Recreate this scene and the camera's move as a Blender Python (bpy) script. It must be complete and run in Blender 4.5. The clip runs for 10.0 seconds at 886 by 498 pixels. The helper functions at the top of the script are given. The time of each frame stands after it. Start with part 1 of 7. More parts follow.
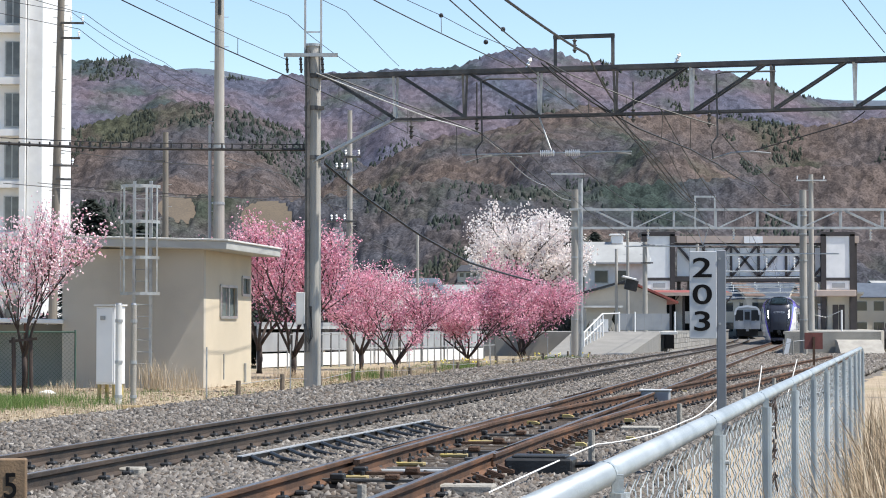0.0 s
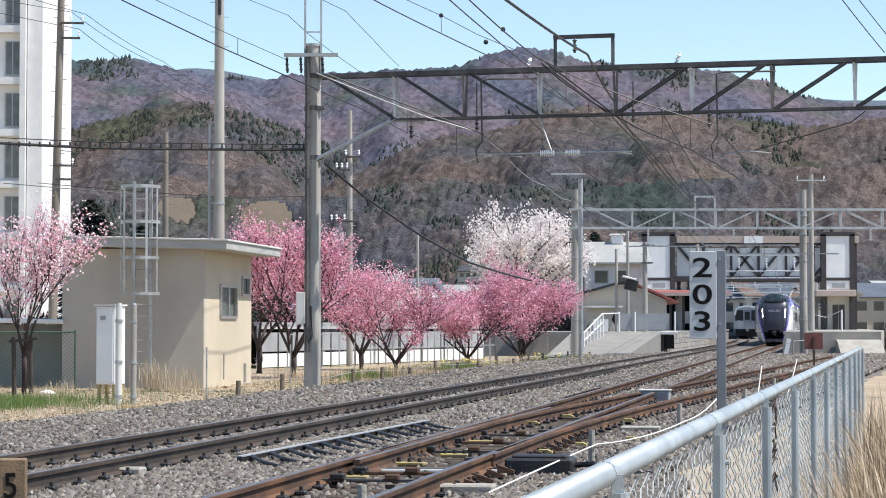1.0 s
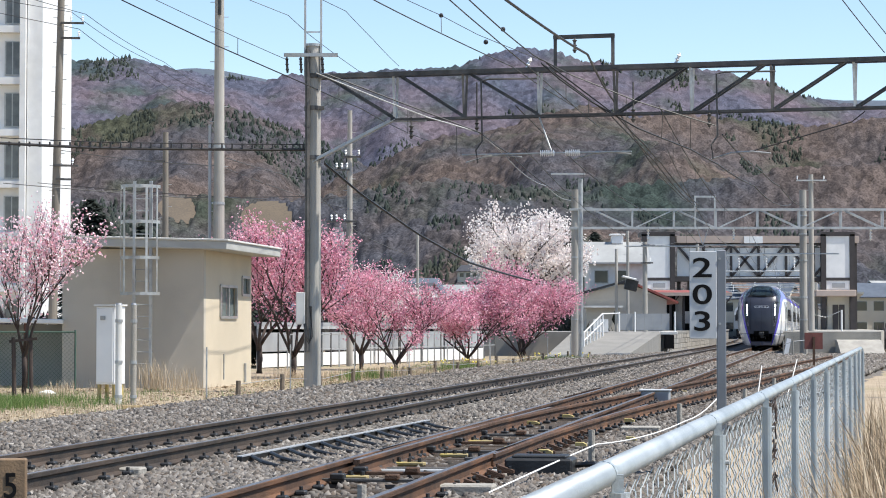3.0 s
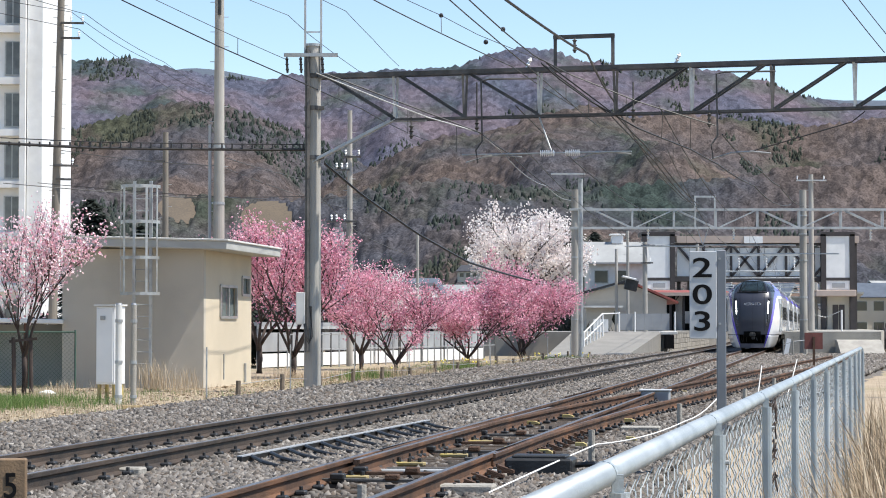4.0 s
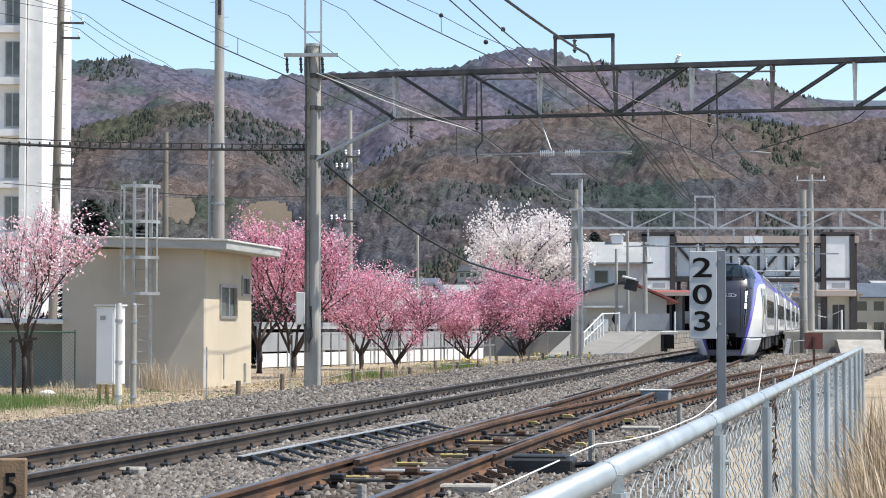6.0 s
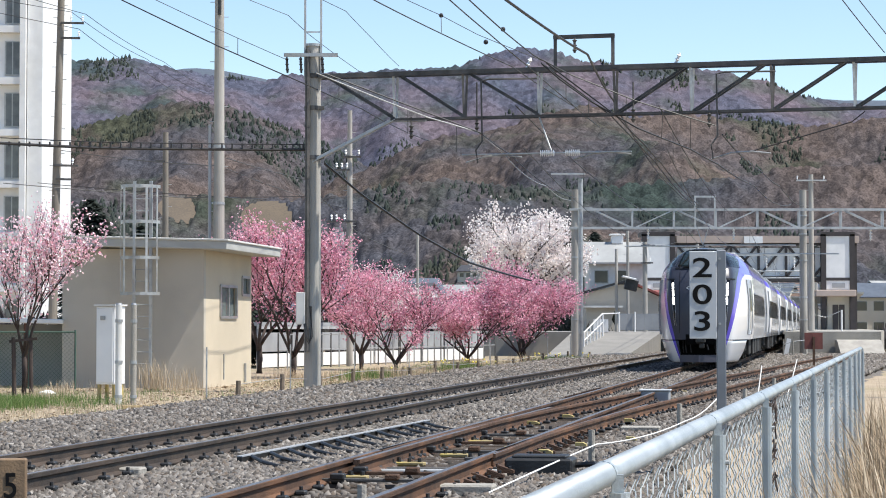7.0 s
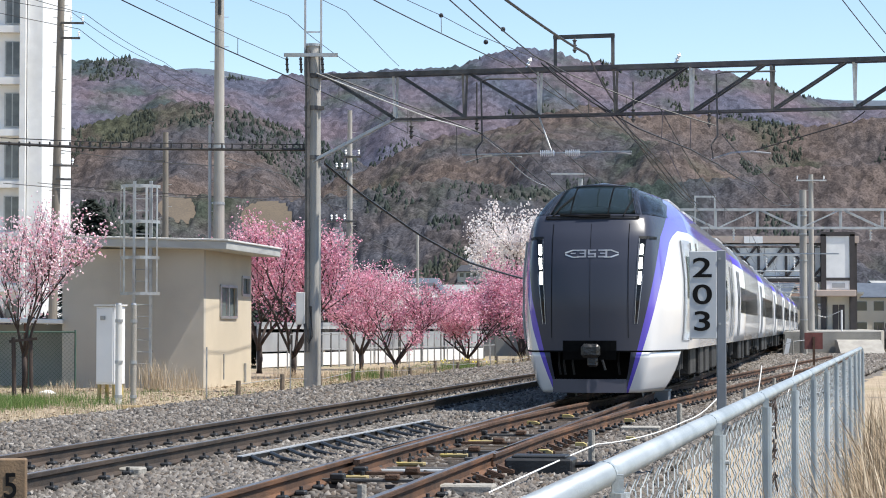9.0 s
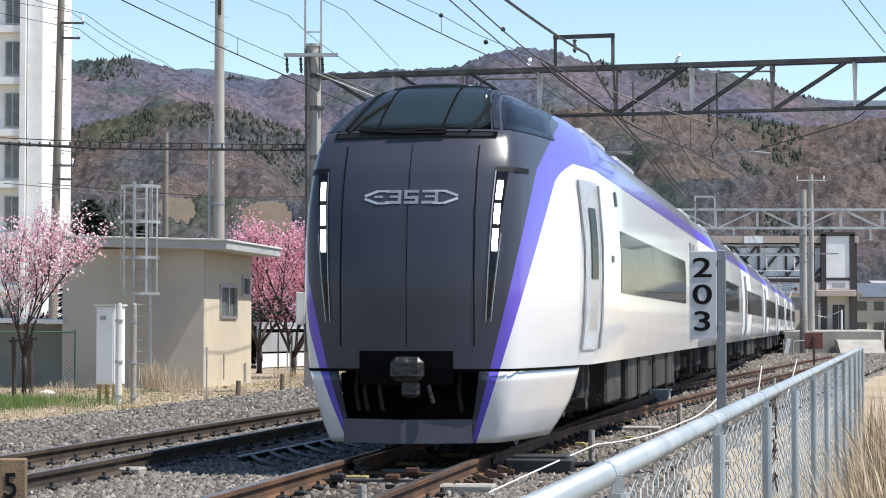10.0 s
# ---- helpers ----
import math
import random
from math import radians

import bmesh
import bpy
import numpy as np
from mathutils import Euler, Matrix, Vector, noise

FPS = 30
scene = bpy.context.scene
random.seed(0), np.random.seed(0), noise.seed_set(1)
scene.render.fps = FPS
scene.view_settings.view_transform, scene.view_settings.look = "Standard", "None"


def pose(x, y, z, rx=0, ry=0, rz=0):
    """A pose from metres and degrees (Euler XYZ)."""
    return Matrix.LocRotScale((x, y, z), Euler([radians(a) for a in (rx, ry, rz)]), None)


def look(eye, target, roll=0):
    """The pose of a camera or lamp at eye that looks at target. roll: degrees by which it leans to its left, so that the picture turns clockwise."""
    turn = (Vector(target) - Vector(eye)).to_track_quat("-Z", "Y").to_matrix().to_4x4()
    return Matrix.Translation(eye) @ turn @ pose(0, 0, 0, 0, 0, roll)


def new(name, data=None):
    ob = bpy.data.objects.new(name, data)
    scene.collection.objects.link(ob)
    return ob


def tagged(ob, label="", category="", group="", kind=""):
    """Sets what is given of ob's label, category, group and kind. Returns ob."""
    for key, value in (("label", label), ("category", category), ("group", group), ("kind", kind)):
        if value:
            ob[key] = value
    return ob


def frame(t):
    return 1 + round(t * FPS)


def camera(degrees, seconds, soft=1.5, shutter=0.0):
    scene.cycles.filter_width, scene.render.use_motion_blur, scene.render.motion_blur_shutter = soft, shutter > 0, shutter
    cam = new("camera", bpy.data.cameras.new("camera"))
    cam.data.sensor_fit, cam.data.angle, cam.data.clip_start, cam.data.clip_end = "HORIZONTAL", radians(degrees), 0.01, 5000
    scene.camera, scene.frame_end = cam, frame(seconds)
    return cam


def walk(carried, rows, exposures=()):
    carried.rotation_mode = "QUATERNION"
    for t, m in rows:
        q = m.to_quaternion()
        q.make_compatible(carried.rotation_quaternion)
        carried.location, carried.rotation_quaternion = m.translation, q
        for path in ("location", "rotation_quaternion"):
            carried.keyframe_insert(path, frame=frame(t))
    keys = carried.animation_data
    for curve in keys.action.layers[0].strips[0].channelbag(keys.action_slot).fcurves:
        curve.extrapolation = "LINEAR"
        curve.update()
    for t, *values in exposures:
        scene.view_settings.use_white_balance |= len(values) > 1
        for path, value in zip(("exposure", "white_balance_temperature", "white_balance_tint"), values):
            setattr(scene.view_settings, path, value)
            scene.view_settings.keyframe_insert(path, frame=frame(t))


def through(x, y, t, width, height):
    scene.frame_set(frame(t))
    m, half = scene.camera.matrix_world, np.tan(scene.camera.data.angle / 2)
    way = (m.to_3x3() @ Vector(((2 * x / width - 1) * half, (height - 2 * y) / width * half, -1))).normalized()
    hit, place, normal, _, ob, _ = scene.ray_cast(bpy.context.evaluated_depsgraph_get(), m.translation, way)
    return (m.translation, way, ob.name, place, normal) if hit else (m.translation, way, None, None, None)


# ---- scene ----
cam = camera(22.73, 10.0, 1.0)
VIEW = pose(0, 0, 1.17, 92.03, 0, 0)
walk(cam, [(0, VIEW), (10, VIEW)])

# ---- light ----
SUN_AZ, SUN_EL = radians(104), radians(60)      # clockwise from the view's heading (+y)
sky = bpy.data.worlds.new("sky")
scene.world = sky
sky.use_nodes = True
_n = sky.node_tree.nodes
_sky = _n.new("ShaderNodeTexSky")
_sky.sky_type, _sky.sun_disc = "NISHITA", False
_sky.sun_elevation, _sky.sun_rotation = SUN_EL, SUN_AZ
_sky.altitude, _sky.air_density, _sky.dust_density, _sky.ozone_density = 600, 1.0, 0.1, 1.8
sky.node_tree.links.new(_sky.outputs[0], _n["Background"].inputs[0])
_n["Background"].inputs[1].default_value = 0.132
sun = new("sun", bpy.data.lights.new("sun", "SUN"))
sun.data.energy, sun.data.angle, sun.data.color = 5.0, radians(0.53), (1.0, 0.955, 0.88)
_to = Vector((math.sin(SUN_AZ) * math.cos(SUN_EL), math.cos(SUN_AZ) * math.cos(SUN_EL), math.sin(SUN_EL)))
sun.matrix_world = look(_to * 50, (0, 0, 0))
scene.view_settings.exposure = 0.5


# ---- mesh helpers ----
def box(bm, c, s, m=None, bevel=0.0):
    """A box of size s about c, turned by m."""
    t = Matrix.Translation(c)
    if m is not None:
        t = t @ m.to_4x4()
    r = bmesh.ops.create_cube(bm, size=1, matrix=t @ Matrix.Diagonal((*s, 1)))
    if bevel:
        es = list({e for v in r["verts"] for e in v.link_edges})
        bmesh.ops.bevel(bm, geom=es, offset=bevel, segments=1, affect="EDGES")
    return r["verts"]


def rod(bm, a, b, r0, r1=None, n=8):
    """A round bar from a to b."""
    a, b = Vector(a), Vector(b)
    d = b - a
    t = Matrix.Translation((a + b) / 2) @ d.to_track_quat("Z", "Y").to_matrix().to_4x4()
    return bmesh.ops.create_cone(bm, cap_ends=True, segments=n, radius1=r0, radius2=r0 if r1 is None else r1, depth=d.length, matrix=t)["verts"]


def tube(bm, pts, r, n=6):
    """A bent bar through points."""
    pts = [Vector(p) for p in pts]
    rings = []
    for i, p in enumerate(pts):
        d = (pts[min(i + 1, len(pts) - 1)] - pts[max(i - 1, 0)]).normalized()
        side = d.cross(Vector((0, 0, 1)))
        side = side.normalized() if side.length > 1e-3 else Vector((1, 0, 0))
        up = side.cross(d)
        rr = r[i] if isinstance(r, (list, tuple)) else r
        rings.append([bm.verts.new(p + (side * math.cos(a) + up * math.sin(a)) * rr) for a in (k * math.tau / n for k in range(n))])
    for q, w in zip(rings, rings[1:]):
        for k in range(n):
            bm.faces.new((q[k], q[(k + 1) % n], w[(k + 1) % n], w[k]))
    bm.faces.new(rings[0][::-1]), bm.faces.new(rings[-1])


def bar(bm, a, b, w, h, up=(0, 0, 1)):
    """A square bar from a to b, w wide and h high."""
    a, b = Vector(a), Vector(b)
    d = (b - a).normalized()
    side = d.cross(Vector(up)).normalized()
    u = side.cross(d)
    m = Matrix((side, d, u)).transposed()
    return box(bm, (a + b) / 2, (w, (b - a).length, h), m)


def angle_bar(bm, a, b, w, t=0.01, up=(0, 0, 1), flip=1):
    """A steel angle from a to b."""
    a, b = Vector(a), Vector(b)
    d = (b - a).normalized()
    side = d.cross(Vector(up)).normalized()
    u = side.cross(d)
    bar(bm, a + u * w / 2, b + u * w / 2, t, w, up)
    bar(bm, a + side * flip * w / 2, b + side * flip * w / 2, w, t, up)


def prism(bm, outline, axis, a, b):
    """Extrude an outline of 2D points along an axis ('x', 'y' or 'z') from a to b."""
    def at(p, v):
        return {"x": (v, p[0], p[1]), "y": (p[0], v, p[1]), "z": (p[0], p[1], v)}[axis]
    lo = [bm.verts.new(at(p, a)) for p in outline]
    hi = [bm.verts.new(at(p, b)) for p in outline]
    n = len(outline)
    for k in range(n):
        bm.faces.new((lo[k], lo[(k + 1) % n], hi[(k + 1) % n], hi[k]))
    bm.faces.new(lo[::-1]), bm.faces.new(hi)
    bmesh.ops.recalc_face_normals(bm, faces=bm.faces[:])


def done(name, bm, material, smooth=False):
    me = bpy.data.meshes.new(name)
    bm.to_mesh(me)
    bm.free()
    for m in material if isinstance(material, (list, tuple)) else [material]:
        me.materials.append(m)
    if smooth:
        me.polygons.foreach_set("use_smooth", [True] * len(me.polygons))
    return me


def part(name, bm, material, parent=None, label="", smooth=False):
    ob = new(name, done(name, bm, material, smooth))
    ob.parent = parent
    return tagged(ob, label)


def thing(name, label, category, group="", at=None, kind=""):
    """An empty that carries the parts of a thing."""
    ob = new(name)
    if at is not None:
        ob.matrix_basis = at if isinstance(at, Matrix) else Matrix.Translation(at)
    return tagged(ob, label, category, group, kind)


def raw(name, verts, faces, material, smooth=False):
    me = bpy.data.meshes.new(name)
    me.from_pydata(verts, [], faces)
    me.materials.append(material)
    if smooth:
        me.polygons.foreach_set("use_smooth", [True] * len(me.polygons))
    return new(name, me)


# ---- materials ----
def surf(name, c1, c2=None, scale=4.0, rough=0.7, metal=0.0, bump=0.0, bump_scale=60.0, fine=None, spread=0.0, c3=None, scale3=0.6, stretch=None, glow=0.0):
    """Two colours mixed by noise, a third at a larger scale, fine relief, and a per-piece shift of brightness."""
    m = bpy.data.materials.new(name)
    m.use_nodes = True
    nt = m.node_tree
    bs = nt.nodes["Principled BSDF"]
    L = nt.links.new
    tc = nt.nodes.new("ShaderNodeTexCoord")
    mp = nt.nodes.new("ShaderNodeMapping")
    L(tc.outputs["Object"], mp.inputs[0])
    if stretch:
        mp.inputs["Scale"].default_value = stretch
    c2 = c2 or tuple(v * 0.75 for v in c1)

    def noisy(s, detail, lo, hi):
        n = nt.nodes.new("ShaderNodeTexNoise")
        n.inputs["Scale"].default_value, n.inputs["Detail"].default_value = s, detail
        L(mp.outputs[0], n.inputs["Vector"])
        r = nt.nodes.new("ShaderNodeMapRange")
        r.inputs[1].default_value, r.inputs[2].default_value = lo, hi
        L(n.outputs["Fac"], r.inputs[0])
        return r.outputs[0]

    def mix(f, a, b):
        x = nt.nodes.new("ShaderNodeMix")
        x.data_type = "RGBA"
        L(f, x.inputs["Factor"])
        for v, k in ((a, 6), (b, 7)):
            if isinstance(v, tuple):
                x.inputs[k].default_value = (*v, 1)
            else:
                L(v, x.inputs[k])
        return x.outputs[2]

    col = mix(noisy(scale, 5, 0.35, 0.65), c1, c2)
    if c3:
        col = mix(noisy(scale3, 4, 0.48, 0.66), col, c3)
    if fine:
        col = mix(noisy(fine, 3, 0.3, 0.7), col, mix(noisy(fine * 2.3, 2, 0.4, 0.6), c2, c1))
    if spread:
        oi = nt.nodes.new("ShaderNodeObjectInfo")
        h = nt.nodes.new("ShaderNodeHueSaturation")
        r = nt.nodes.new("ShaderNodeMapRange")
        r.inputs[3].default_value, r.inputs[4].default_value = 1 - spread, 1 + spread
        L(oi.outputs["Random"], r.inputs[0])
        L(r.outputs[0], h.inputs["Value"])
        L(col, h.inputs["Color"])
        col = h.outputs[0]
    L(col, bs.inputs["Base Color"])
    bs.inputs["Roughness"].default_value, bs.inputs["Metallic"].default_value = rough, metal
    if bump:
        b = nt.nodes.new("ShaderNodeBump")
        b.inputs["Strength"].default_value, b.inputs["Distance"].default_value = bump, 0.02
        L(noisy(bump_scale, 6, 0.2, 0.8), b.inputs["Height"])
        L(b.outputs[0], bs.inputs["Normal"])
    if glow:
        L(col, bs.inputs["Emission Color"])
        bs.inputs["Emission Strength"].default_value = glow
    return m


def island(name, colours, rough=0.8, through=0.0):
    """A colour for each loose piece of a mesh."""
    m = bpy.data.materials.new(name)
    m.use_nodes = True
    nt = m.node_tree
    bs = nt.nodes["Principled BSDF"]
    g = nt.nodes.new("ShaderNodeNewGeometry")
    r = nt.nodes.new("ShaderNodeValToRGB")
    r.color_ramp.interpolation = "LINEAR"
    while len(r.color_ramp.elements) < len(colours):
        r.color_ramp.elements.new(0.5)
    for i, (e, c) in enumerate(zip(r.color_ramp.elements, colours)):
        e.position, e.color = i / (len(colours) - 1), (*c, 1)
    nt.links.new(g.outputs["Random Per Island"], r.inputs[0])
    nt.links.new(r.outputs[0], bs.inputs["Base Color"])
    bs.inputs["Roughness"].default_value = rough
    if through:
        t = nt.nodes.new("ShaderNodeBsdfTranslucent")
        nt.links.new(r.outputs[0], t.inputs[0])
        x = nt.nodes.new("ShaderNodeMixShader")
        x.inputs[0].default_value = through
        nt.links.new(bs.outputs[0], x.inputs[1])
        nt.links.new(t.outputs[0], x.inputs[2])
        nt.links.new(x.outputs[0], nt.nodes["Material Output"].inputs[0])
    return m


CONCRETE = surf("weathered_concrete", (0.36, 0.34, 0.30), (0.27, 0.255, 0.225), 1.6, 0.9, bump=0.4, bump_scale=40, c3=(0.19, 0.18, 0.16), scale3=0.9, fine=22)
POLE_CONCRETE = surf("pole_concrete", (0.40, 0.38, 0.345), (0.31, 0.295, 0.265), 2.5, 0.85, bump=0.3, bump_scale=70, c3=(0.23, 0.215, 0.19), scale3=0.5, stretch=(1, 1, 0.35))
OLD_POLE = surf("old_pole", (0.25, 0.225, 0.19), (0.17, 0.15, 0.125), 3, 0.9, bump=0.4, bump_scale=50, stretch=(1, 1, 0.2))
GALV = surf("galvanised_steel", (0.46, 0.47, 0.47), (0.36, 0.37, 0.375), 9, 0.5, 0.6, bump=0.1, bump_scale=120, c3=(0.3, 0.3, 0.29), scale3=2)
FENCE_GALV = surf("fence_coating", (0.36, 0.40, 0.42), (0.29, 0.325, 0.345), 5, 0.42, 0.25, bump=0.12, bump_scale=150, c3=(0.44, 0.48, 0.50), scale3=3)
STEEL_DARK = surf("weathered_steel", (0.10, 0.098, 0.095), (0.062, 0.06, 0.058), 6, 0.65, 0.4, bump=0.3, bump_scale=80, c3=(0.15, 0.14, 0.13), scale3=1.2)
STEEL_LIGHT = surf("pale_painted_steel", (0.50, 0.515, 0.515), (0.38, 0.395, 0.40), 3, 0.55, 0.2, bump=0.1)
RUST = surf("rail_rust", (0.115, 0.062, 0.037), (0.062, 0.036, 0.024), 5, 0.8, 0.25, bump=0.5, bump_scale=90, c3=(0.17, 0.085, 0.045), scale3=1.1)
RAIL_MAIN = surf("rail_brown", (0.068, 0.05, 0.038), (0.038, 0.03, 0.025), 5, 0.7, 0.3, bump=0.4, bump_scale=90, c3=(0.09, 0.064, 0.047), scale3=0.8)
RAIL_TOP = surf("rail_running_top", (0.30, 0.28, 0.26), (0.20, 0.17, 0.15), 8, 0.35, 0.85, stretch=(1, 0.2, 1))
BALLAST = surf("ballast_bed", (0.175, 0.158, 0.14), (0.075, 0.068, 0.06), 16, 0.95, bump=1.0, bump_scale=18, c3=(0.16, 0.135, 0.11), scale3=0.35, fine=34)
STONES = island("ballast_stones", [(0.035, 0.031, 0.028), (0.098, 0.087, 0.077), (0.135, 0.122, 0.109), (0.19, 0.174, 0.158), (0.098, 0.073, 0.054), (0.31, 0.29, 0.265)], 0.9)
EARTH = surf("earth_and_dry_grass", (0.42, 0.335, 0.23), (0.275, 0.215, 0.15), 0.9, 1.0, bump=0.8, bump_scale=9, c3=(0.15, 0.15, 0.065), scale3=0.16, fine=7)
SLEEPER = surf("sleeper_concrete", (0.22, 0.205, 0.18), (0.15, 0.138, 0.12), 7, 0.95, bump=0.5, bump_scale=60, spread=0.2)
TIMBER = surf("old_timber", (0.085, 0.064, 0.048), (0.045, 0.035, 0.028), 6, 0.95, bump=0.6, bump_scale=45, spread=0.25, stretch=(0.4, 3, 3))
# the hut's one render: cream holds its sunlight, grey its shade
LIT_PLASTER = surf("lit_cream_plaster", (0.57, 0.495, 0.375), (0.51, 0.44, 0.335), 1.1, 0.9, bump=0.25, bump_scale=120, c3=(0.46, 0.40, 0.305), scale3=0.5, fine=40)
GREY_AND_SHADED_PLASTER = surf("grey_and_shaded_plaster", (0.50, 0.455, 0.385), (0.43, 0.39, 0.33), 0.9, 0.9, bump=0.25, bump_scale=120, c3=(0.37, 0.335, 0.285), scale3=0.45, fine=40)
ROOF_EDGE = surf("roof_slab", (0.44, 0.44, 0.42), (0.36, 0.36, 0.345), 1.5, 0.8, bump=0.2, stretch=(1, 1, 3))
WHITE = surf("white_paint", (0.80, 0.80, 0.79), (0.72, 0.72, 0.715), 1.2, 0.5, bump=0.05, c3=(0.68, 0.675, 0.66), scale3=0.4)
OFFWHITE = surf("aged_white", (0.66, 0.655, 0.63), (0.56, 0.55, 0.52), 1.6, 0.7, bump=0.1, c3=(0.5, 0.48, 0.44), scale3=0.7)
GREY_PANEL = surf("grey_panel", (0.33, 0.345, 0.36), (0.28, 0.293, 0.305), 1.5, 0.6)
DARK = surf("dark_metal", (0.035, 0.036, 0.038), (0.022, 0.023, 0.024), 8, 0.5, 0.3, bump=0.2)
# also fills shaded hollows; low gloss keeps that painted shade dark
BLACK = surf("black_rubber_and_shade", (0.007, 0.007, 0.008), (0.011, 0.011, 0.011), 10, 0.75)
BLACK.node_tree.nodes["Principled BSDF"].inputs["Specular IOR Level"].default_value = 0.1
GLASS_DARK = surf("window_glass", (0.035, 0.045, 0.05), (0.025, 0.032, 0.036), 0.7, 0.06)
CABLE = surf("cable_black", (0.022, 0.022, 0.023), (0.03, 0.03, 0.031), 10, 0.55)
WIRE = surf("copper_wire", (0.09, 0.09, 0.085), (0.06, 0.06, 0.056), 10, 0.6, 0.3)
PORCELAIN = surf("porcelain", (0.80, 0.80, 0.78), (0.74, 0.74, 0.72), 5, 0.25)
YELLOW = surf("yellow_paint", (0.46, 0.36, 0.11), (0.30, 0.24, 0.12), 9, 0.7, bump=0.2)
BARK = surf("cherry_bark", (0.068, 0.05, 0.043), (0.04, 0.03, 0.027), 9, 0.9, bump=0.6, bump_scale=40)

# ---- ground ----
def centre(Y):
    """The through track that the express comes on."""
    return 0.174 * Y - 3.71


def main_line(Y):
    return 0.176 * Y - 7.0 - (max(0.0, Y - 120) / 130) ** 2 * 3.0


def siding(Y):
    d = max(0.0, Y - 19.0)
    return centre(Y) + (0.0022 * d * d if d < 16 else 0.0022 * 256 + 0.0704 * (d - 16))


def make_ground():
    bm = bmesh.new()
    xs = [-2500, -600, -200, -60, -30, -15, 0, 15, 30, 60, 200, 600, 2500]
    ys = [-300, -50, 0, 10, 20, 40, 60, 100, 160, 300, 600, 1200, 2500, 4500]
    vs = [[bm.verts.new((x, y, -0.34)) for x in xs] for y in ys]
    for a, b in zip(vs, vs[1:]):
        for k in range(len(xs) - 1):
            bm.faces.new((a[k], a[k + 1], b[k + 1], b[k]))
    ob = part("ground", bm, EARTH)
    tagged(ob, "dry brown earth and pale grass beside the railway", "ground", kind="structure")
    # ballast bed under the three tracks
    bm = bmesh.new()
    rows = []
    Y = 6.0
    while Y < 400:
        l = main_line(Y) - (4.1 if Y < 90 else 2.8)
        r = (siding(Y) if Y < 95 else centre(Y)) + 1.9
        if Y < 19:
            r = centre(Y) + 2.4
        wob = 0.12 * math.sin(Y * 1.7) + 0.1 * math.sin(Y * 0.61)
        rows.append([bm.verts.new(p) for p in ((l - 0.55 + wob, Y, -0.36), (l + wob * 0.5, Y, -0.2), (l + 1.0, Y, -0.185), (r - 0.8, Y, -0.19), (r - wob * 0.5, Y, -0.21), (r + 0.5 - wob, Y, -0.36))])
        Y += 1.0 if Y < 100 else 6.0
    for a, b in zip(rows, rows[1:]):
        for k in range(5):
            bm.faces.new((a[k], a[k + 1], b[k + 1], b[k]))
    ob = part("ballast", bm, BALLAST)
    tagged(ob, "grey-brown crushed stone ballast bed under the tracks", "ballast", kind="structure")


make_ground()


def loose_stones():
    """Crushed stones on the ballast."""
    rng = np.random.default_rng(5)
    oct_v = np.array([(1, 0, 0), (-1, 0, 0), (0, 1, 0), (0, -1, 0), (0, 0, 1), (0, 0, -1)], float)
    oct_f = np.array([(0, 2, 4), (2, 1, 4), (1, 3, 4), (3, 0, 4), (2, 0, 5), (1, 2, 5), (3, 1, 5), (0, 3, 5)])
    N = 175000
    # denser where the camera is nearer
    Y = 16.5 + 100 * rng.random(N) ** 2.4
    l, r = 0.176 * Y - 11.5, np.where(Y < 19, 0.174 * Y - 1.2, 0.174 * Y - 1.9 + 0.0704 * np.maximum(Y - 27, 0) + 0.4)
    X = l + (r - l) * rng.random(N)
    # few stones lie over the timbers of the turnout
    keep = (np.abs(X - 0.174 * Y + 3.71) > 0.95) | (Y > 38) | (rng.random(N) < 0.12)
    X, Y = X[keep], Y[keep]
    N = len(X)
    c = np.stack([X, Y, -0.195 + 0.02 * rng.random(N)], 1)
    size = (0.024 + 0.032 * rng.random(N)) * np.where(Y > 65, 2.0, np.where(Y > 40, 1.35, 1.0))
    v = oct_v[None] * (0.55 + 0.75 * rng.random((N, 6, 1))) * size[:, None, None]
    a = rng.random((N, 3)) * 6.28
    ca, sa = np.cos(a), np.sin(a)
    for i, (p, q) in enumerate(((0, 1), (1, 2), (0, 2))):
        vp, vq = v[:, :, p].copy(), v[:, :, q].copy()
        v[:, :, p], v[:, :, q] = vp * ca[:, i:i + 1] - vq * sa[:, i:i + 1], vp * sa[:, i:i + 1] + vq * ca[:, i:i + 1]
    v = (v + c[:, None]).reshape(-1, 3)
    f = (oct_f[None] + 6 * np.arange(N)[:, None, None]).reshape(-1, 3)
    me = bpy.data.meshes.new("ballast_stones")
    me.vertices.add(len(v)), me.loops.add(f.size), me.polygons.add(len(f))
    me.vertices.foreach_set("co", v.ravel())
    me.loops.foreach_set("vertex_index", f.ravel())
    me.polygons.foreach_set("loop_start", np.arange(len(f)) * 3)
    me.update(calc_edges=True)
    me.materials.append(STONES)
    tagged(new("ballast_stones", me), "loose grey and brown crushed ballast stones", "ballast", kind="stuff")


loose_stones()


# ---- tracks ----
RAIL = [(-0.063, -0.153), (0.063, -0.153), (0.063, -0.142), (0.012, -0.118), (0.009, -0.05), (0.032, -0.036), (0.0325, -0.006), (0.026, 0.0), (-0.026, 0.0), (-0.0325, -0.006), (-0.032, -0.036), (-0.009, -0.05), (-0.012, -0.118), (-0.063, -0.142)]


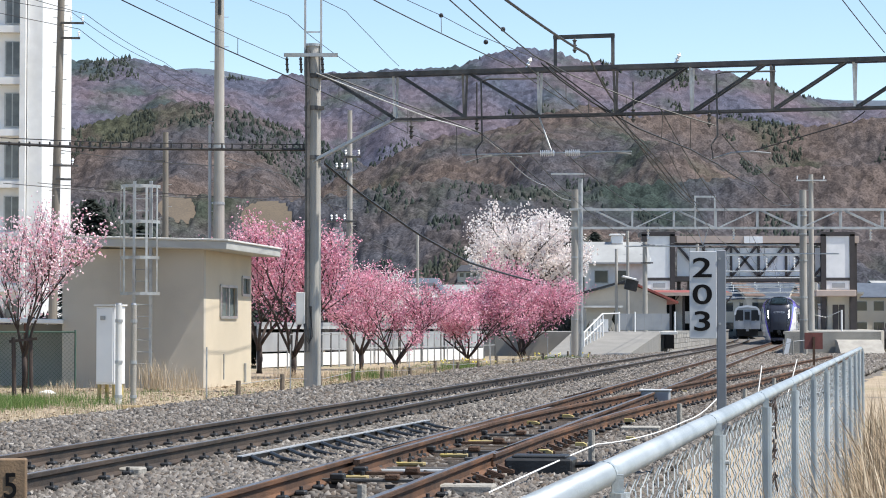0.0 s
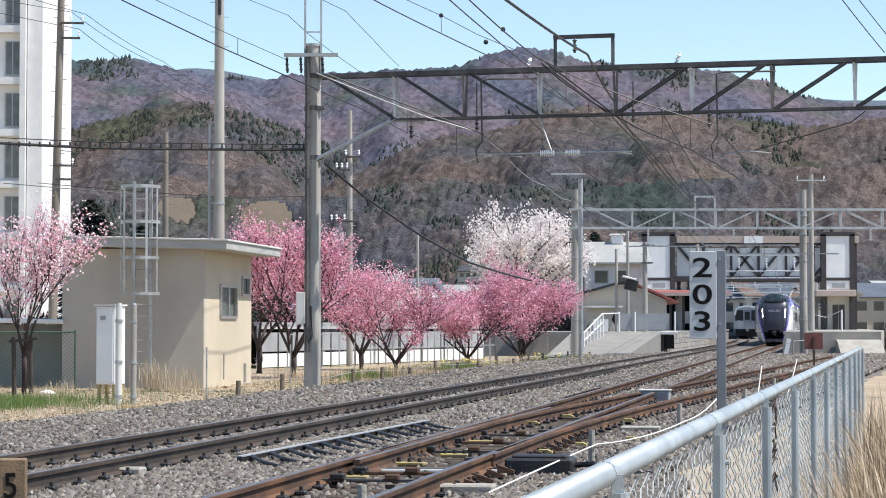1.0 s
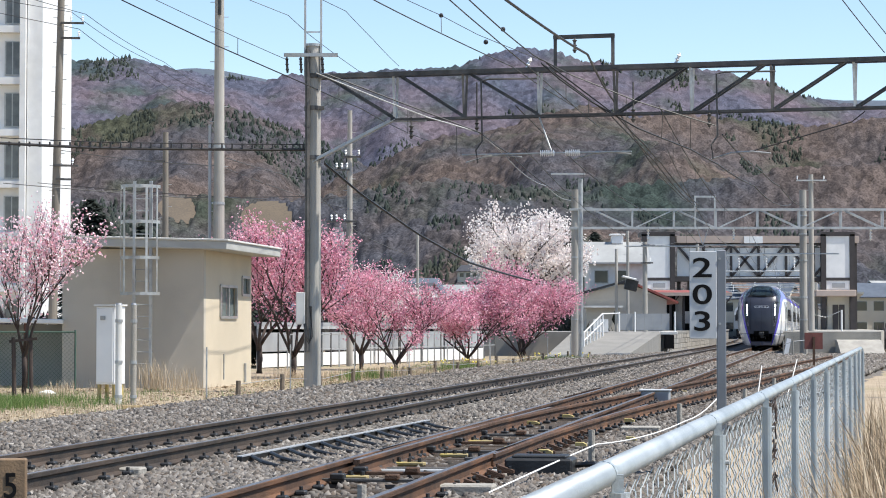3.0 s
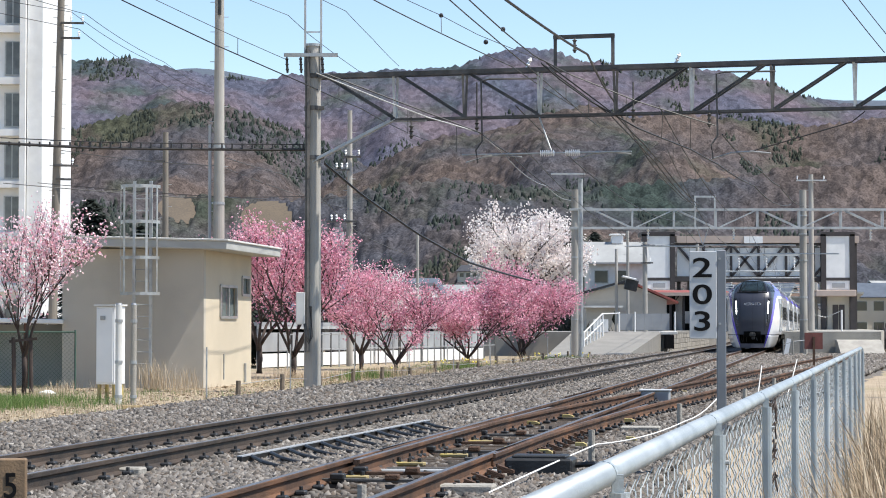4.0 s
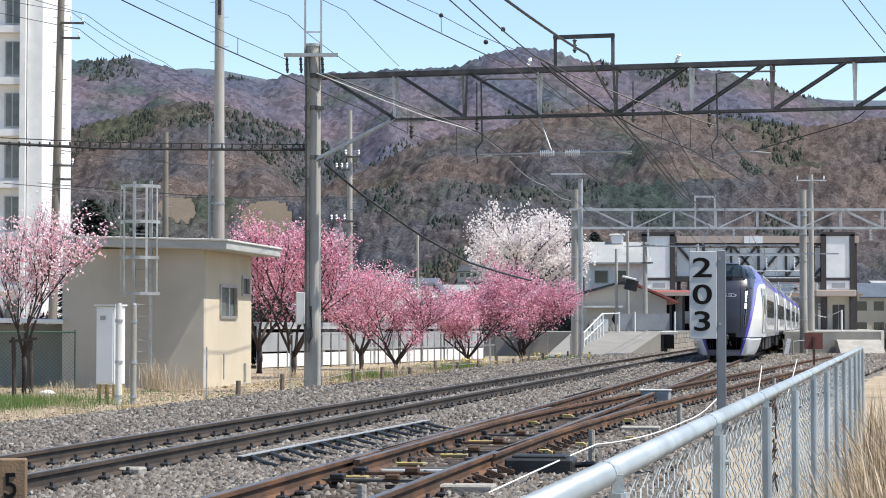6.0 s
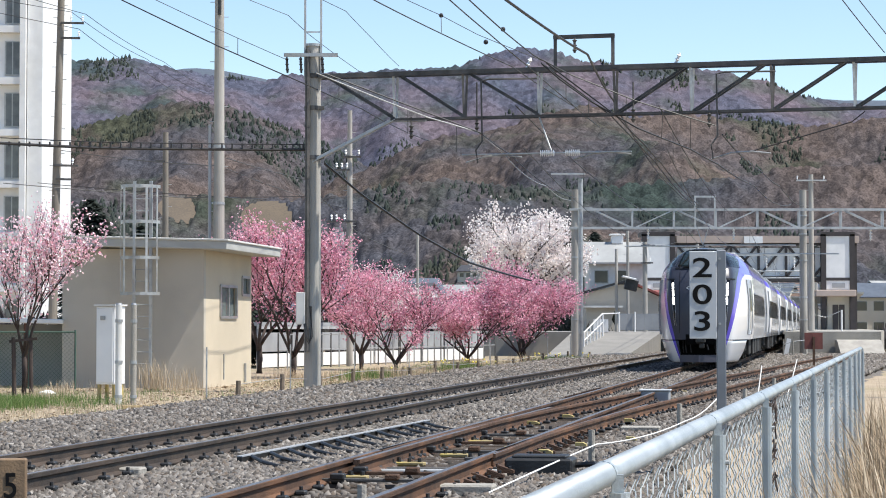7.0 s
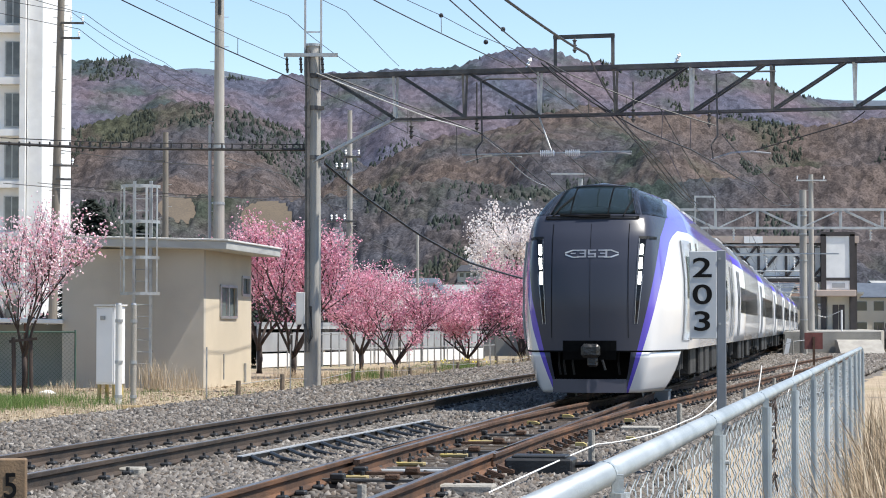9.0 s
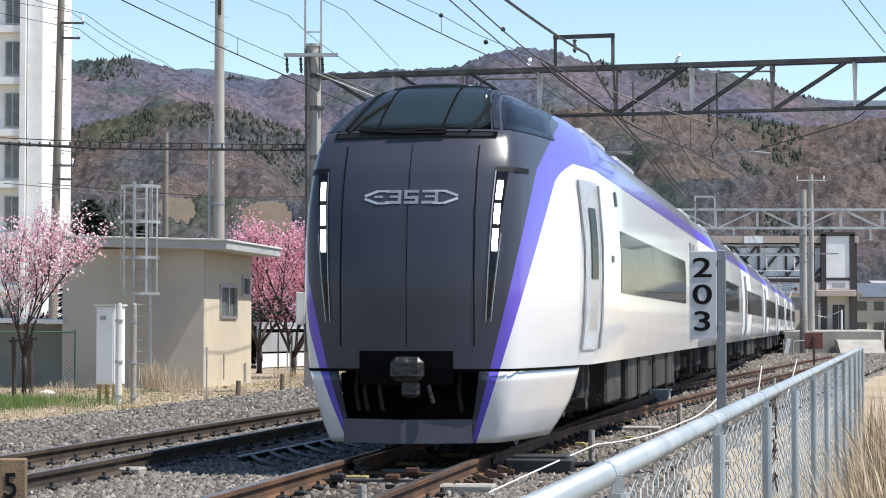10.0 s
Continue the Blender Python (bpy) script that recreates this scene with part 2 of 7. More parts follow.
def sweep(bm, path, outline):
    """Sweep an outline along a path in the plane; returns nothing."""
    rings = []
    for i, p in enumerate(path):
        d = (path[min(i + 1, len(path) - 1)] - path[max(i - 1, 0)]).normalized()
        side = Vector((d.y, -d.x, 0))
        rings.append([bm.verts.new(p + side * a + Vector((0, 0, b))) for a, b in outline])
    n = len(outline)
    for q, w in zip(rings, rings[1:]):
        for k in range(n):
            f = bm.faces.new((q[k], w[k], w[(k + 1) % n], q[(k + 1) % n]))
            f.material_index = 1 if k == 7 else 0
    bm.faces.new(rings[0]), bm.faces.new(rings[-1][::-1])


def rail_path(line, off, a, b, step):
    out, Y = [], a
    while Y < b + 0.01:
        d = Vector((line(Y + 0.5) - line(Y - 0.5), 1.0, 0)).normalized()
        out.append(Vector((line(Y), Y, 0)) + Vector((d.y, -d.x, 0)) * off)
        Y += step
    return out


def make_track(label, line, a, b, mats, timber, sleep_to):
    t = thing("railway_track", label, "track", "railway tracks", kind="structure")
    for s in (-1, 1):
        bm = bmesh.new()
        sweep(bm, rail_path(line, s * 0.566, a, b, 2.0), RAIL)
        part("rail", bm, mats, t)
    bm = bmesh.new()
    box(bm, (0, 0, -0.045), (2.1, 0.22, 0.09), bevel=0.015)
    me = done("sleeper", bm, TIMBER if timber else SLEEPER)
    clips = bmesh.new()
    rnd = random.Random(len(label))
    Y, k = a + 0.3, 0
    while Y < sleep_to:
        slope = line(Y + 0.5) - line(Y - 0.5)
        m = Matrix.Translation((line(Y) + rnd.uniform(-.02, .02), Y, -0.158 + rnd.uniform(-.006, .004))) @ pose(0, 0, 0, 0, 0, -math.degrees(math.atan(slope)) + rnd.uniform(-.7, .7))
        if k < 290:
            ob = new("sleeper", me)
            ob.parent, ob.matrix_basis = t, m
        if Y < 75:
            for s in (-1, 1):
                for q in (-1, 1):
                    p = m @ Vector((s * 0.566 + q * 0.105, 0, 0.022))
                    box(clips, p, (0.09, 0.1, 0.04), m.to_3x3(), 0.012)
                    rod(clips, p, p + Vector((0, 0, 0.05)), 0.017, n=6)
        Y, k = Y + 0.61, k + 1
    ob = part("rail_clip", clips, DARK, t)
    tagged(ob, "dark spring rail clips and bolts", kind="stuff")
    return t


make_track("brown main line rails on ballasted concrete sleepers", main_line, 8, 330, [RAIL_MAIN, RAIL_TOP], False, 120)
make_track("brown through track rails with a turnout", centre, 8, 330, [RUST, RAIL_TOP], True, 120)
make_track("rusty disused siding rails curving away from the turnout", siding, 21, 92, [RUST, RUST], True, 80)


# ---- the express train ----
def ramp(pairs, v):
    """Straight lines between (v, result) pairs."""
    for (a, p), (b, q) in zip(pairs, pairs[1:]):
        if v <= b:
            return p + (q - p) * max(0.0, (v - a)) / (b - a)
    return pairs[-1][1]


NOSE_BACK = [(0.14, 0.2), (0.5, 0.07), (0.8, 0.02), (1.6, 0.0), (2.2, 0.06), (2.6, 0.2), (2.92, 0.40), (3.14, 0.80), (3.36, 1.28), (3.5, 1.72), (3.58, 2.4)]
HALF = [(0.14, 1.135), (0.3, 1.209), (0.8, 1.351), (1.3, 1.404), (1.95, 1.409), (2.4, 1.38), (2.78, 1.337), (3.0, 1.254), (3.2, 1.119), (3.35, 0.955), (3.47, 0.714), (3.54, 0.405), (3.58, 0.06)]


def nose_y(z, x):
    a = min(1.0, abs(x) / max(0.02, ramp(HALF, z)))
    return ramp(NOSE_BACK, z) + 0.62 * a ** 2.6 + 2.28 * max(0.0, (a - 0.66) / 0.34) ** 1.5


def nose_patch(bm, zs, lo, hi, n, out=0.004):
    """A strip on the nose between lateral places lo(z) and hi(z), set proud by out."""
    rows = []
    for z in zs:
        a, b = lo(z), hi(z)
        row = []
        for k in range(n + 1):
            x = a + (b - a) * k / n
            e = 0.01
            gx = (nose_y(z, x + e) - nose_y(z, x - e)) / (2 * e)
            gz = (nose_y(z + e, x) - nose_y(z - e, x)) / (2 * e)
            nn = Vector((gx, -1, gz)).normalized()
            row.append(bm.verts.new(Vector((x, nose_y(z, x), z)) + nn * out))
        rows.append(row)
    for p, q in zip(rows, rows[1:]):
        for k in range(n):
            bm.faces.new((p[k], p[k + 1], q[k + 1], q[k]))
    bmesh.ops.solidify(bm, geom=bm.faces[:], thickness=0.004)


class Sums:
    """Node arithmetic."""

    def __init__(self, nt):
        self.nt = nt

    def __call__(self, op, a, b=0.0, c=0.0):
        n = self.nt.nodes.new("ShaderNodeMath")
        n.operation = op
        for k, v in enumerate((a, b, c)):
            if isinstance(v, (int, float)):
                n.inputs[k].default_value = v
            else:
                self.nt.links.new(v, n.inputs[k])
        return n.outputs[0]


def livery(name, front):
    """White body, violet line, dark front and grey roof."""
    m = bpy.data.materials.new(name)
    m.use_nodes = True
    nt = m.node_tree
    bs = nt.nodes["Principled BSDF"]
    f = Sums(nt)
    tc = nt.nodes.new("ShaderNodeTexCoord")
    sp = nt.nodes.new("ShaderNodeSeparateXYZ")
    nt.links.new(tc.outputs["Object"], sp.inputs[0])
    x, y, z = f("ABSOLUTE", sp.outputs[0]), sp.outputs[1], sp.outputs[2]

    def mix(k, a, b):
        n = nt.nodes.new("ShaderNodeMix")
        n.data_type = "RGBA"
        nt.links.new(k, n.inputs["Factor"])
        for v, i in ((a, 6), (b, 7)):
            if isinstance(v, tuple):
                n.inputs[i].default_value = (*v, 1)
            else:
                nt.links.new(v, n.inputs[i])
        return n.outputs[2]

    nz = nt.nodes.new("ShaderNodeTexNoise")
    nz.inputs["Scale"].default_value = 1.3
    nz.inputs["Detail"].default_value = 6
    nt.links.new(tc.outputs["Object"], nz.inputs[0])
    grime = f("MULTIPLY_ADD", nz.outputs[0], 0.9, -0.25)
    body = mix(grime, (0.68, 0.685, 0.70), (0.60, 0.60, 0.60))
    violet, dark, roof = (0.115, 0.085, 0.50), (0.045, 0.049, 0.067), (0.17, 0.175, 0.19)
    col = body
    col = mix(f("GREATER_THAN", z, 2.76), col, violet)
    col = mix(f("GREATER_THAN", z, 2.98), col, roof)
    if front:
        # distance round the nose: the edges of the panels slant back with height
        q = f("ADD", f("MULTIPLY", x, 0.985), f("MULTIPLY", y, 0.171))
        zz = f("SUBTRACT", z, 0.55)
        white = f("ADD", f("MULTIPLY_ADD", zz, 0.315, 0.755), f("MULTIPLY", f("POWER", f("MAXIMUM", f("SUBTRACT", z, 2.5), 0), 2), 2.2))
        col = mix(f("LESS_THAN", q, white), col, violet)
        nose = mix(f("LESS_THAN", z, 0.345), dark, (0.085, 0.085, 0.1))
        rise = f("MULTIPLY", f("MAXIMUM", f("SUBTRACT", z, 2.62), 0), 0.27)
        face = f("LESS_THAN", q, f("ADD", f("MULTIPLY_ADD", zz, 0.245, 0.685), rise))
        face = f("MULTIPLY", face, f("LESS_THAN", y, 3.0))
        col = mix(face, col, nose)
        dull = face
        nt.links.new(f("MULTIPLY_ADD", dull, 0.16, 0.10), bs.inputs["Roughness"])
        nt.links.new(f("MULTIPLY_ADD", dull, -0.22, 0.5), bs.inputs["Specular IOR Level"])
    nt.links.new(col, bs.inputs["Base Color"])
    if not front:
        bs.inputs["Roughness"].default_value = 0.10
    b = nt.nodes.new("ShaderNodeBump")
    b.inputs["Strength"].default_value, b.inputs["Distance"].default_value = 0.03, 0.02
    nt.links.new(nz.outputs[0], b.inputs["Height"])
    nt.links.new(b.outputs[0], bs.inputs["Normal"])
    return m


LIVERY_FRONT, LIVERY = livery("express_front_paint", True), livery("express_paint", False)
LAMP = surf("headlight", (1.0, 0.99, 0.95), (1.0, 0.99, 0.95), 1, 0.2, glow=5.0)
EXPRESS_GLASS = surf("express_window", (0.04, 0.045, 0.048), (0.03, 0.034, 0.036), 0.3, 0.05)
EXPRESS_GLASS.node_tree.nodes["Principled BSDF"].inputs["Specular IOR Level"].default_value = 0.25
SCREEN = surf("windscreen", (0.035, 0.055, 0.06), (0.028, 0.042, 0.047), 0.8, 0.05)
NOSE_GLOSS = surf("nose_black", (0.012, 0.012, 0.014), (0.016, 0.016, 0.019), 2, 0.12)
SILVER = surf("silver_mark", (0.62, 0.63, 0.66), (0.56, 0.57, 0.60), 8, 0.35, 0.5)
PILLAR = surf("pillar_gloss", (0.045, 0.046, 0.052), (0.036, 0.037, 0.042), 3, 0.18)
UNDER = surf("underfloor", (0.03, 0.029, 0.028), (0.018, 0.017, 0.017), 3, 0.8, 0.2, bump=0.4, bump_scale=25, c3=(0.06, 0.056, 0.05), scale3=1.5)


def shell(bm, ys):
    """The straight body section, from front to back."""
    zs = [0.8, 1.05, 1.3, 1.6, 1.95, 2.2, 2.4, 2.6, 2.78, 2.93, 3.05, 3.15, 3.25, 3.33, 3.4, 3.47, 3.52, 3.58]
    ring = [(-ramp(HALF, z), z) for z in zs] + [(ramp(HALF, z), z) for z in reversed(zs)]
    loops = [[bm.verts.new((x, y, z)) for x, z in ring] for y in ys]
    n = len(ring)
    for a, b in zip(loops, loops[1:]):
        for k in range(n):
            bm.faces.new((a[k], b[k], b[(k + 1) % n], a[(k + 1) % n]))
    bm.faces.new(loops[-1])
    return loops


def body_x(y, z, s, lead):
    """The body's side at a place along it; the leading car tapers into its nose."""
    half = ramp(HALF, z)
    if lead and nose_y(z, half) > y:
        lo, hi = 0.3, 1.0
        for k in range(24):
            mid = (lo + hi) / 2
            lo, hi = (mid, hi) if nose_y(z, mid * half) < y else (lo, mid)
        half *= lo
    return s * (half + 0.006)


def side_panel(bm, s, y0, y1, z0, z1, out=0.0, n=4, lead=False):
    """A pane that follows the curved side."""
    rows = []
    for k in range(n + 1):
        z = z0 + (z1 - z0) * k / n
        rows.append([bm.verts.new((body_x(y, z, s, lead) + s * out, y, z)) for y in (y0, y0 * 0.67 + y1 * 0.33, y0 * 0.33 + y1 * 0.67, y1)])
    for p, q in zip(rows, rows[1:]):
        for k in range(3):
            bm.faces.new((p[k], p[k + 1], q[k + 1], q[k]) if s > 0 else (p[k], q[k], q[k + 1], p[k + 1]))
    bmesh.ops.solidify(bm, geom=bm.faces[:], thickness=0.006)


def bogie(parent, y):
    bm = bmesh.new()
    for s in (-1, 1):
        box(bm, (s * 0.95, y, 0.5), (0.14, 2.9, 0.22), bevel=0.03)
        for q in (-1.05, 1.05):
            rod(bm, (s * 0.98, y + q, 0.43), (s * 1.1, y + q, 0.43), 0.15, n=10)
            box(bm, (s * 1.02, y + q, 0.62), (0.2, 0.3, 0.2), bevel=0.02)
        rod(bm, (s * 1.05, y - 0.25, 0.45), (s * 1.05, y - 0.25, 0.85), 0.16, n=10)
        rod(bm, (s * 1.05, y + 0.25, 0.45), (s * 1.05, y + 0.25, 0.85), 0.16, n=10)
    ob = part("bogie", bm, UNDER, parent)
    for q in (-1.05, 1.05):
        bm = bmesh.new()
        for s in (-1, 1):
            rod(bm, (s * 0.5, y + q, 0.43), (s * 0.63, y + q, 0.43), 0.43, n=20)
        rod(bm, (-0.6, y + q, 0.43), (0.6, y + q, 0.43), 0.08, n=8)
        part("wheelset", bm, STEEL_DARK, ob)


def make_express():
    t = thing("express_train", "white electric express train with violet line and dark front", "train")
    for car in range(7):
        y0 = 0.0 if car == 0 else 21.1 + (car - 1) * 20.5 + 0.45
        y1 = 21.1 + car * 20.5
        bm = bmesh.new()
        if car == 0:
            zs = [0.8, 0.9, 1.05, 1.2, 1.4, 1.6, 1.8, 1.95, 2.1, 2.25, 2.4, 2.5, 2.6, 2.7, 2.78, 2.86, 2.92, 3.0, 3.06, 3.12, 3.18, 3.24, 3.3, 3.36, 3.41, 3.45, 3.48, 3.51, 3.54, 3.58]
            fr = [math.sin(k / 24 * math.pi / 2) for k in range(-24, 25)]
            rows = [[bm.verts.new((f * ramp(HALF, z), nose_y(z, f * ramp(HALF, z)), z)) for f in fr] for z in zs]
            for a, b in zip(rows, rows[1:]):
                for k in range(len(fr) - 1):
                    bm.faces.new((a[k], a[k + 1], b[k + 1], b[k]))
            # straight sides from the nose back to the end of the car
            for k in (0, -1):
                back = [[bm.verts.new((r[k].co.x, y, r[k].co.z)) for r in rows] for y in (6.5, 12.0, y1)]
                chain = [[r[k] for r in rows]] + back
                for a, b in zip(chain, chain[1:]):
                    for i in range(len(rows) - 1):
                        bm.faces.new((a[i], a[i + 1], b[i + 1], b[i]) if k == -1 else (a[i], b[i], b[i + 1], a[i + 1]))
            top = rows[-1]
            l, r = bm.verts.new((-0.06, y1, 3.582)), bm.verts.new((0.06, y1, 3.582))
            bm.faces.new((*top, r, l))
            bmesh.ops.recalc_face_normals(bm, faces=bm.faces[:])
            ob = part("front_car", bm, LIVERY_FRONT, t, "white cab car with a tall dark front", True)
        else:
            shell(bm, [y0, y0 + 7, y1 - 7, y1])
            bm.faces.new([v for v in bm.verts[:36]][::-1])
            bmesh.ops.recalc_face_normals(bm, faces=bm.faces[:])
            ob = part("carriage", bm, LIVERY, t, "white carriage with a violet roof line", True)
        for s in (-1, 1):
            a, b = (5.4, 16.9) if car == 0 else (y0 + 3.3, y1 - 2.6)
            n = 5 if car == 0 else 6
            for k in range(n):
                w = (b - a) / n
                bm = bmesh.new()
                side_panel(bm, s, a + k * w + 0.018, a + (k + 1) * w - 0.018, 1.55, 2.24)
                part("window", bm, EXPRESS_GLASS, ob)
            for d in ([2.3, 18.6] if car == 0 else [y0 + 1.3]):
                bm = bmesh.new()
                side_panel(bm, s, d, d + 0.8, 0.95, 2.62, 0.008, 8, car == 0)
                bmesh.ops.recalc_face_normals(bm, faces=bm.faces[:])
                door = part("door", bm, LIVERY_FRONT if car == 0 else LIVERY, ob, "", True)
                bm = bmesh.new()
                side_panel(bm, s, d + 0.26, d + 0.54, 1.65, 2.35, 0.018, 4, car == 0)
                part("door_window", bm, EXPRESS_GLASS, door)
                for q in (-0.04, 0.86):
                    bm = bmesh.new()
                    tube(bm, [(body_x(d + q, z, s, car == 0) + s * 0.018, d + q, z) for z in (0.95, 1.2, 1.5, 2.0, 2.6)], 0.016, 5)
                    part("door_rail", bm, GREY_PANEL, door)
            if car == 0:
                bm = bmesh.new()
                side_panel(bm, s, 5.05, 5.33, 2.5, 2.66, 0.004)
                part("side_indicator", bm, EXPRESS_GLASS, ob)
        # underfloor boxes
        rnd = random.Random(car)
        y = y0 + (5.6 if car == 0 else 4.6)
        while y < y1 - 5.6:
            w = rnd.uniform(0.7, 1.9)
            bm = bmesh.new()
            box(bm, (0, y + w / 2, 0.53 + rnd.uniform(0, 0.06)), (rnd.uniform(2.3, 2.66), w, 0.55), bevel=0.03)
            part("equipment_box", bm, UNDER, ob)
            y += w + rnd.uniform(0.12, 0.4)
        bogie(ob, y0 + (3.6 if car == 0 else 2.7))
        bogie(ob, y1 - 2.9)
        bm = bmesh.new()
        box(bm, (0, (y0 + y1) / 2 + 1.2, 0.86), (2.3, y1 - y0 - 3.0, 0.1))
        part("floor_pan", bm, UNDER, ob)
        if car:
            bm = bmesh.new()
            box(bm, (0, y0 - 0.22, 2.0), (1.6, 0.5, 2.2))
            part("gangway", bm, BLACK, ob)
        # roof units
        for q in ([9.0, 13.5] if car == 0 else [y0 + 6.0, y0 + 13.0]):
            bm = bmesh.new()
            box(bm, (0, q, 3.5), (1.5, 2.6, 0.22), bevel=0.06)
            part("roof_unit", bm, GREY_PANEL, ob)
    front = [o for o in t.children if o.name.startswith("front_car")][0]
    # skirt below the dark joint line
    bm = bmesh.new()
    zs = [0.14, 0.2, 0.28, 0.345, 0.45, 0.56, 0.68, 0.785]
    fr = [math.sin(k / 20 * 1.5) / math.sin(1.5) for k in range(-20, 21)]
    rows = []
    for z in zs:
        cut = 0.95 - 0.05 * max(0, 0.5 - z) / 0.36
        rows.append([bm.verts.new((f * cut * ramp(HALF, z), nose_y(z, f * cut * ramp(HALF, z)), z)) for f in fr])
    for a, b in zip(rows, rows[1:]):
        for k in range(len(fr) - 1):
            zc = (a[k].co.z + b[k].co.z) / 2
            if zc > 0.345 and abs(a[k].co.x + a[k + 1].co.x) / 2 < 0.6:
                continue
            bm.faces.new((a[k], a[k + 1], b[k + 1], b[k]))
    bmesh.ops.recalc_face_normals(bm, faces=bm.faces[:])
    bmesh.ops.solidify(bm, geom=bm.faces[:], thickness=0.03)
    sk = part("skirt", bm, LIVERY_FRONT, front, "white skirt with violet edges and a grey lower bar", True)
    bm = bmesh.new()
    # black box in place of the shade inside the coupler recess
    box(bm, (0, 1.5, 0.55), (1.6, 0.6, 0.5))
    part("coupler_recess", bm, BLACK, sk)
    bm = bmesh.new()
    box(bm, (0.02, 0.1, 0.80), (0.30, 0.36, 0.22), bevel=0.05)
    box(bm, (0.05, 0.06, 0.63), (0.16, 0.2, 0.16), bevel=0.03)
    rod(bm, (0.2, 0.02, 0.66), (0.25, 0.02, 0.5), 0.02)
    part("coupler", bm, surf("coupler_cover", (0.014, 0.014, 0.014), (0.022, 0.022, 0.022), 8, 0.3, bump=1.0, bump_scale=12), sk, "coupler wrapped in creased black cover")
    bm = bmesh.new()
    # black patch paints the recess's shade on across the joint line
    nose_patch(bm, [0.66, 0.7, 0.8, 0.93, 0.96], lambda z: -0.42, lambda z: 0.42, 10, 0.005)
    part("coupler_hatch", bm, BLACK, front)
    for x in (-0.52, -0.44, -0.3, 0.42):
        bm = bmesh.new()
        tube(bm, [(x, 0.42, 0.78), (x, 0.36, 0.6), (x + 0.02, 0.4, 0.42)], 0.02)
        part("hose", bm, CABLE, sk)
    # dark joint line round the nose
    bm = bmesh.new()
    nose_patch(bm, [0.780, 0.804], lambda z: -1.3, lambda z: 1.3, 110, 0.008)
    part("joint_line", bm, BLACK, front)
    # windscreen, its posts, wipers
    zs = [2.955, 3.03, 3.11, 3.19, 3.27, 3.35, 3.42, 3.465]
    bm = bmesh.new()
    nose_patch(bm, zs, lambda z: -0.70 + (z - 2.9) * 0.34, lambda z: 0.70 - (z - 2.9) * 0.34, 16, 0.006)
    ws = part("windscreen", bm, SCREEN, front, "blue-green tinted curved windscreen", True)
    for x0 in (-0.36, 0.24):
        bm = bmesh.new()
        nose_patch(bm, zs, lambda z: x0, lambda z: x0 + 0.022, 1, 0.009)
        part("screen_post", bm, BLACK, ws)
    bm = bmesh.new()
    nose_patch(bm, [1.0 + 0.06 * k for k in range(31)], lambda z: 0.005, lambda z: 0.011, 1, 0.004)
    part("panel_joint", bm, BLACK, front)
    for s in (-1, 1):
        bm = bmesh.new()
        nose_patch(bm, zs[:-2], lambda z: s * (0.80 - (z - 2.9) * 0.34), lambda z: s * (1.12 - (z - 2.9) * 0.5), 8, 0.006)
        bmesh.ops.recalc_face_normals(bm, faces=bm.faces[:])
        part("side_screen", bm, NOSE_GLOSS, front, "", True)
        bm = bmesh.new()
        pts = [(0.50, 2.93), (0.54, 3.06), (0.60, 3.24)] if s > 0 else [(-0.62, 2.94), (-0.52, 3.09), (-0.36, 3.27)]
        tube(bm, [(x, nose_y(z, x) - 0.05, z) for x, z in pts], 0.014)
        part("wiper", bm, BLACK, front)
        # headlight slot and its lamps
        bm = bmesh.new()
        zs2 = [1.25 + 0.0655 * k for k in range(21)]
        nose_patch(bm, zs2, lambda z: s * (0.70 + (z - 1.25) * 0.045), lambda z: s * (0.73 + (z - 1.25) * 0.105), 3, 0.006)
        bmesh.ops.recalc_face_normals(bm, faces=bm.faces[:])
        slot = part("headlight_housing", bm, NOSE_GLOSS, front)
        for a, b in ((1.84, 2.04), (2.08, 2.26), (2.30, 2.47)):
            bm = bmesh.new()
            nose_patch(bm, [a, (a + b) / 2, b], lambda z: s * (0.712 + (z - 1.25) * 0.052), lambda z: s * (0.756 + (z - 1.25) * 0.058), 3, 0.012)
            bmesh.ops.recalc_face_normals(bm, faces=bm.faces[:])
            part("headlight", bm, LAMP, slot, "bright white headlight")
        bm = bmesh.new()
        nose_patch(bm, [2.555, 2.575, 2.60], lambda z: s * 0.755, lambda z: s * 1.0, 8, 0.006)
        bmesh.ops.recalc_face_normals(bm, faces=bm.faces[:])
        part("marker_lamp", bm, DARK, front)
        bm = bmesh.new()
        nose_patch(bm, [1.0 + 0.06 * k for k in range(31)], lambda z: s * 0.595, lambda z: s * 0.605, 1, 0.005)
        bmesh.ops.recalc_face_normals(bm, faces=bm.faces[:])
        part("panel_joint", bm, BLACK, front)
    bm = bmesh.new()
    tube(bm, [(x, nose_y(2.94, x) - 0.06, 2.935 + 0.012 * math.sin(x * 9)) for x in (-0.5, -0.3, -0.1, 0.1, 0.3)], 0.02)
    tube(bm, [(x, nose_y(2.92, x) - 0.05, 2.915) for x in (-0.2, 0.05, 0.3)], 0.014)
    part("wiper", bm, BLACK, front)
    # cowl ledge, screen pillars and lamp trims
    bm = bmesh.new()
    nose_patch(bm, [2.872, 2.895, 2.925], lambda z: -0.74, lambda z: 0.74, 24, 0.012)
    part("cowl", bm, PILLAR, front, "glossy dark ledge below the windscreen", True)
    bm = bmesh.new()
    nose_patch(bm, [3.47, 3.49, 3.51], lambda z: -0.5, lambda z: 0.5, 16, 0.008)
    part("screen_header", bm, PILLAR, ws, "", True)
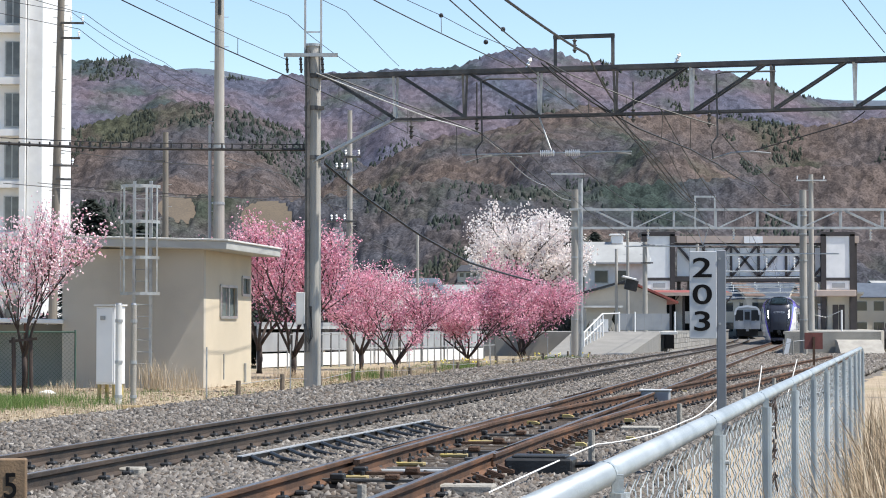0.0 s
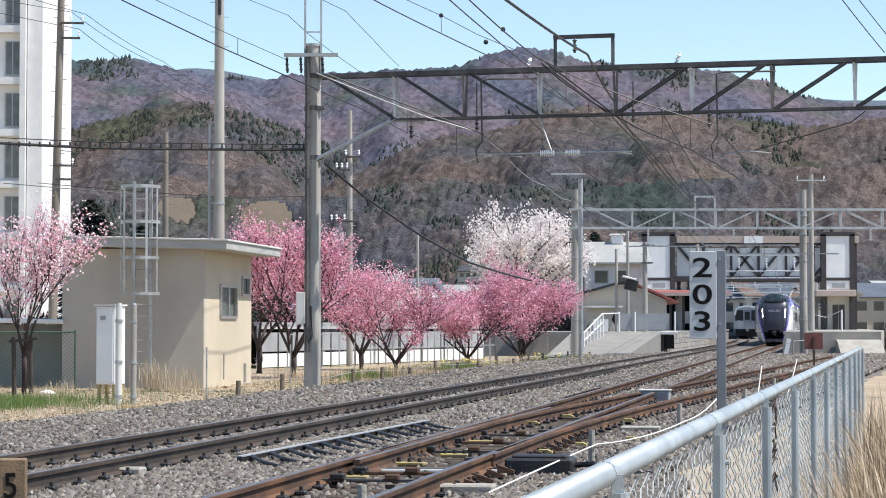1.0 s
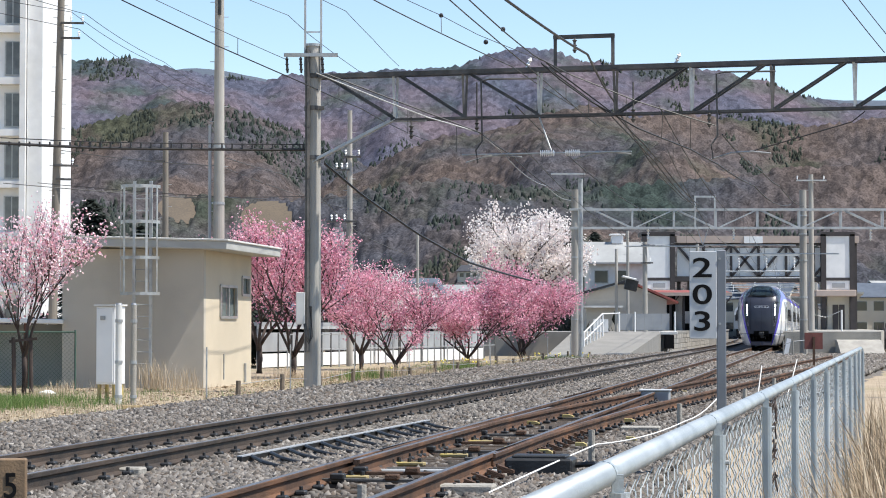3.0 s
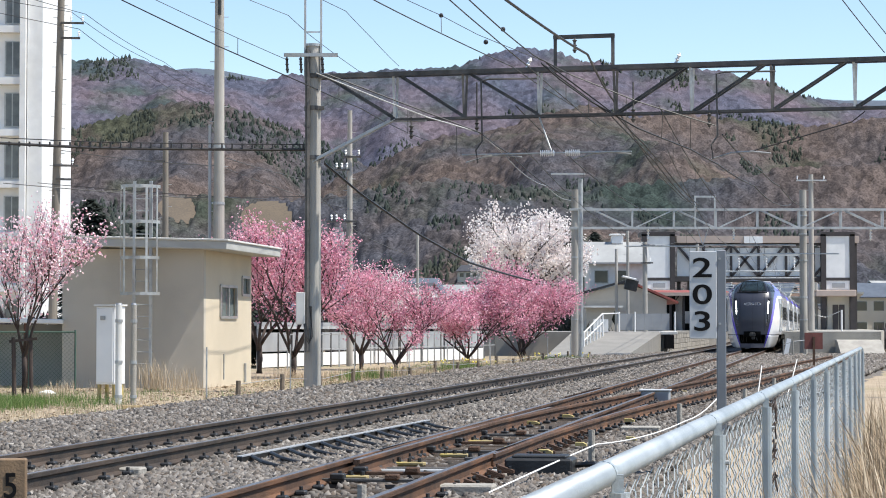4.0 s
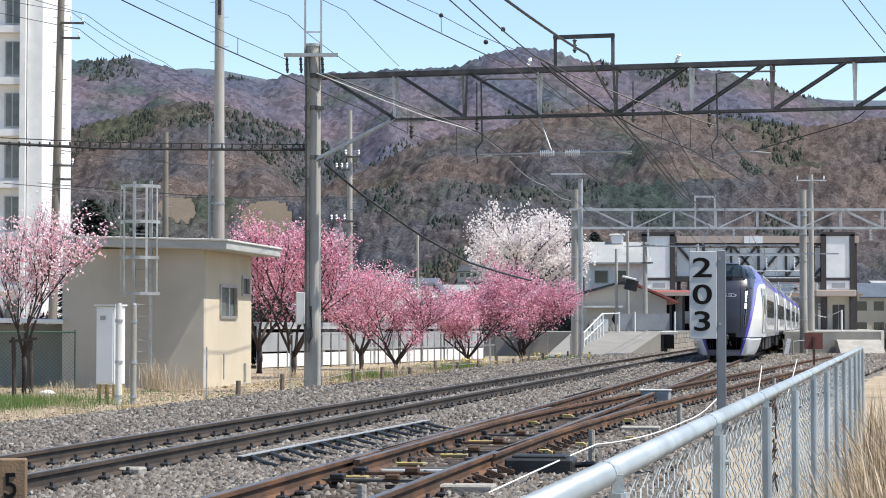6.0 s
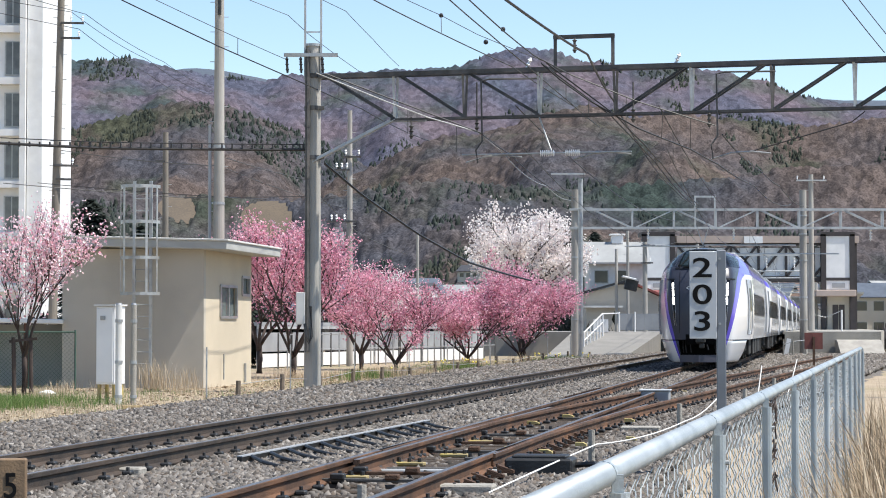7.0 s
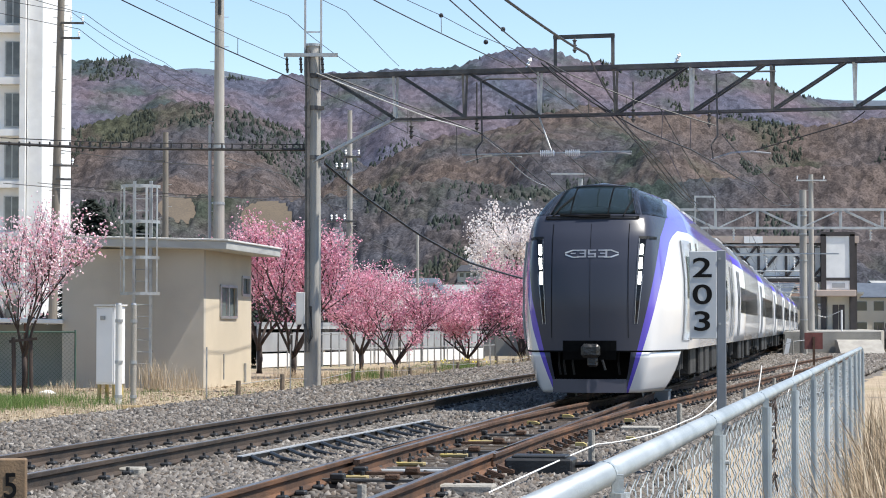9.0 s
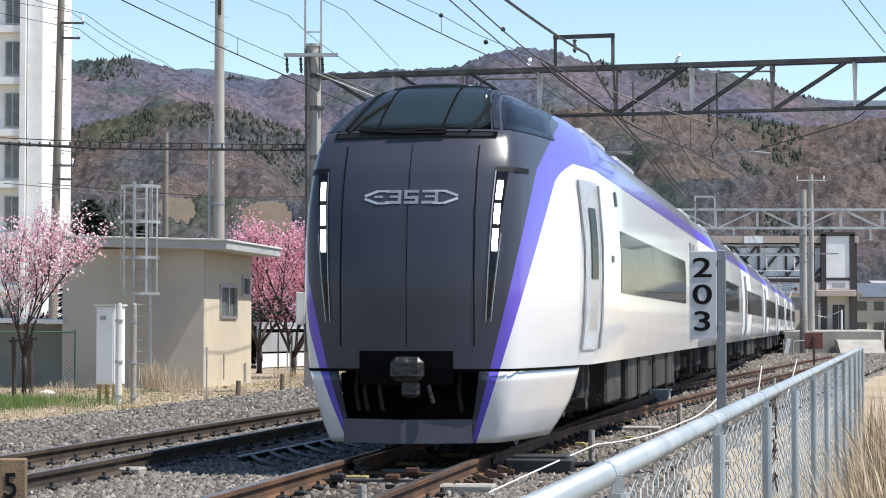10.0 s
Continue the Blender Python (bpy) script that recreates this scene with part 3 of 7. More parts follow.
    for s in (-1, 1):
        bm = bmesh.new()
        nose_patch(bm, zs, lambda z: s * (0.715 - (z - 2.9) * 0.34), lambda z: s * (0.775 - (z - 2.9) * 0.34), 2, 0.012)
        bmesh.ops.recalc_face_normals(bm, faces=bm.faces[:])
        part("screen_pillar", bm, PILLAR, front, "", True)
        for a, b, top in ((0.694, 0.045, 2.56), (0.738, 0.105, 2.0)):
            bm = bmesh.new()
            nose_patch(bm, [1.22 + (top - 1.22) * k / 16 for k in range(17)], lambda z: s * (a + (z - 1.25) * b), lambda z: s * (a + 0.009 + (z - 1.25) * b), 1, 0.014)
            bmesh.ops.recalc_face_normals(bm, faces=bm.faces[:])
            part("lamp_trim", bm, SILVER, front)
        for z in (2.06, 2.28):
            bm = bmesh.new()
            x = s * (0.735 + (z - 1.25) * 0.055)
            rod(bm, (x, nose_y(z, x) - 0.022, z), (x, nose_y(z, x) + 0.01, z), 0.024, n=10)
            part("lamp_divider", bm, DARK, front)
    # bent lower bar under the coupler
    bm = bmesh.new()
    prism(bm, [(-0.60, 0.22), (-0.04, 0.0), (0.56, 0.20), (0.56, 0.30), (-0.04, 0.08), (-0.60, 0.32)], "z", 0.145, 0.355)
    part("lower_bar", bm, surf("bar_grey", (0.062, 0.062, 0.085), (0.05, 0.05, 0.07), 3, 0.4), sk, "grey bent deflector bar")
    # small marks on the side
    bm = bmesh.new()
    for k in range(3):
        side_panel(bm, 1, 4.32 + 0.1 * k, 4.39 + 0.1 * k, 1.86, 1.93, 0.001, 1)
    part("side_mark", bm, GREY_PANEL, front)
    # silver mark on the dark front: plain shapes
    for x0, x1, z0, z1 in ((-0.20, -0.06, 2.36, 2.385), (-0.16, -0.06, 2.315, 2.335), (-0.20, -0.06, 2.26, 2.285), (-0.085, -0.055, 2.26, 2.385), (-0.03, 0.1, 2.36, 2.385), (-0.03, 0.0, 2.31, 2.385), (-0.03, 0.1, 2.305, 2.33), (0.07, 0.1, 2.26, 2.33), (-0.03, 0.1, 2.26, 2.285), (0.13, 0.27, 2.36, 2.385), (0.16, 0.27, 2.315, 2.335), (0.13, 0.27, 2.26, 2.285), (0.245, 0.275, 2.26, 2.385), (-0.3, -0.22, 2.315, 2.335)):
        bm = bmesh.new()
        nose_patch(bm, [z0, z1], lambda z: x0, lambda z: x1, 4, 0.006)
        part("mark_stroke", bm, SILVER, front)
    for s in (-1, 1):
        c = 0.03
        for q in (-1, 1):
            a, b = (c + s * 0.42, 2.322 + q * 0.012), (c + s * 0.30, 2.322 + q * 0.055)
            bm = bmesh.new()
            bar(bm, (a[0], nose_y(a[1], a[0]) - 0.006, a[1]), (b[0], nose_y(b[1], b[0]) - 0.006, b[1]), 0.022, 0.008, (0, 1, 0))
            bar(bm, (b[0], nose_y(b[1], b[0]) - 0.006, b[1]), (c + s * 0.2, nose_y(b[1], 0.2) - 0.006, b[1]), 0.016, 0.008, (0, 1, 0))
            part("mark_stroke", bm, SILVER, front)
    return t


express = make_express()


# ---- hills ----
# each range: distance, depth of its front slope, and its crest as (across, height) in metres
RANGES = [
    (1900, 820, [(-480, 226), (-345, 228), (-309, 231), (-270, 233), (-248, 228), (-231, 223), (-187, 216), (-153, 214), (-129, 219), (-90, 220), (-41, 224), (8, 225), (30, 232), (47, 239), (64, 242), (86, 241), (110, 236), (127, 229), (164, 224), (203, 225), (232, 223), (261, 218), (285, 210), (315, 199), (349, 193), (382, 190), (495, 186)]),
    (1350, 420, [(-340, 98), (-245, 117), (-232, 121), (-209, 127), (-187, 133), (-171, 138), (-154, 140), (-133, 136), (-109, 127), (-77, 115), (-46, 98), (-22, 70), (40, 30)]),
    (1150, 430, [(-110, 45), (-54, 78), (-37, 83), (-22, 92), (-5, 99), (14, 101), (34, 105), (52, 111), (75, 116), (99, 110), (123, 112), (152, 109), (182, 105), (231, 109), (300, 113)]),
    (850, 260, [(-214, 55), (-155, 54), (-105, 52), (-79, 50), (-58, 50), (-40, 51), (-18, 55), (3, 57), (25, 55), (47, 52), (69, 55), (102, 57), (134, 62), (171, 64), (221, 66)]),
]


def crest(pairs, v):
    """Eased lines between (v, result) pairs."""
    for (a, p), (b, q) in zip(pairs, pairs[1:]):
        if v <= b:
            k = max(0.0, (v - a)) / (b - a)
            return p + (q - p) * (0.6 * k + 0.4 * k * k * (3 - 2 * k))
    return pairs[-1][1]


def hill(x, y):
    """Wooded ranges one behind another, their slopes broken by spurs and gullies."""
    best = -2.0
    for i, (far, deep, line) in enumerate(RANGES):
        wander = noise.noise((x / 150, 7.3 * i, 0.4))
        t = 1 - (far - y) / (deep * (1 + 0.3 * wander))
        if t <= 0:
            continue
        top = crest(line, x * far / max(y, 500)) * (1 + 0.012 * noise.noise((x / 21, y / 90, 8.0 + i)))
        if t < 1:
            spur = noise.noise((x / 95 + 5 * i, y / 380, 0.7)) * 0.30 + noise.noise((x / 38, y / 150, 3.1 + i)) * 0.17
            spur *= min(1.0, 380 / deep)
            u = max(0.0, min(1.0, t + spur * math.sin(math.pi * t)))
            h = min(top * (0.45 * u + 0.55 * u * u), top * y / far * 0.985)
        else:
            h = top - (y - far) * 0.2
        best = max(best, h)
    return best - 1.0


def woodland(name, colours, a, b, through, streak=0.30, mixed=False):
    """A colour for each crown, tinted in broad patches and streaked by its bare twigs."""
    m = island(name, colours, 1.0, through)
    nt = m.node_tree
    L = nt.links.new
    ramp_node = [n for n in nt.nodes if n.type == "VALTORGB"][0]
    tc = nt.nodes.new("ShaderNodeTexCoord")

    def tint(col, scale, stretch, lo, hi, ca, cb):
        mp, nz = nt.nodes.new("ShaderNodeMapping"), nt.nodes.new("ShaderNodeTexNoise")
        mp.inputs["Scale"].default_value = stretch
        nz.inputs["Scale"].default_value, nz.inputs["Detail"].default_value = scale, 5
        L(tc.outputs["Object"], mp.inputs[0]), L(mp.outputs[0], nz.inputs[0])
        k, t, x = nt.nodes.new("ShaderNodeMapRange"), nt.nodes.new("ShaderNodeMix"), nt.nodes.new("ShaderNodeMix")
        k.inputs[1].default_value, k.inputs[2].default_value = lo, hi
        L(nz.outputs[0], k.inputs[0])
        t.data_type = x.data_type = "RGBA"
        t.inputs[6].default_value, t.inputs[7].default_value = (*ca, 1), (*cb, 1)
        L(k.outputs[0], t.inputs[0])
        x.blend_type = "MULTIPLY"
        x.inputs[0].default_value = 1.0
        L(col, x.inputs[6]), L(t.outputs[2], x.inputs[7])
        return x.outputs[2]

    col = tint(ramp_node.outputs[0], 0.011, (1, 1, 1), 0.38, 0.62, a, b)
    if mixed:
        # evergreens mingled in drifts
        col = tint(col, 0.017, (1, 0.6, 1), 0.50, 0.64, (1, 1, 1), (0.60, 0.80, 0.62))
    s = 1 - streak
    col = tint(col, 1.1, (1, 1, 0.4), 0.3, 0.7, (s, s, s * 1.02), (1 + streak, 1 + streak, 1 + streak))
    vo, mp = nt.nodes.new("ShaderNodeTexVoronoi"), nt.nodes.new("ShaderNodeMapping")
    mp.inputs["Scale"].default_value = (1 / 4.2, 1 / 6.0, 1 / 6.0)
    vo.inputs["Scale"].default_value = 1.0
    L(tc.outputs["Object"], mp.inputs[0]), L(mp.outputs[0], vo.inputs["Vector"])
    hs, mr = nt.nodes.new("ShaderNodeHueSaturation"), nt.nodes.new("ShaderNodeMapRange")
    mr.inputs[3].default_value, mr.inputs[4].default_value = 0.70, 1.30
    sp = nt.nodes.new("ShaderNodeSeparateColor")
    L(vo.outputs["Color"], sp.inputs[0]), L(sp.outputs[0], mr.inputs[0])
    L(mr.outputs[0], hs.inputs["Value"]), L(col, hs.inputs["Color"])
    col = hs.outputs[0]
    bp, nz = nt.nodes.new("ShaderNodeBump"), nt.nodes.new("ShaderNodeTexNoise")
    nz.inputs["Scale"].default_value, nz.inputs["Detail"].default_value = 0.9, 6
    bp.inputs["Strength"].default_value, bp.inputs["Distance"].default_value = 0.5, 0.6
    L(tc.outputs["Object"], nz.inputs[0]), L(nz.outputs[0], bp.inputs["Height"])
    for n in nt.nodes:
        if n.type == "BSDF_PRINCIPLED":
            L(col, n.inputs["Base Color"])
            L(bp.outputs[0], n.inputs["Normal"])
            n.inputs["Specular IOR Level"].default_value = 0.05
        if n.type == "BSDF_TRANSLUCENT":
            L(col, n.inputs[0])
    return m


CLEARINGS = [(-0.121, 838, 0.009, 13), (-0.080, 836, 0.012, 15)]


def crown_lift(x, y):
    """How far the rounded tree crowns stand above the slope."""
    d = noise.voronoi((x / 5.2, y / 7.5, 0.3))[0]
    return 3.6 * max(0.0, 1 - d[0] ** 1.5) + 1.6 * noise.noise((x / 2.3, y / 4.0, 1.0))


def make_hills():
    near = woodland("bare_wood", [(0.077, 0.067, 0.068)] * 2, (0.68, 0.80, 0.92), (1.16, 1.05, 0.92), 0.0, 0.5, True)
    # the back ridge's purple-grey carries distance haze in its base colour
    far = woodland("far_hazed_wood", [(0.096, 0.088, 0.108)] * 2, (0.72, 0.85, 0.96), (1.12, 1.0, 0.96), 0.0, 0.35, True)
    nx = 430
    for y0, y1, ny, mat, label in ((560, 1380, 300, near, "wooded brown hills with bare spring trees behind the town"), (1380, 2020, 130, far, "wooded back ridge of bare trees, haze put into its purplish colour")):
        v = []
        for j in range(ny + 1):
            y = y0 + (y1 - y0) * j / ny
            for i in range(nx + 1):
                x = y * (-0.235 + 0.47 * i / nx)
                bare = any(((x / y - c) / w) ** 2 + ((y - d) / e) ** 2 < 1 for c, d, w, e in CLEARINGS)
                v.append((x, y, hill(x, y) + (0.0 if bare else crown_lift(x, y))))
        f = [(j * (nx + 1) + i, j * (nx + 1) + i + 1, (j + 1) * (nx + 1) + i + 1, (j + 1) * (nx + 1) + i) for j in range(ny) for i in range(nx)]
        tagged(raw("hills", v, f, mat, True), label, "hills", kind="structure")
    # farther summits behind the ridge, with haze painted in as blue-grey
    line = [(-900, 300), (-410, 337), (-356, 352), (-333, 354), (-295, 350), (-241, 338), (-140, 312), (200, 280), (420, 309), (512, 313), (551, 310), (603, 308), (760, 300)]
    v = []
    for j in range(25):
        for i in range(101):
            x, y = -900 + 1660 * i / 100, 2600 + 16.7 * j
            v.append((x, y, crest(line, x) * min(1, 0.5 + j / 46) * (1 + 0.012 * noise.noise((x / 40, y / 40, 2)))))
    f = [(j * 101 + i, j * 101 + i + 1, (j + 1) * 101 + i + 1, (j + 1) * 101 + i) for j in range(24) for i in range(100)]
    tagged(raw("far_hill", v, f, surf("far_hill_haze", (0.085, 0.105, 0.135), (0.065, 0.082, 0.108), 0.02, 1.0, fine=0.1), True), "distant wooded summits behind the ridge, painted blue-grey for haze", "hill", kind="structure")


make_hills()




def crowns(name, label, spots, mat, sides, seed):
    """Uneven pointed crowns, one for each tree; spots: x, y, z, radius, height."""
    rng = np.random.default_rng(seed)
    s = np.array(spots)
    n = len(s)
    a = np.linspace(0, math.tau, sides, endpoint=False)[None] + rng.random((n, 1)) * 6.28
    rows = []
    for lift, wide in ((0.0, 1.0), (0.66, 0.48)):
        r = s[:, 3:4] * wide * (0.72 + 0.5 * rng.random((n, sides)))
        z = s[:, 2:3] + s[:, 4:5] * (lift + 0.22 * (rng.random((n, sides)) - 0.5))
        rows.append(np.stack([s[:, 0:1] + r * np.cos(a), s[:, 1:2] + r * np.sin(a), z], 2))
    tip = s[:, :3] + np.stack([(rng.random(n) - 0.5) * s[:, 3] * 0.5, (rng.random(n) - 0.5) * s[:, 3] * 0.5, s[:, 4]], 1)
    v = np.concatenate(rows + [tip[:, None]], 1).reshape(-1, 3)
    faces = []
    for k in range(sides):
        q = (k + 1) % sides
        faces += [(k, q, sides + q), (k, sides + q, sides + k), (sides + k, sides + q, 2 * sides)]
    f = (np.array(faces)[None] + (2 * sides + 1) * np.arange(n)[:, None, None]).reshape(-1, 3)
    me = bpy.data.meshes.new(name)
    me.vertices.add(len(v)), me.loops.add(f.size), me.polygons.add(len(f))
    me.vertices.foreach_set("co", v.ravel())
    me.loops.foreach_set("vertex_index", f.ravel())
    me.polygons.foreach_set("loop_start", np.arange(len(f)) * 3)
    me.polygons.foreach_set("use_smooth", [True] * len(f))
    me.update(calc_edges=True)
    me.materials.append(mat)
    tagged(new(name, me), label, "trees", kind="stuff")


def woods():
    """Evergreens in belts and patches between the bare trees."""
    rnd = random.Random(11)
    green = []
    for n in range(95000):
        y = 600 + 1320 * rnd.random() ** 1.15
        x = y * rnd.uniform(-0.225, 0.225)
        patch = noise.noise((x / 60, y / 110, 5.5)) + 0.5 * noise.noise((x / 20, y / 40, 1.5))
        # belts on the left spur and along the foot of the slope
        belt = (1300 < y < 1350 and -250 < x < -90) or (820 < y < 860 and -30 < x < 60 and rnd.random() < 0.5)
        if not (patch > 0.40 or belt and patch > -0.1) or rnd.random() > 0.8:
            continue
        if any(((x / y - c) / w) ** 2 + ((y - d) / e) ** 2 < 1 for c, d, w, e in CLEARINGS):
            continue
        z = hill(x, y)
        if z > 1.0:
            s = rnd.uniform(0.6, 1.25) * (y / 1000) ** 0.45
            green.append((x, y, z + 1.0, 1.15 * s, 3.4 * s))
    m = woodland("evergreen", [(0.050, 0.060, 0.056), (0.064, 0.074, 0.062), (0.054, 0.066, 0.060), (0.070, 0.079, 0.066)], (0.9, 0.95, 1.0), (1.1, 1.05, 0.95), 0.3)
    crowns("evergreen_trees", "dark green conifers in belts and patches on the hills", green, m, 5, 3)
    # dry fields in the clearings
    straw = surf("dry_field", (0.135, 0.105, 0.074), (0.095, 0.077, 0.058), 0.08, 1.0, bump=0.3, bump_scale=1.0, fine=0.6)
    for c, d, w, e in CLEARINGS:
        v, f = [], []
        for i in range(13):
            for j in range(9):
                y = d + e * (j / 4 - 1)
                x = y * (c + w * (i / 6 - 1))
                v.append((x, y, hill(x, y) + 1.0))
        f = [(i * 9 + j, (i + 1) * 9 + j, (i + 1) * 9 + j + 1, i * 9 + j + 1) for i in range(12) for j in range(8)]
        tagged(raw("field", v, f, straw, True), "dry straw-coloured field in a clearing of the woods", "field", "fields", kind="structure")


woods()


# ---- relay hut ----
ALU = surf("aluminium_frame", (0.42, 0.42, 0.41), (0.35, 0.35, 0.34), 4, 0.4, 0.6)
FROST = surf("frosted_pane", (0.16, 0.19, 0.18), (0.12, 0.145, 0.14), 1.5, 0.18)


def make_hut():
    d1, d2 = Vector((0.143, 0.9897, 0)), Vector((0.9897, -0.143, 0))
    m = Matrix.Translation((-5.91, 54.46, -0.36)) @ Matrix((d2, d1, Vector((0, 0, 1)))).transposed().to_4x4()
    t = thing("relay_hut", "rendered flat-roofed railway hut, coloured cream where lit and grey where shaded", "hut", at=m)
    # local x: along the long wall towards the lit end; y: away along the lit end wall
    Lx, Ly, h = 3.62, 5.13, 3.48
    bm = bmesh.new()
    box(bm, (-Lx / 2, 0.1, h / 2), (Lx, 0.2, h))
    # greyer copy of the render, with the shade in its colour
    part("long_wall", bm, GREY_AND_SHADED_PLASTER, t, "rendered long wall with its shade put into a greyer colour")
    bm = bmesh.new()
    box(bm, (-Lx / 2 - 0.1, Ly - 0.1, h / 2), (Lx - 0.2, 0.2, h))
    part("back_wall", bm, GREY_AND_SHADED_PLASTER, t)
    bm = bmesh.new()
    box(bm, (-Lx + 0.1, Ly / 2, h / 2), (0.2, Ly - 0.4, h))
    part("blind_wall", bm, GREY_AND_SHADED_PLASTER, t)
    # lit end wall with a window and a vent, built round the openings
    bm = bmesh.new()
    ys, zs = [0.2, 1.62, 3.40, 4.0, 4.8, Ly], [0.0, 1.78, 2.38, 2.58, 2.86, h]
    for a, b in zip(ys, ys[1:]):
        for c, d in zip(zs, zs[1:]):
            if (a == 1.62 and 1.7 < c < 2.5) or (a == 4.0 and 2.3 < c < 2.8):
                continue
            box(bm, (-0.1, (a + b) / 2, (c + d) / 2), (0.2, b - a, d - c))
    bmesh.ops.remove_doubles(bm, verts=bm.verts[:], dist=1e-4)
    # creamier copy of the render, with the sunlight in its colour
    end = part("end_wall", bm, LIT_PLASTER, t, "rendered end wall with its sunlight put into a creamier colour")
    for y0, y1, z0, z1, n in ((1.62, 3.40, 1.78, 2.58, 2), (4.0, 4.8, 2.38, 2.86, 1)):
        bm = bmesh.new()
        for a, b in (((y0, z0), (y1, z0)), ((y0, z1), (y1, z1)), ((y0, z0), (y0, z1)), ((y1, z0), (y1, z1))) + ((((y0 + y1) / 2, z0), ((y0 + y1) / 2, z1)),) * (n - 1):
            bar(bm, (0.005, a[0], a[1]), (0.005, b[0], b[1]), 0.07, 0.07, (1, 0, 0))
        fr = part("window_frame", bm, ALU, end, "grey aluminium window frame")
        for k in range(n):
            w = (y1 - y0) / n
            bm = bmesh.new()
            box(bm, (-0.05 - 0.02 * k, y0 + w * (k + 0.5), (z0 + z1) / 2), (0.01, w, z1 - z0))
            part("pane", bm, FROST, fr)
    # roof slab, tilted a little, with a metal drip edge
    rz = Matrix.Rotation(radians(1.6), 3, "Y")
    bm = bmesh.new()
    box(bm, (-1.63, Ly / 2, h + 0.12), (Lx + 1.04, Ly + 0.95, 0.22), rz, 0.02)
    roof = part("roof", bm, ROOF_EDGE, t, "pale grey concrete roof slab")
    bm = bmesh.new()
    box(bm, (-1.63, Ly / 2, h + 0.245), (Lx + 1.12, Ly + 1.03, 0.05), rz, 0.01)
    part("drip_edge", bm, OFFWHITE, roof)
    bm = bmesh.new()
    box(bm, (0.03, 4.3, 0.32), (0.05, 0.1, 0.5))
    rod(bm, (0.08, 1.75, 0.2), (0.08, 1.75, 0.85), 0.02)
    part("pipe", bm, GALV, t)
    return t


make_hut()


def make_cage_ladder():
    t = thing("caged_ladder", "pale galvanised ladder with safety cage on the hut wall", "ladder", at=pose(-7.53, 53.95, -0.33, 0, 0, -8.2))
    for x in (-0.12, 0.3):
        bm = bmesh.new()
        bar(bm, (x, 0.3, 0.0), (x, 0.3, 5.1), 0.075, 0.04, (0, 1, 0))
        part("stile", bm, GALV, t)
    for k in range(16):
        bm = bmesh.new()
        rod(bm, (-0.12, 0.3, 0.6 + k * 0.29), (0.3, 0.3, 0.6 + k * 0.29), 0.013, n=6)
        part("rung", bm, GALV, t)
    for z in (2.32, 3.2, 4.08, 4.95):
        bm = bmesh.new()
        pts = [(0.48 * math.cos(a) + 0.05, 0.3 - 0.62 * math.sin(a), z) for a in (k * math.pi / 10 for k in range(11))]
        for a, b in zip(pts, pts[1:]):
            bar(bm, a, b, 0.014, 0.075)
        part("hoop", bm, GALV, t)
    for k in range(1, 10, 2):
        a = k * math.pi / 10
        bm = bmesh.new()
        p = (0.48 * math.cos(a) + 0.05, 0.3 - 0.62 * math.sin(a))
        bar(bm, (*p, 2.3), (*p, 4.97), 0.06, 0.014, (math.cos(a), -math.sin(a), 0))
        part("cage_bar", bm, GALV, t)
    for z in (0.9, 3.3):
        bm = bmesh.new()
        for x in (-0.12, 0.3):
            bar(bm, (x, 0.3, z), (x, 0.5, z), 0.04, 0.04)
        part("bracket", bm, GALV, t)


make_cage_ladder()


def make_cabinet():
    t = thing("signal_cabinet", "tall white steel signal cabinet on yellow legs", "cabinet", at=pose(-6.93, 46.0, -0.36, 0, 0, -24))
    bm = bmesh.new()
    box(bm, (0, 0, 1.15), (0.46, 0.4, 1.62), bevel=0.015)
    body = part("body", bm, WHITE, t)
    bm = bmesh.new()
    box(bm, (-0.01, -0.206, 1.15), (0.40, 0.02, 1.54), bevel=0.006)
    door = part("door", bm, WHITE, body)
    bm = bmesh.new()
    box(bm, (-0.05, -0.23, 1.72), (0.12, 0.03, 0.09), bevel=0.01)
    part("handle", bm, GALV, door)
    bm = bmesh.new()
    box(bm, (0, -0.01, 1.985), (0.52, 0.48, 0.035))
    part("lid", bm, OFFWHITE, body)
    for x in (-0.18, 0.18):
        for y in (-0.14, 0.14):
            bm = bmesh.new()
            box(bm, (x, y, 0.17), (0.06, 0.06, 0.36))
            part("leg", bm, YELLOW, t)
    for x, r, n in ((-6.32, 0.066, "cable_riser"), (-6.03, 0.058, "cable_riser")):
        t = thing(n, "pale grey vertical cable pipe beside the cabinet", "pipe", "cable pipes", at=(x, 43.0, -0.36))
        bm = bmesh.new()
        rod(bm, (0, 0, 0), (0, 0, 1.96), r, n=16)
        part("pipe", bm, OFFWHITE if r > .06 else CONCRETE, t)
        for z in (0.15, 0.82, 1.62):
            bm = bmesh.new()
            rod(bm, (0, 0, z), (0, 0, z + 0.06), r + 0.012, n=16)
            part("band", bm, GALV, t)
        bm = bmesh.new()
        rod(bm, (0, 0, 1.96), (0, 0, 2.0), r * 1.02, r * 0.8, 16)
        part("cap", bm, GALV, t)


make_cabinet()


# ---- poles and gantries ----
def steps(t, z0, z1, r, x=1):
    z, k = z0, 0
    while z < z1:
        bm = bmesh.new()
        s = 1 if k % 2 else -1
        rod(bm, (s * r, 0, z), (s * (r + 0.16), 0, z), 0.011, n=6)
        part("step_bolt", bm, GALV, t)
        z, k = z + 0.45, k + 1


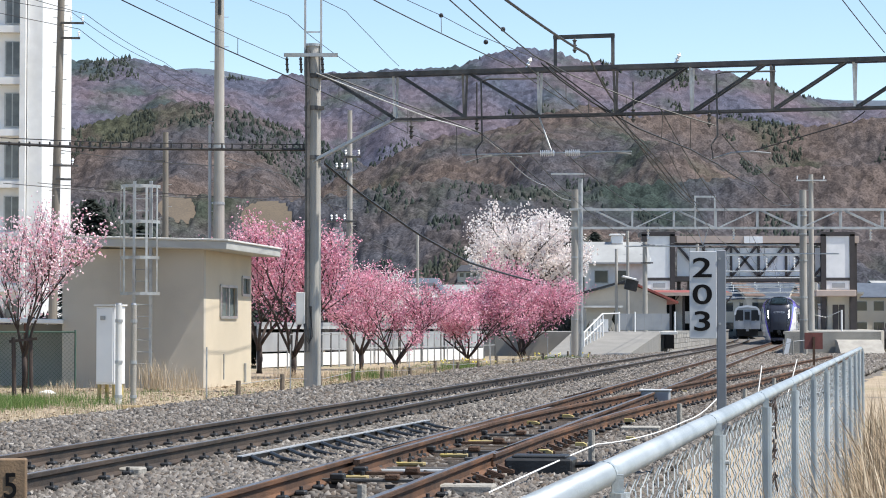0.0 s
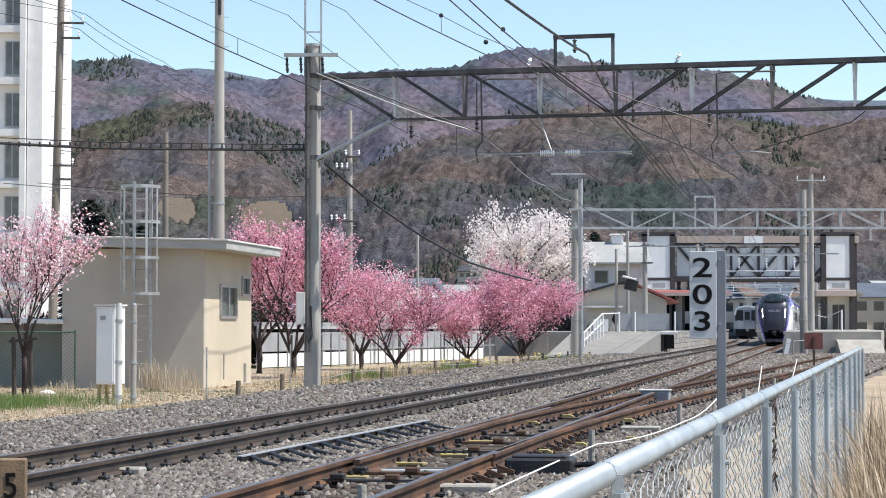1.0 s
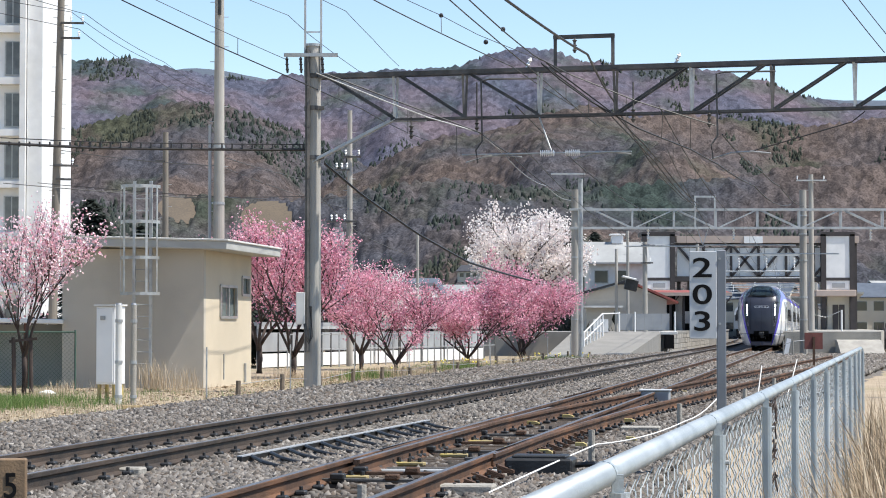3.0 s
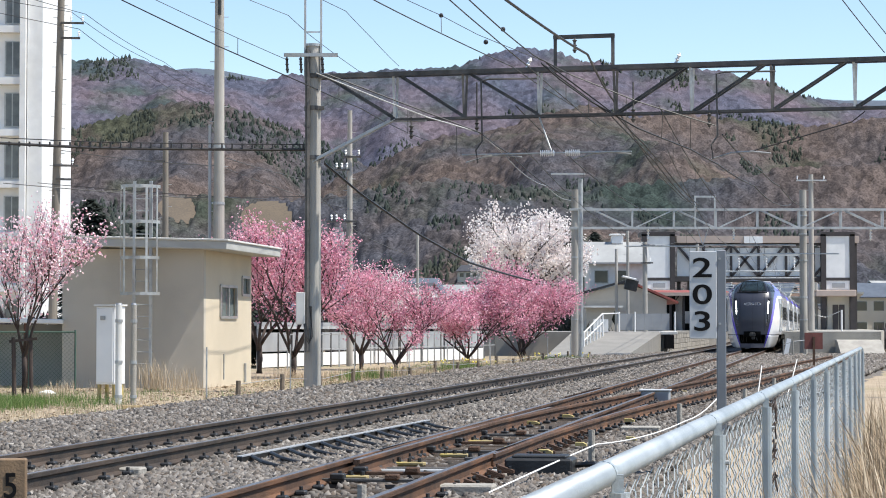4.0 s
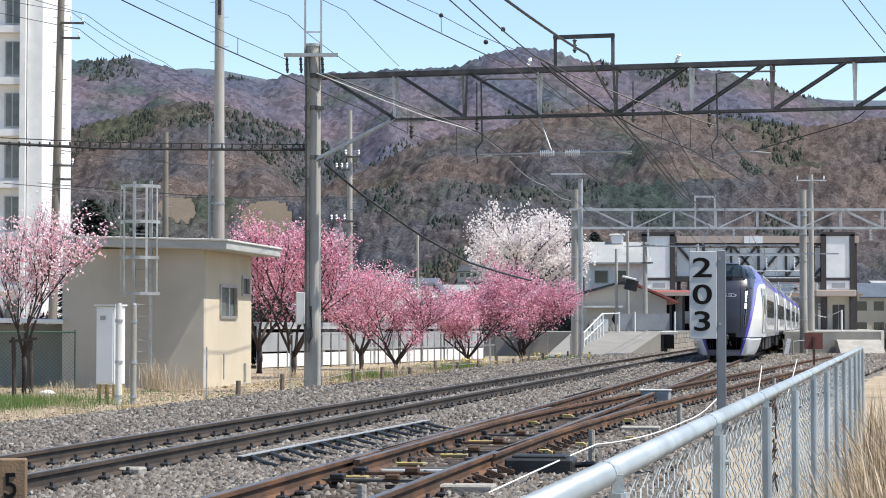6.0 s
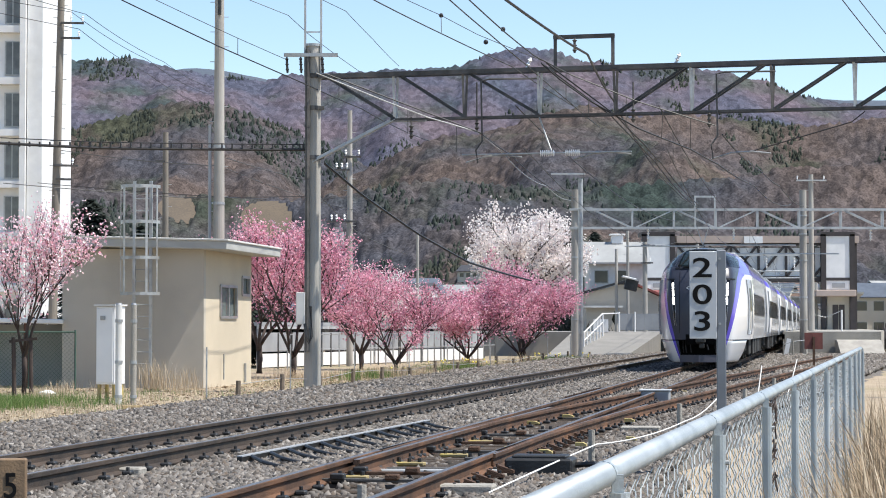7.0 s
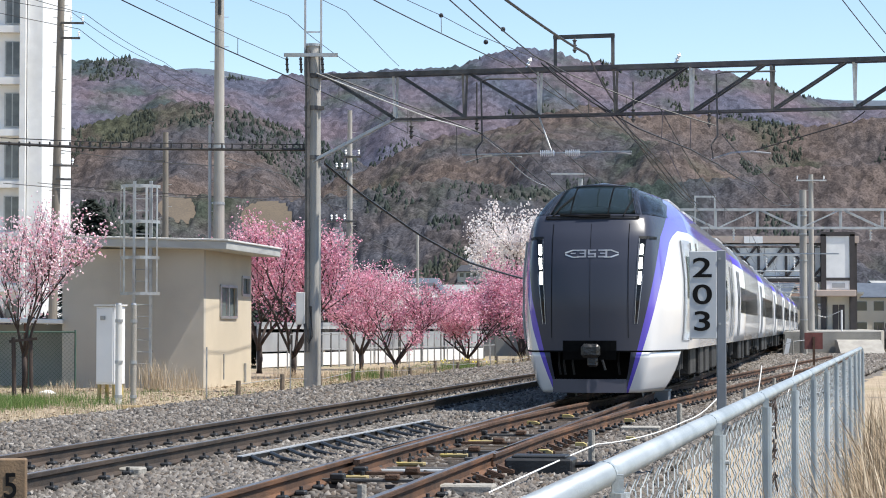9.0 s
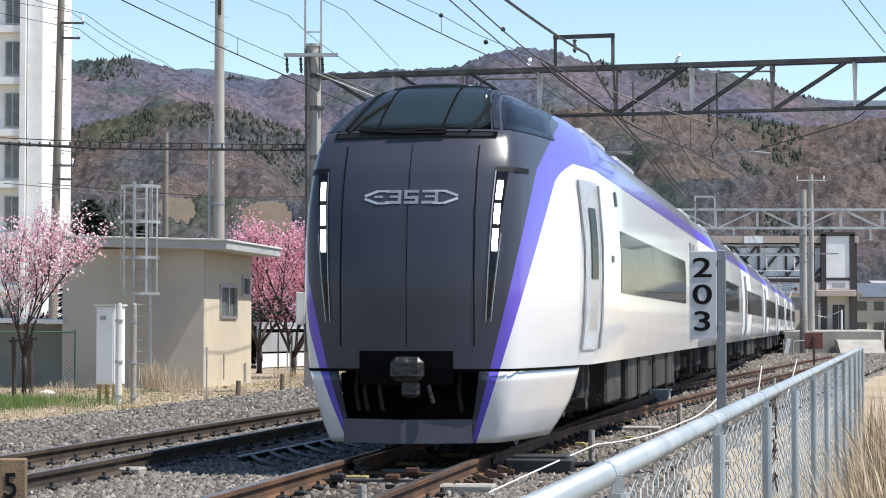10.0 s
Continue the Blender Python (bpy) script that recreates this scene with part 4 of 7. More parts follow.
def crossarm(t, z, half, dx=0.0, dy=-0.16, pins=(), light=False):
    bm = bmesh.new()
    box(bm, (dx, dy, z), (2 * half, 0.075, 0.075))
    arm = part("crossarm", bm, STEEL_LIGHT if light else STEEL_DARK, t)
    for p in pins:
        bm = bmesh.new()
        rod(bm, (p, dy, z), (p, dy, z + 0.12), 0.018, n=6)
        for k in range(3):
            rod(bm, (p, dy, z + 0.1 + k * 0.06), (p, dy, z + 0.14 + k * 0.06), 0.055, 0.03, 8)
        part("insulator", bm, PORCELAIN, arm)
    return arm


def pole(label, x, y, h, r0, r1, mat, bolts=0.0, lean=0.0, name="utility_pole"):
    t = thing(name, label, "pole", "poles along the line", at=pose(x, y, -0.36, 0, lean, 0))
    bm = bmesh.new()
    rod(bm, (0, 0, 0), (0, 0, h), r0, r1, 18)
    part("shaft", bm, mat, t)
    if bolts:
        steps(t, bolts, h - 0.2, r1 * 0.9)
    return t


p = pole("tall pale concrete utility pole behind the hut", -6.72, 66.0, 13.5, 0.19, 0.13, POLE_CONCRETE, 5.0)
bm = bmesh.new()
rod(bm, (-0.27, -0.05, 0), (-0.27, -0.05, 7.6), 0.05, n=8)
part("conduit", bm, GREY_PANEL, p)
for z in (3.5, 5.2, 6.9):
    bm = bmesh.new()
    rod(bm, (0, 0, z), (0, 0, z + 0.08), 0.18, n=16)
    box(bm, (-0.2, -0.02, z + 0.04), (0.16, 0.06, 0.05))
    part("band", bm, GALV, p)
bm = bmesh.new()
rod(bm, (0.02, -0.16, 10.9), (0.02, -0.16, 11.4), 0.05, n=8)
part("bracket", bm, DARK, p)

p = pole("brown weathered utility pole with insulator arms", -14.2, 80.0, 14.6, 0.17, 0.12, OLD_POLE, 6.5, 1.2)
crossarm(p, 12.6, 0.42, 0.45, pins=(0.4, 0.82))
crossarm(p, 12.05, 0.35, 0.4, pins=(0.7,))
crossarm(p, 7.4, 0.45, 0.35, pins=(0.2, 0.6))
crossarm(p, 6.9, 0.3, 0.3)

p = pole("short grey pole behind the hut roof", -11.35, 90.0, 9.5, 0.15, 0.11, OLD_POLE, 6.0)
crossarm(p, 8.3, 0.2, -0.2)
p = pole("thin grey utility pole with a switch cluster", -3.6, 85.0, 9.9, 0.13, 0.09, POLE_CONCRETE, 5.0)
crossarm(p, 8.1, 0.35, 0.1, pins=(-0.15, 0.35))
crossarm(p, 7.6, 0.3, -0.3, pins=(-0.5, -0.3, -0.1))
for dx in (-0.55, -0.35):
    bm = bmesh.new()
    rod(bm, (dx, -0.16, 4.6), (dx, -0.16, 5.2), 0.14, n=10)
    box(bm, (dx, -0.16, 5.3), (0.16, 0.16, 0.14))
    part("transformer", bm, GREY_PANEL, p)
crossarm(p, 5.6, 0.55, -0.3, pins=(-0.7, -0.5, -0.2))
p = pole("distant grey pole by the houses", -1.5, 130.0, 7.0, 0.1, 0.08, POLE_CONCRETE)


def run_wire(name, pts, r, mat, label, n=5):
    """An overhead wire through points, sagging a little between them."""
    bm = bmesh.new()
    out = []
    for a, b in zip(pts, pts[1:]):
        a, b = Vector(a), Vector(b)
        L = (b - a).length
        sag = 0.0006 * L * L
        for k in range(8):
            q = k / 8
            out.append(a.lerp(b, q) - Vector((0, 0, sag * 4 * q * (1 - q) * 0.5)))
    out.append(Vector(pts[-1]))
    tube(bm, out, r, n)
    return tagged(part(name, bm, mat), label, "wire", "overhead wires")


def insulator(bm, a, b, n=4, r=0.07):
    """A turned insulator string from a to b."""
    a, b = Vector(a), Vector(b)
    pts, rs = [a.copy()], [0.018]
    step = 1 / n
    for k in range(n):
        for q, w in ((0.22, 0.03), (0.34, r), (0.62, r * 0.55), (0.8, 0.03)):
            pts.append(a.lerp(b, (k + q) * step)), rs.append(w)
    pts.append(b.copy()), rs.append(0.018)
    d = (b - a).normalized()
    u = d.orthogonal().normalized()
    w = d.cross(u)
    rings = [[bm.verts.new(p + (u * math.cos(t) + w * math.sin(t)) * c) for t in (i * math.tau / 10 for i in range(10))] for p, c in zip(pts, rs)]
    for p, q in zip(rings, rings[1:]):
        for k in range(10):
            bm.faces.new((p[k], p[(k + 1) % 10], q[(k + 1) % 10], q[k]))
    bm.faces.new(rings[0][::-1]), bm.faces.new(rings[-1])


def make_gantry():
    """The near portal over the tracks."""
    A, B = Vector((-2.85, 51.05, 6.93)), Vector((12.6, 46.86, 6.93))
    e = (B - A).normalized()
    t = thing("line_gantry", "dark weathered steel lattice gantry on concrete poles", "gantry")
    for px, py, h in ((-3.02, 51.08, 8.05), (12.75, 46.8, 8.05)):
        bm = bmesh.new()
        rod(bm, (px, py, -0.36), (px, py, h - 0.36), 0.20, 0.175, 20)
        post = part("post", bm, POLE_CONCRETE, t, "round concrete gantry post")
        bm = bmesh.new()
        rod(bm, (px, py, h - 0.36), (px, py, h - 0.3), 0.2, n=20)
        part("post_cap", bm, GALV, post)
        bm = bmesh.new()
        rod(bm, (px - 0.12, py - 0.2, 0.6), (px - 0.12, py - 0.2, 7.6), 0.055, n=8)
        for z in (1.1, 2.3, 3.4, 4.6, 5.8):
            rod(bm, (px - 0.12, py - 0.2, z), (px - 0.12, py - 0.2, z + 0.05), 0.068, n=8)
        part("conduit", bm, STEEL_DARK, post)
        for z in (5.05, 6.2, 6.95):
            bm = bmesh.new()
            rod(bm, (px, py, z), (px, py, z + 0.1), 0.205, n=20)
            box(bm, (px + 0.2, py - 0.1, z + 0.05), (0.14, 0.1, 0.08))
            part("band", bm, STEEL_DARK, post)
        for s in (-0.18, 0.19):
            bm = bmesh.new()
            bar(bm, (px + s, py - 0.1, 6.9), (px + s, py - 0.1, 9.9), 0.05, 0.05, (0, 1, 0))
            part("top_rail", bm, STEEL_LIGHT, post)
        bm = bmesh.new()
        for z in (8.02, 9.0):
            bar(bm, (px - 0.18, py - 0.1, z), (px + 0.19, py - 0.1, z), 0.03, 0.03)
        part("top_rung", bm, STEEL_LIGHT, post)
    bm = bmesh.new()
    box(bm, (-3.06, 50.86, 7.47), (1.25, 0.08, 0.08))
    arm = part("crossarm", bm, GALV, t)
    for x in (-3.62, -3.3, -2.8):
        bm = bmesh.new()
        insulator(bm, (x, 50.86, 7.42), (x + 0.02, 50.86, 7.05), 3, 0.045)
        part("insulator", bm, DARK, arm)
    # chords
    lo = Vector((0, 0, -1.0))
    for s in (-1, 1):
        off = Vector((e.y, -e.x, 0)) * 0.16 * s
        bm = bmesh.new()
        bar(bm, A + off + Vector((0, 0, 0.05)), B + off + Vector((0, 0, 0.05)), 0.05, 0.1)
        part("top_chord", bm, STEEL_DARK, t)
    at = lambda q: A + e * q
    for s in (-1, 1):
        off = Vector((e.y, -e.x, 0)) * 0.16 * s
        bm = bmesh.new()
        bar(bm, at(1.75) + lo + off, at(14.6) + lo + off, 0.04, 0.05)
        part("bottom_chord", bm, STEEL_DARK, t)
    qs = [1.82, 3.47, 5.22, 6.96, 8.68, 10.46, 12.25]
    for i, q in enumerate(qs):
        bm = bmesh.new()
        for s in (-1, 1):
            off = Vector((e.y, -e.x, 0)) * 0.1 * s
            angle_bar(bm, at(q + s * 0.03) + lo + off, at(q) + off, 0.05, 0.01, (0, 1, 0), s)
        part("truss_post", bm, STEEL_DARK if i % 2 else GALV, t)
        bm = bmesh.new()
        r = q + 1.62
        l = qs[i - 1] if i else 0.1
        for s in (-1, 1):
            off = Vector((e.y, -e.x, 0)) * 0.13 * s
            if i < 3:
                angle_bar(bm, at(l + 0.1) + off, at(q) + lo + off, 0.055, 0.009)
            else:
                angle_bar(bm, at(q + 0.05) + lo + off, at(r) + off, 0.055, 0.009)
        part("truss_brace", bm, STEEL_DARK, t)
    bm = bmesh.new()
    for s in (-1, 1):
        off = Vector((0, 0.12 * s, 0))
        angle_bar(bm, Vector((-3.02, 51.05, 4.98)) + off, at(1.82) + lo + off, 0.07, 0.012)
    part("knee_brace", bm, STEEL_LIGHT, t)
    bm = bmesh.new()
    bar(bm, at(1.7) + lo * 1.03, at(2.55) + lo * 1.03, 0.05, 0.04)
    part("stub", bm, GALV, t)
    # raised frame over the through track
    q0, q1 = 5.58, 6.9
    bm = bmesh.new()
    for q in (q0, q1):
        bar(bm, at(q), at(q) + Vector((0, 0, 0.78)), 0.075, 0.075, (0, 1, 0))
    bar(bm, at(q0 - 0.04) + Vector((0, 0, 0.78)), at(q1 + 0.04) + Vector((0, 0, 0.78)), 0.09, 0.09)
    part("raised_frame", bm, STEEL_DARK, t)
    hang = [(6.02, 0.75, 0.4), (2.2, -0.95, -1.45), (3.75, -0.2, -1.3), (9.05, -0.85, -1.35), (7.35, -0.3, -1.2)]
    for q, a, b in hang:
        bm = bmesh.new()
        rod(bm, at(q) + Vector((0, -0.1, a)), at(q) + Vector((0, -0.1, b + 0.3)), 0.02, n=6)
        insulator(bm, at(q) + Vector((0, -0.1, b + 0.32)), at(q) + Vector((0, -0.1, b)), 3, 0.06)
        part("hanger", bm, STEEL_DARK, t)
    for q in (3.85, 9.2):
        bm = bmesh.new()
        pts = [at(q) + Vector((0, -0.2, -0.18)), at(q + 0.0) + Vector((0.02, -0.2, -1.55)), at(q) + Vector((-0.12, -0.2, -1.75)), at(q) + Vector((-0.08, -0.2, -2.05))]
        tube(bm, [at(q + 1.3) + Vector((0, -0.2, -0.16)), at(q + 0.2) + Vector((0, -0.2, -0.14))] + pts, 0.022)
        part("drop_tube", bm, STEEL_DARK, t)
    # steady arms with long white insulators
    bm = bmesh.new()
    c = at(5.0) + Vector((0, -0.15, -1.85))
    rod(bm, c - e * 1.6, c + e * 2.3, 0.02, n=6)
    rod(bm, at(5.2) + lo, c + e * 0.5, 0.02, n=6)
    arm = part("steady_arm", bm, GALV, t)
    for q in (0.1, 0.68):
        bm = bmesh.new()
        insulator(bm, c + e * (q + 0.12), c + e * (q + 0.46), 8, 0.075)
        part("long_insulator", bm, PORCELAIN, arm)
    for q, dz in ((3.6, -2.02), (6.1, -2.0), (9.2, -2.05)):
        bm = bmesh.new()
        c = at(q) + Vector((0, -0.1, dz))
        tube(bm, [c - e * 0.1, c + e * 0.35 + Vector((0, 0, 0.13)), c + e * 0.8 + Vector((0, 0, 0.15)), c + e * 1.2 + Vector((0, 0, 0.1))], 0.02)
        part("steady_arm", bm, GALV, t)
    for q in (4.9, 8.3):
        bm = bmesh.new()
        insulator(bm, at(q) + Vector((0, 0, 0.06)), at(q + 0.12) + Vector((0, 0, 0.34)), 3, 0.06)
        part("top_insulator", bm, PORCELAIN, t)


make_gantry()


def make_far_gantry():
    t = thing("line_gantry", "pale galvanised steel gantry before the station", "gantry")
    Y = 103.0
    for x, y, h in ((6.18, Y, 7.6), (17.66, 108.0, 7.9), (27.5, Y, 7.6)):
        bm = bmesh.new()
        rod(bm, (x, y, -0.36), (x, y, h), 0.2, 0.17, 16)
        post = part("post", bm, POLE_CONCRETE, t, "round concrete gantry post")
        for z in (1.5, 2.6, 4.4, 5.7, 6.6):
            bm = bmesh.new()
            rod(bm, (x, y, z), (x, y, z + 0.07), 0.205, n=16)
            part("band", bm, GALV, post)
    for z in (6.66, 5.80):
        bm = bmesh.new()
        for s in (-0.2, 0.2):
            bar(bm, (5.9, Y + s, z), (28, Y + s, z), 0.09, 0.1)
        part("chord", bm, STEEL_LIGHT, t)
    x, k = 7.0, 0
    while x < 26:
        bm = bmesh.new()
        for s in (-0.2, 0.2):
            bar(bm, (x + 1.85, Y + s, 5.8), (x + 1.85, Y + s, 6.66), 0.06, 0.06, (0, 1, 0))
        part("truss_post", bm, STEEL_LIGHT, t)
        bm = bmesh.new()
        up = k % 2 if x < 17 else 0
        a, b = (5.8, 6.66) if up else (6.66, 5.8)
        for s in (-0.2, 0.2):
            bar(bm, (x, Y + s, a), (x + 1.85, Y + s, b), 0.055, 0.055)
        part("truss_brace", bm, STEEL_LIGHT, t)
        x, k = x + 1.95, k + 1
    bm = bmesh.new()
    for x in (11.8, 12.72):
        bar(bm, (x, Y, 5.8), (x, Y, 7.27), 0.07, 0.07, (0, 1, 0))
    bar(bm, (11.76, Y, 7.27), (12.76, Y, 7.27), 0.08, 0.08)
    part("raised_frame", bm, STEEL_LIGHT, t)
    for x in (9.6, 13.6, 20.0):
        bm = bmesh.new()
        insulator(bm, (x, Y, 5.75), (x, Y, 5.2), 4, 0.09)
        part("hanger", bm, PORCELAIN, t)
    bm = bmesh.new()
    for x0, x1, z in ((8.5, 12.2, 4.95), (12.2, 16.5, 5.0), (13.3, 18.5, 4.6)):
        rod(bm, (x0, Y, z), (x1, Y, z), 0.03, n=6)
    for x in (11.9, 12.4):
        bar(bm, (x, Y, 5.75), (12.15, Y, 5.0), 0.04, 0.04, (0, 1, 0))
    part("steady_arm", bm, STEEL_LIGHT, t)
    p = pole("grey concrete pole with a small crossarm by the platform", 20.9, 125.0, 10.2, 0.17, 0.13, POLE_CONCRETE, 3.0)
    crossarm(p, 9.85, 0.85, pins=(-0.8, 0.7), light=True)
    p = pole("light steel mast with a short arm", 8.35, 136.0, 7.2, 0.07, 0.06, GALV)
    p = pole("thin lamp pole by the old platform", 6.0, 96.0, 8.0, 0.11, 0.1, GALV)
    crossarm(p, 8.2, 0.75, -0.55, pins=(), light=True)
    crossarm(p, 6.7, 0.3, 0.2, light=True)


make_far_gantry()


def make_distant_gantries():
    """Simple pale portals over the tracks beyond the footbridge."""
    for y in (160, 225, 262, 300):
        t = thing("line_gantry", "pale steel portal over the station tracks", "gantry", "station gantries")
        x0, x1 = main_line(y) - 2.4, centre(y) + 2.4
        for x in (x0, x1):
            bm = bmesh.new()
            rod(bm, (x, y, 0.4), (x, y, 7.2), 0.14, 0.12, 10)
            part("post", bm, POLE_CONCRETE, t)
        for z in (6.2, 6.8) if y > 200 else (6.4,):
            bm = bmesh.new()
            bar(bm, (x0, y, z), (x1, y, z), 0.12, 0.12)
            part("chord", bm, STEEL_LIGHT, t)
        for k in range(4):
            bm = bmesh.new()
            x = x0 + (x1 - x0) * (k + 0.5) / 4
            insulator(bm, (x, y, 6.2), (x, y, 5.4), 4, 0.1)
            part("hanger", bm, PORCELAIN, t)
        bm = bmesh.new()
        rod(bm, (x0, y, 5.2), (x1, y, 5.25), 0.05, n=6)
        rod(bm, (x0, y, 4.7), (x1, y, 4.75), 0.04, n=6)
        part("steady_arm", bm, STEEL_LIGHT, t)


make_distant_gantries()


def make_wires():
    """Contact and messenger wires with droppers, feeders and cables."""
    for line, z, name in ((centre, 5.12, "through track"), (main_line, 5.15, "main line")):
        run_wire("contact_wire", [(line(y) + 0.18 * (-1) ** i, y, z) for i, y in enumerate((49, 103, 150, 195, 260))], 0.009, WIRE, "contact wire over the " + name)
        pts = []
        for a, b, za, zb in ((49, 103, 6.1, 6.1), (103, 150, 6.1, 6.0), (150, 195, 6.0, 6.0), (195, 260, 6.0, 6.0)):
            for k in range(12):
                q = k / 12
                y = a + (b - a) * q
                pts.append((line(y), y, za + (zb - za) * q - 0.6 * 4 * q * (1 - q)))
        bm = bmesh.new()
        tube(bm, pts, 0.013, 5)
        for p in pts[1::2]:
            rod(bm, p, (p[0], p[1], z), 0.006, n=4)
        tagged(part("messenger_wire", bm, CABLE), "dark messenger wire with droppers over the " + name, "wire", "overhead wires")
    wires = [
        ('contact_wire', CABLE, 0.02, 'thick black contact wire over the through track', [(0.77, 27, 5.2), (1.57, 31, 5.31), (2.37, 36, 5.64), (3.79, 49, 6.24), (5.5, 62, 6.37), (8.49, 82, 6.42), (11.74, 103, 6.97)]),
        ('span_wire', GALV, 0.016, 'pale main line wire under the gantry', [(-2.92, 50.6, 7.02), (-1.27, 50.2, 6.31), (-0.35, 50, 5.94), (0.81, 49.8, 5.58), (1.48, 56, 5.65), (3.74, 80, 6.31), (5.92, 102, 7.05)]),
        ('feeder_wire', WIRE, 0.012, 'thin dark feeder from the near side', [(-1.21, 38, 6.84), (-0.04, 43, 6.92), (1.49, 48, 6.87), (3.36, 56, 6.78)]),
        ('feeder_wire', WIRE, 0.013, 'dark feeder over the gantry', [(0.11, 38, 6.84), (0.9, 43, 6.92), (1.83, 48, 6.89), (3.17, 55, 6.8), (4.4, 62, 6.82)]),
        ('feeder_wire', WIRE, 0.014, 'grey feeder to the hanging insulator', [(0.46, 39, 6.99), (1.24, 43, 6.92), (1.96, 47, 6.97), (2.77, 48, 6.69), (4.29, 48.3, 6.12), (6.01, 48.4, 5.6)]),
        ('contact_wire', CABLE, 0.02, 'wire passing below the gantry to the station', [(2.16, 48, 6.92), (2.56, 48.3, 6.62), (3.2, 48.6, 6.2), (4.43, 50, 5.69), (6.08, 54, 5.53), (7.26, 58, 5.45), (9.92, 70, 5.65), (15.82, 100, 6.75)]),
        ('feeder_wire', CABLE, 0.02, 'wire from the gantry insulator to the far post', [(6.17, 48.5, 5.41), (9.56, 66, 5.84), (12.25, 80, 6.29), (16.87, 103, 6.81)]),
        ('feeder_wire', CABLE, 0.017, 'dark feeder sloping from the gantry to the station', [(2.15, 48.0, 6.94), (3.83, 50, 5.97), (4.89, 55, 5.75), (5.78, 60, 5.68), (8.62, 76, 5.41)]),
        ('feeder_wire', CABLE, 0.017, 'dark feeder sloping from the gantry to the station', [(2.26, 48.0, 6.94), (3.95, 50, 5.97), (5.02, 55, 5.75), (5.92, 60, 5.68), (8.8, 76, 5.41)]),
        ('feeder_wire', CABLE, 0.016, 'dark feeder from the gantry post to the far gantry', [(-2.58, 48.0, 6.71), (0.85, 49.5, 5.54), (1.73, 58, 5.75), (5.09, 84, 6.07)]),
        ('span_wire', CABLE, 0.014, 'dark sloping span wire to the outer post', [(6.78, 48.5, 5.04), (8.32, 48, 5.47), (8.89, 47.8, 5.63), (9.14, 47.6, 5.84)]),
        ('feeder_wire', CABLE, 0.014, 'dark feeder passing the gantry post', [(-6.45, 44, 7.73), (-4.83, 47, 7.19), (-3.07, 50, 6.67), (-2.07, 56, 6.73), (-0.43, 70, 7.09)]),
        ('feeder_wire', WIRE, 0.008, 'thin wire to the crossarm', [(-6.03, 46, 8.03), (-4.59, 49, 7.62), (-3.66, 51, 7.39)]),
        ('feeder_wire', WIRE, 0.008, 'thin wire above the gantry post', [(-4.43, 50, 8.63), (-3.56, 50.5, 8.34), (-3.2, 52, 8.12), (-2.22, 60, 8.11)]),
        ('feeder_wire', WIRE, 0.008, 'thin wire above the gantry beam', [(-2.76, 50, 8.63), (-2.26, 51, 8.51), (-1.79, 56, 8.51), (-1.28, 64, 8.77)]),
        ('feeder_wire', WIRE, 0.008, 'thin wire with round weights', [(-0.73, 44, 7.73), (-0.04, 46, 7.7), (0.74, 47, 7.43), (2.22, 49, 7.11)]),
        ('power_line', CABLE, 0.011, 'power line crossing above the gantry', [(7.64, 42, 7.44), (9.55, 47.5, 7.11)]),
        ('power_line', CABLE, 0.01, 'second power line above the gantry', [(7.96, 42, 7.44), (9.87, 47, 6.97)]),
        ('telephone_cable', CABLE, 0.032, 'black twisted cable hanging down from the post', [(-2.74, 51, 4.96), (-1.96, 53, 4.36), (-0.65, 58, 3.62), (0.74, 63, 3.02), (2.88, 72, 2.69)]),
        ('telephone_cable', WIRE, 0.014, 'thin cable behind the poles', [(-6.71, 68, 6.4), (-5.01, 80, 6.54), (-3.75, 95, 5.3), (-1.81, 110, 4.82)]),
    ]
    for name, mat, r, label, pts in wires:
        run_wire(name, pts, r, mat, label)
    fittings = thing("line_fittings", "small droppers and round weights on the wires", "fittings")
    for p in [(-0.04, 46, 7.7), (1.19, 43.5, 7.07), (0.84, 43, 6.75)]:
        bm = bmesh.new()
        bmesh.ops.create_icosphere(bm, subdivisions=2, radius=0.05, matrix=Matrix.Translation(p))
        part("weight", bm, DARK, fittings)
    for a, b in [((-4.58, 49, 7.62), (-4.58, 49, 7.25)), ((-0.04, 46, 7.68), (-0.03, 43, 6.94)), ((-2.39, 50.5, 6.79), (-2.39, 50.5, 6.41)), ((-0.8, 50, 6.11), (-0.8, 50, 5.56)), ((0.31, 50, 5.75), (0.31, 50, 5.14)), ((4.03, 48.3, 6.23), (4.02, 48.3, 5.38)), ((4.83, 48.3, 5.92), (5.07, 51, 5.55)), ((5.44, 48.3, 5.76), (6.08, 54, 5.53)), ((2.69, 48, 6.72), (2.71, 48.4, 6.2)), ((3.22, 48.6, 6.2), (3.22, 48.6, 5.85))]:
        bm = bmesh.new()
        rod(bm, a, b, 0.008, n=5)
        part("dropper", bm, WIRE, fittings)
    for pts in ([(-14.17, 76, 12.51), (-13.02, 80, 12.57), (-12.71, 100, 13.24), (-12.83, 125, 14.71)], [(-15.35, 76, 12.51), (-13.54, 80, 12.65), (-13.49, 100, 13.37), (-13.31, 125, 14.39)], [(-15.35, 76, 12.04), (-13.27, 80, 12.03), (-13.48, 100, 12.73), (-13.15, 125, 13.62)]):
        run_wire("power_line", pts, 0.012, CABLE, "dark power line on the brown pole")
    run_wire("telephone_cable", [(-11.5, 51, 5.5), (-8.0, 51, 5.32), (-3.2, 51.0, 5.28)], 0.035, CABLE, "thick black bundled cable to the gantry post")
    bm = bmesh.new()
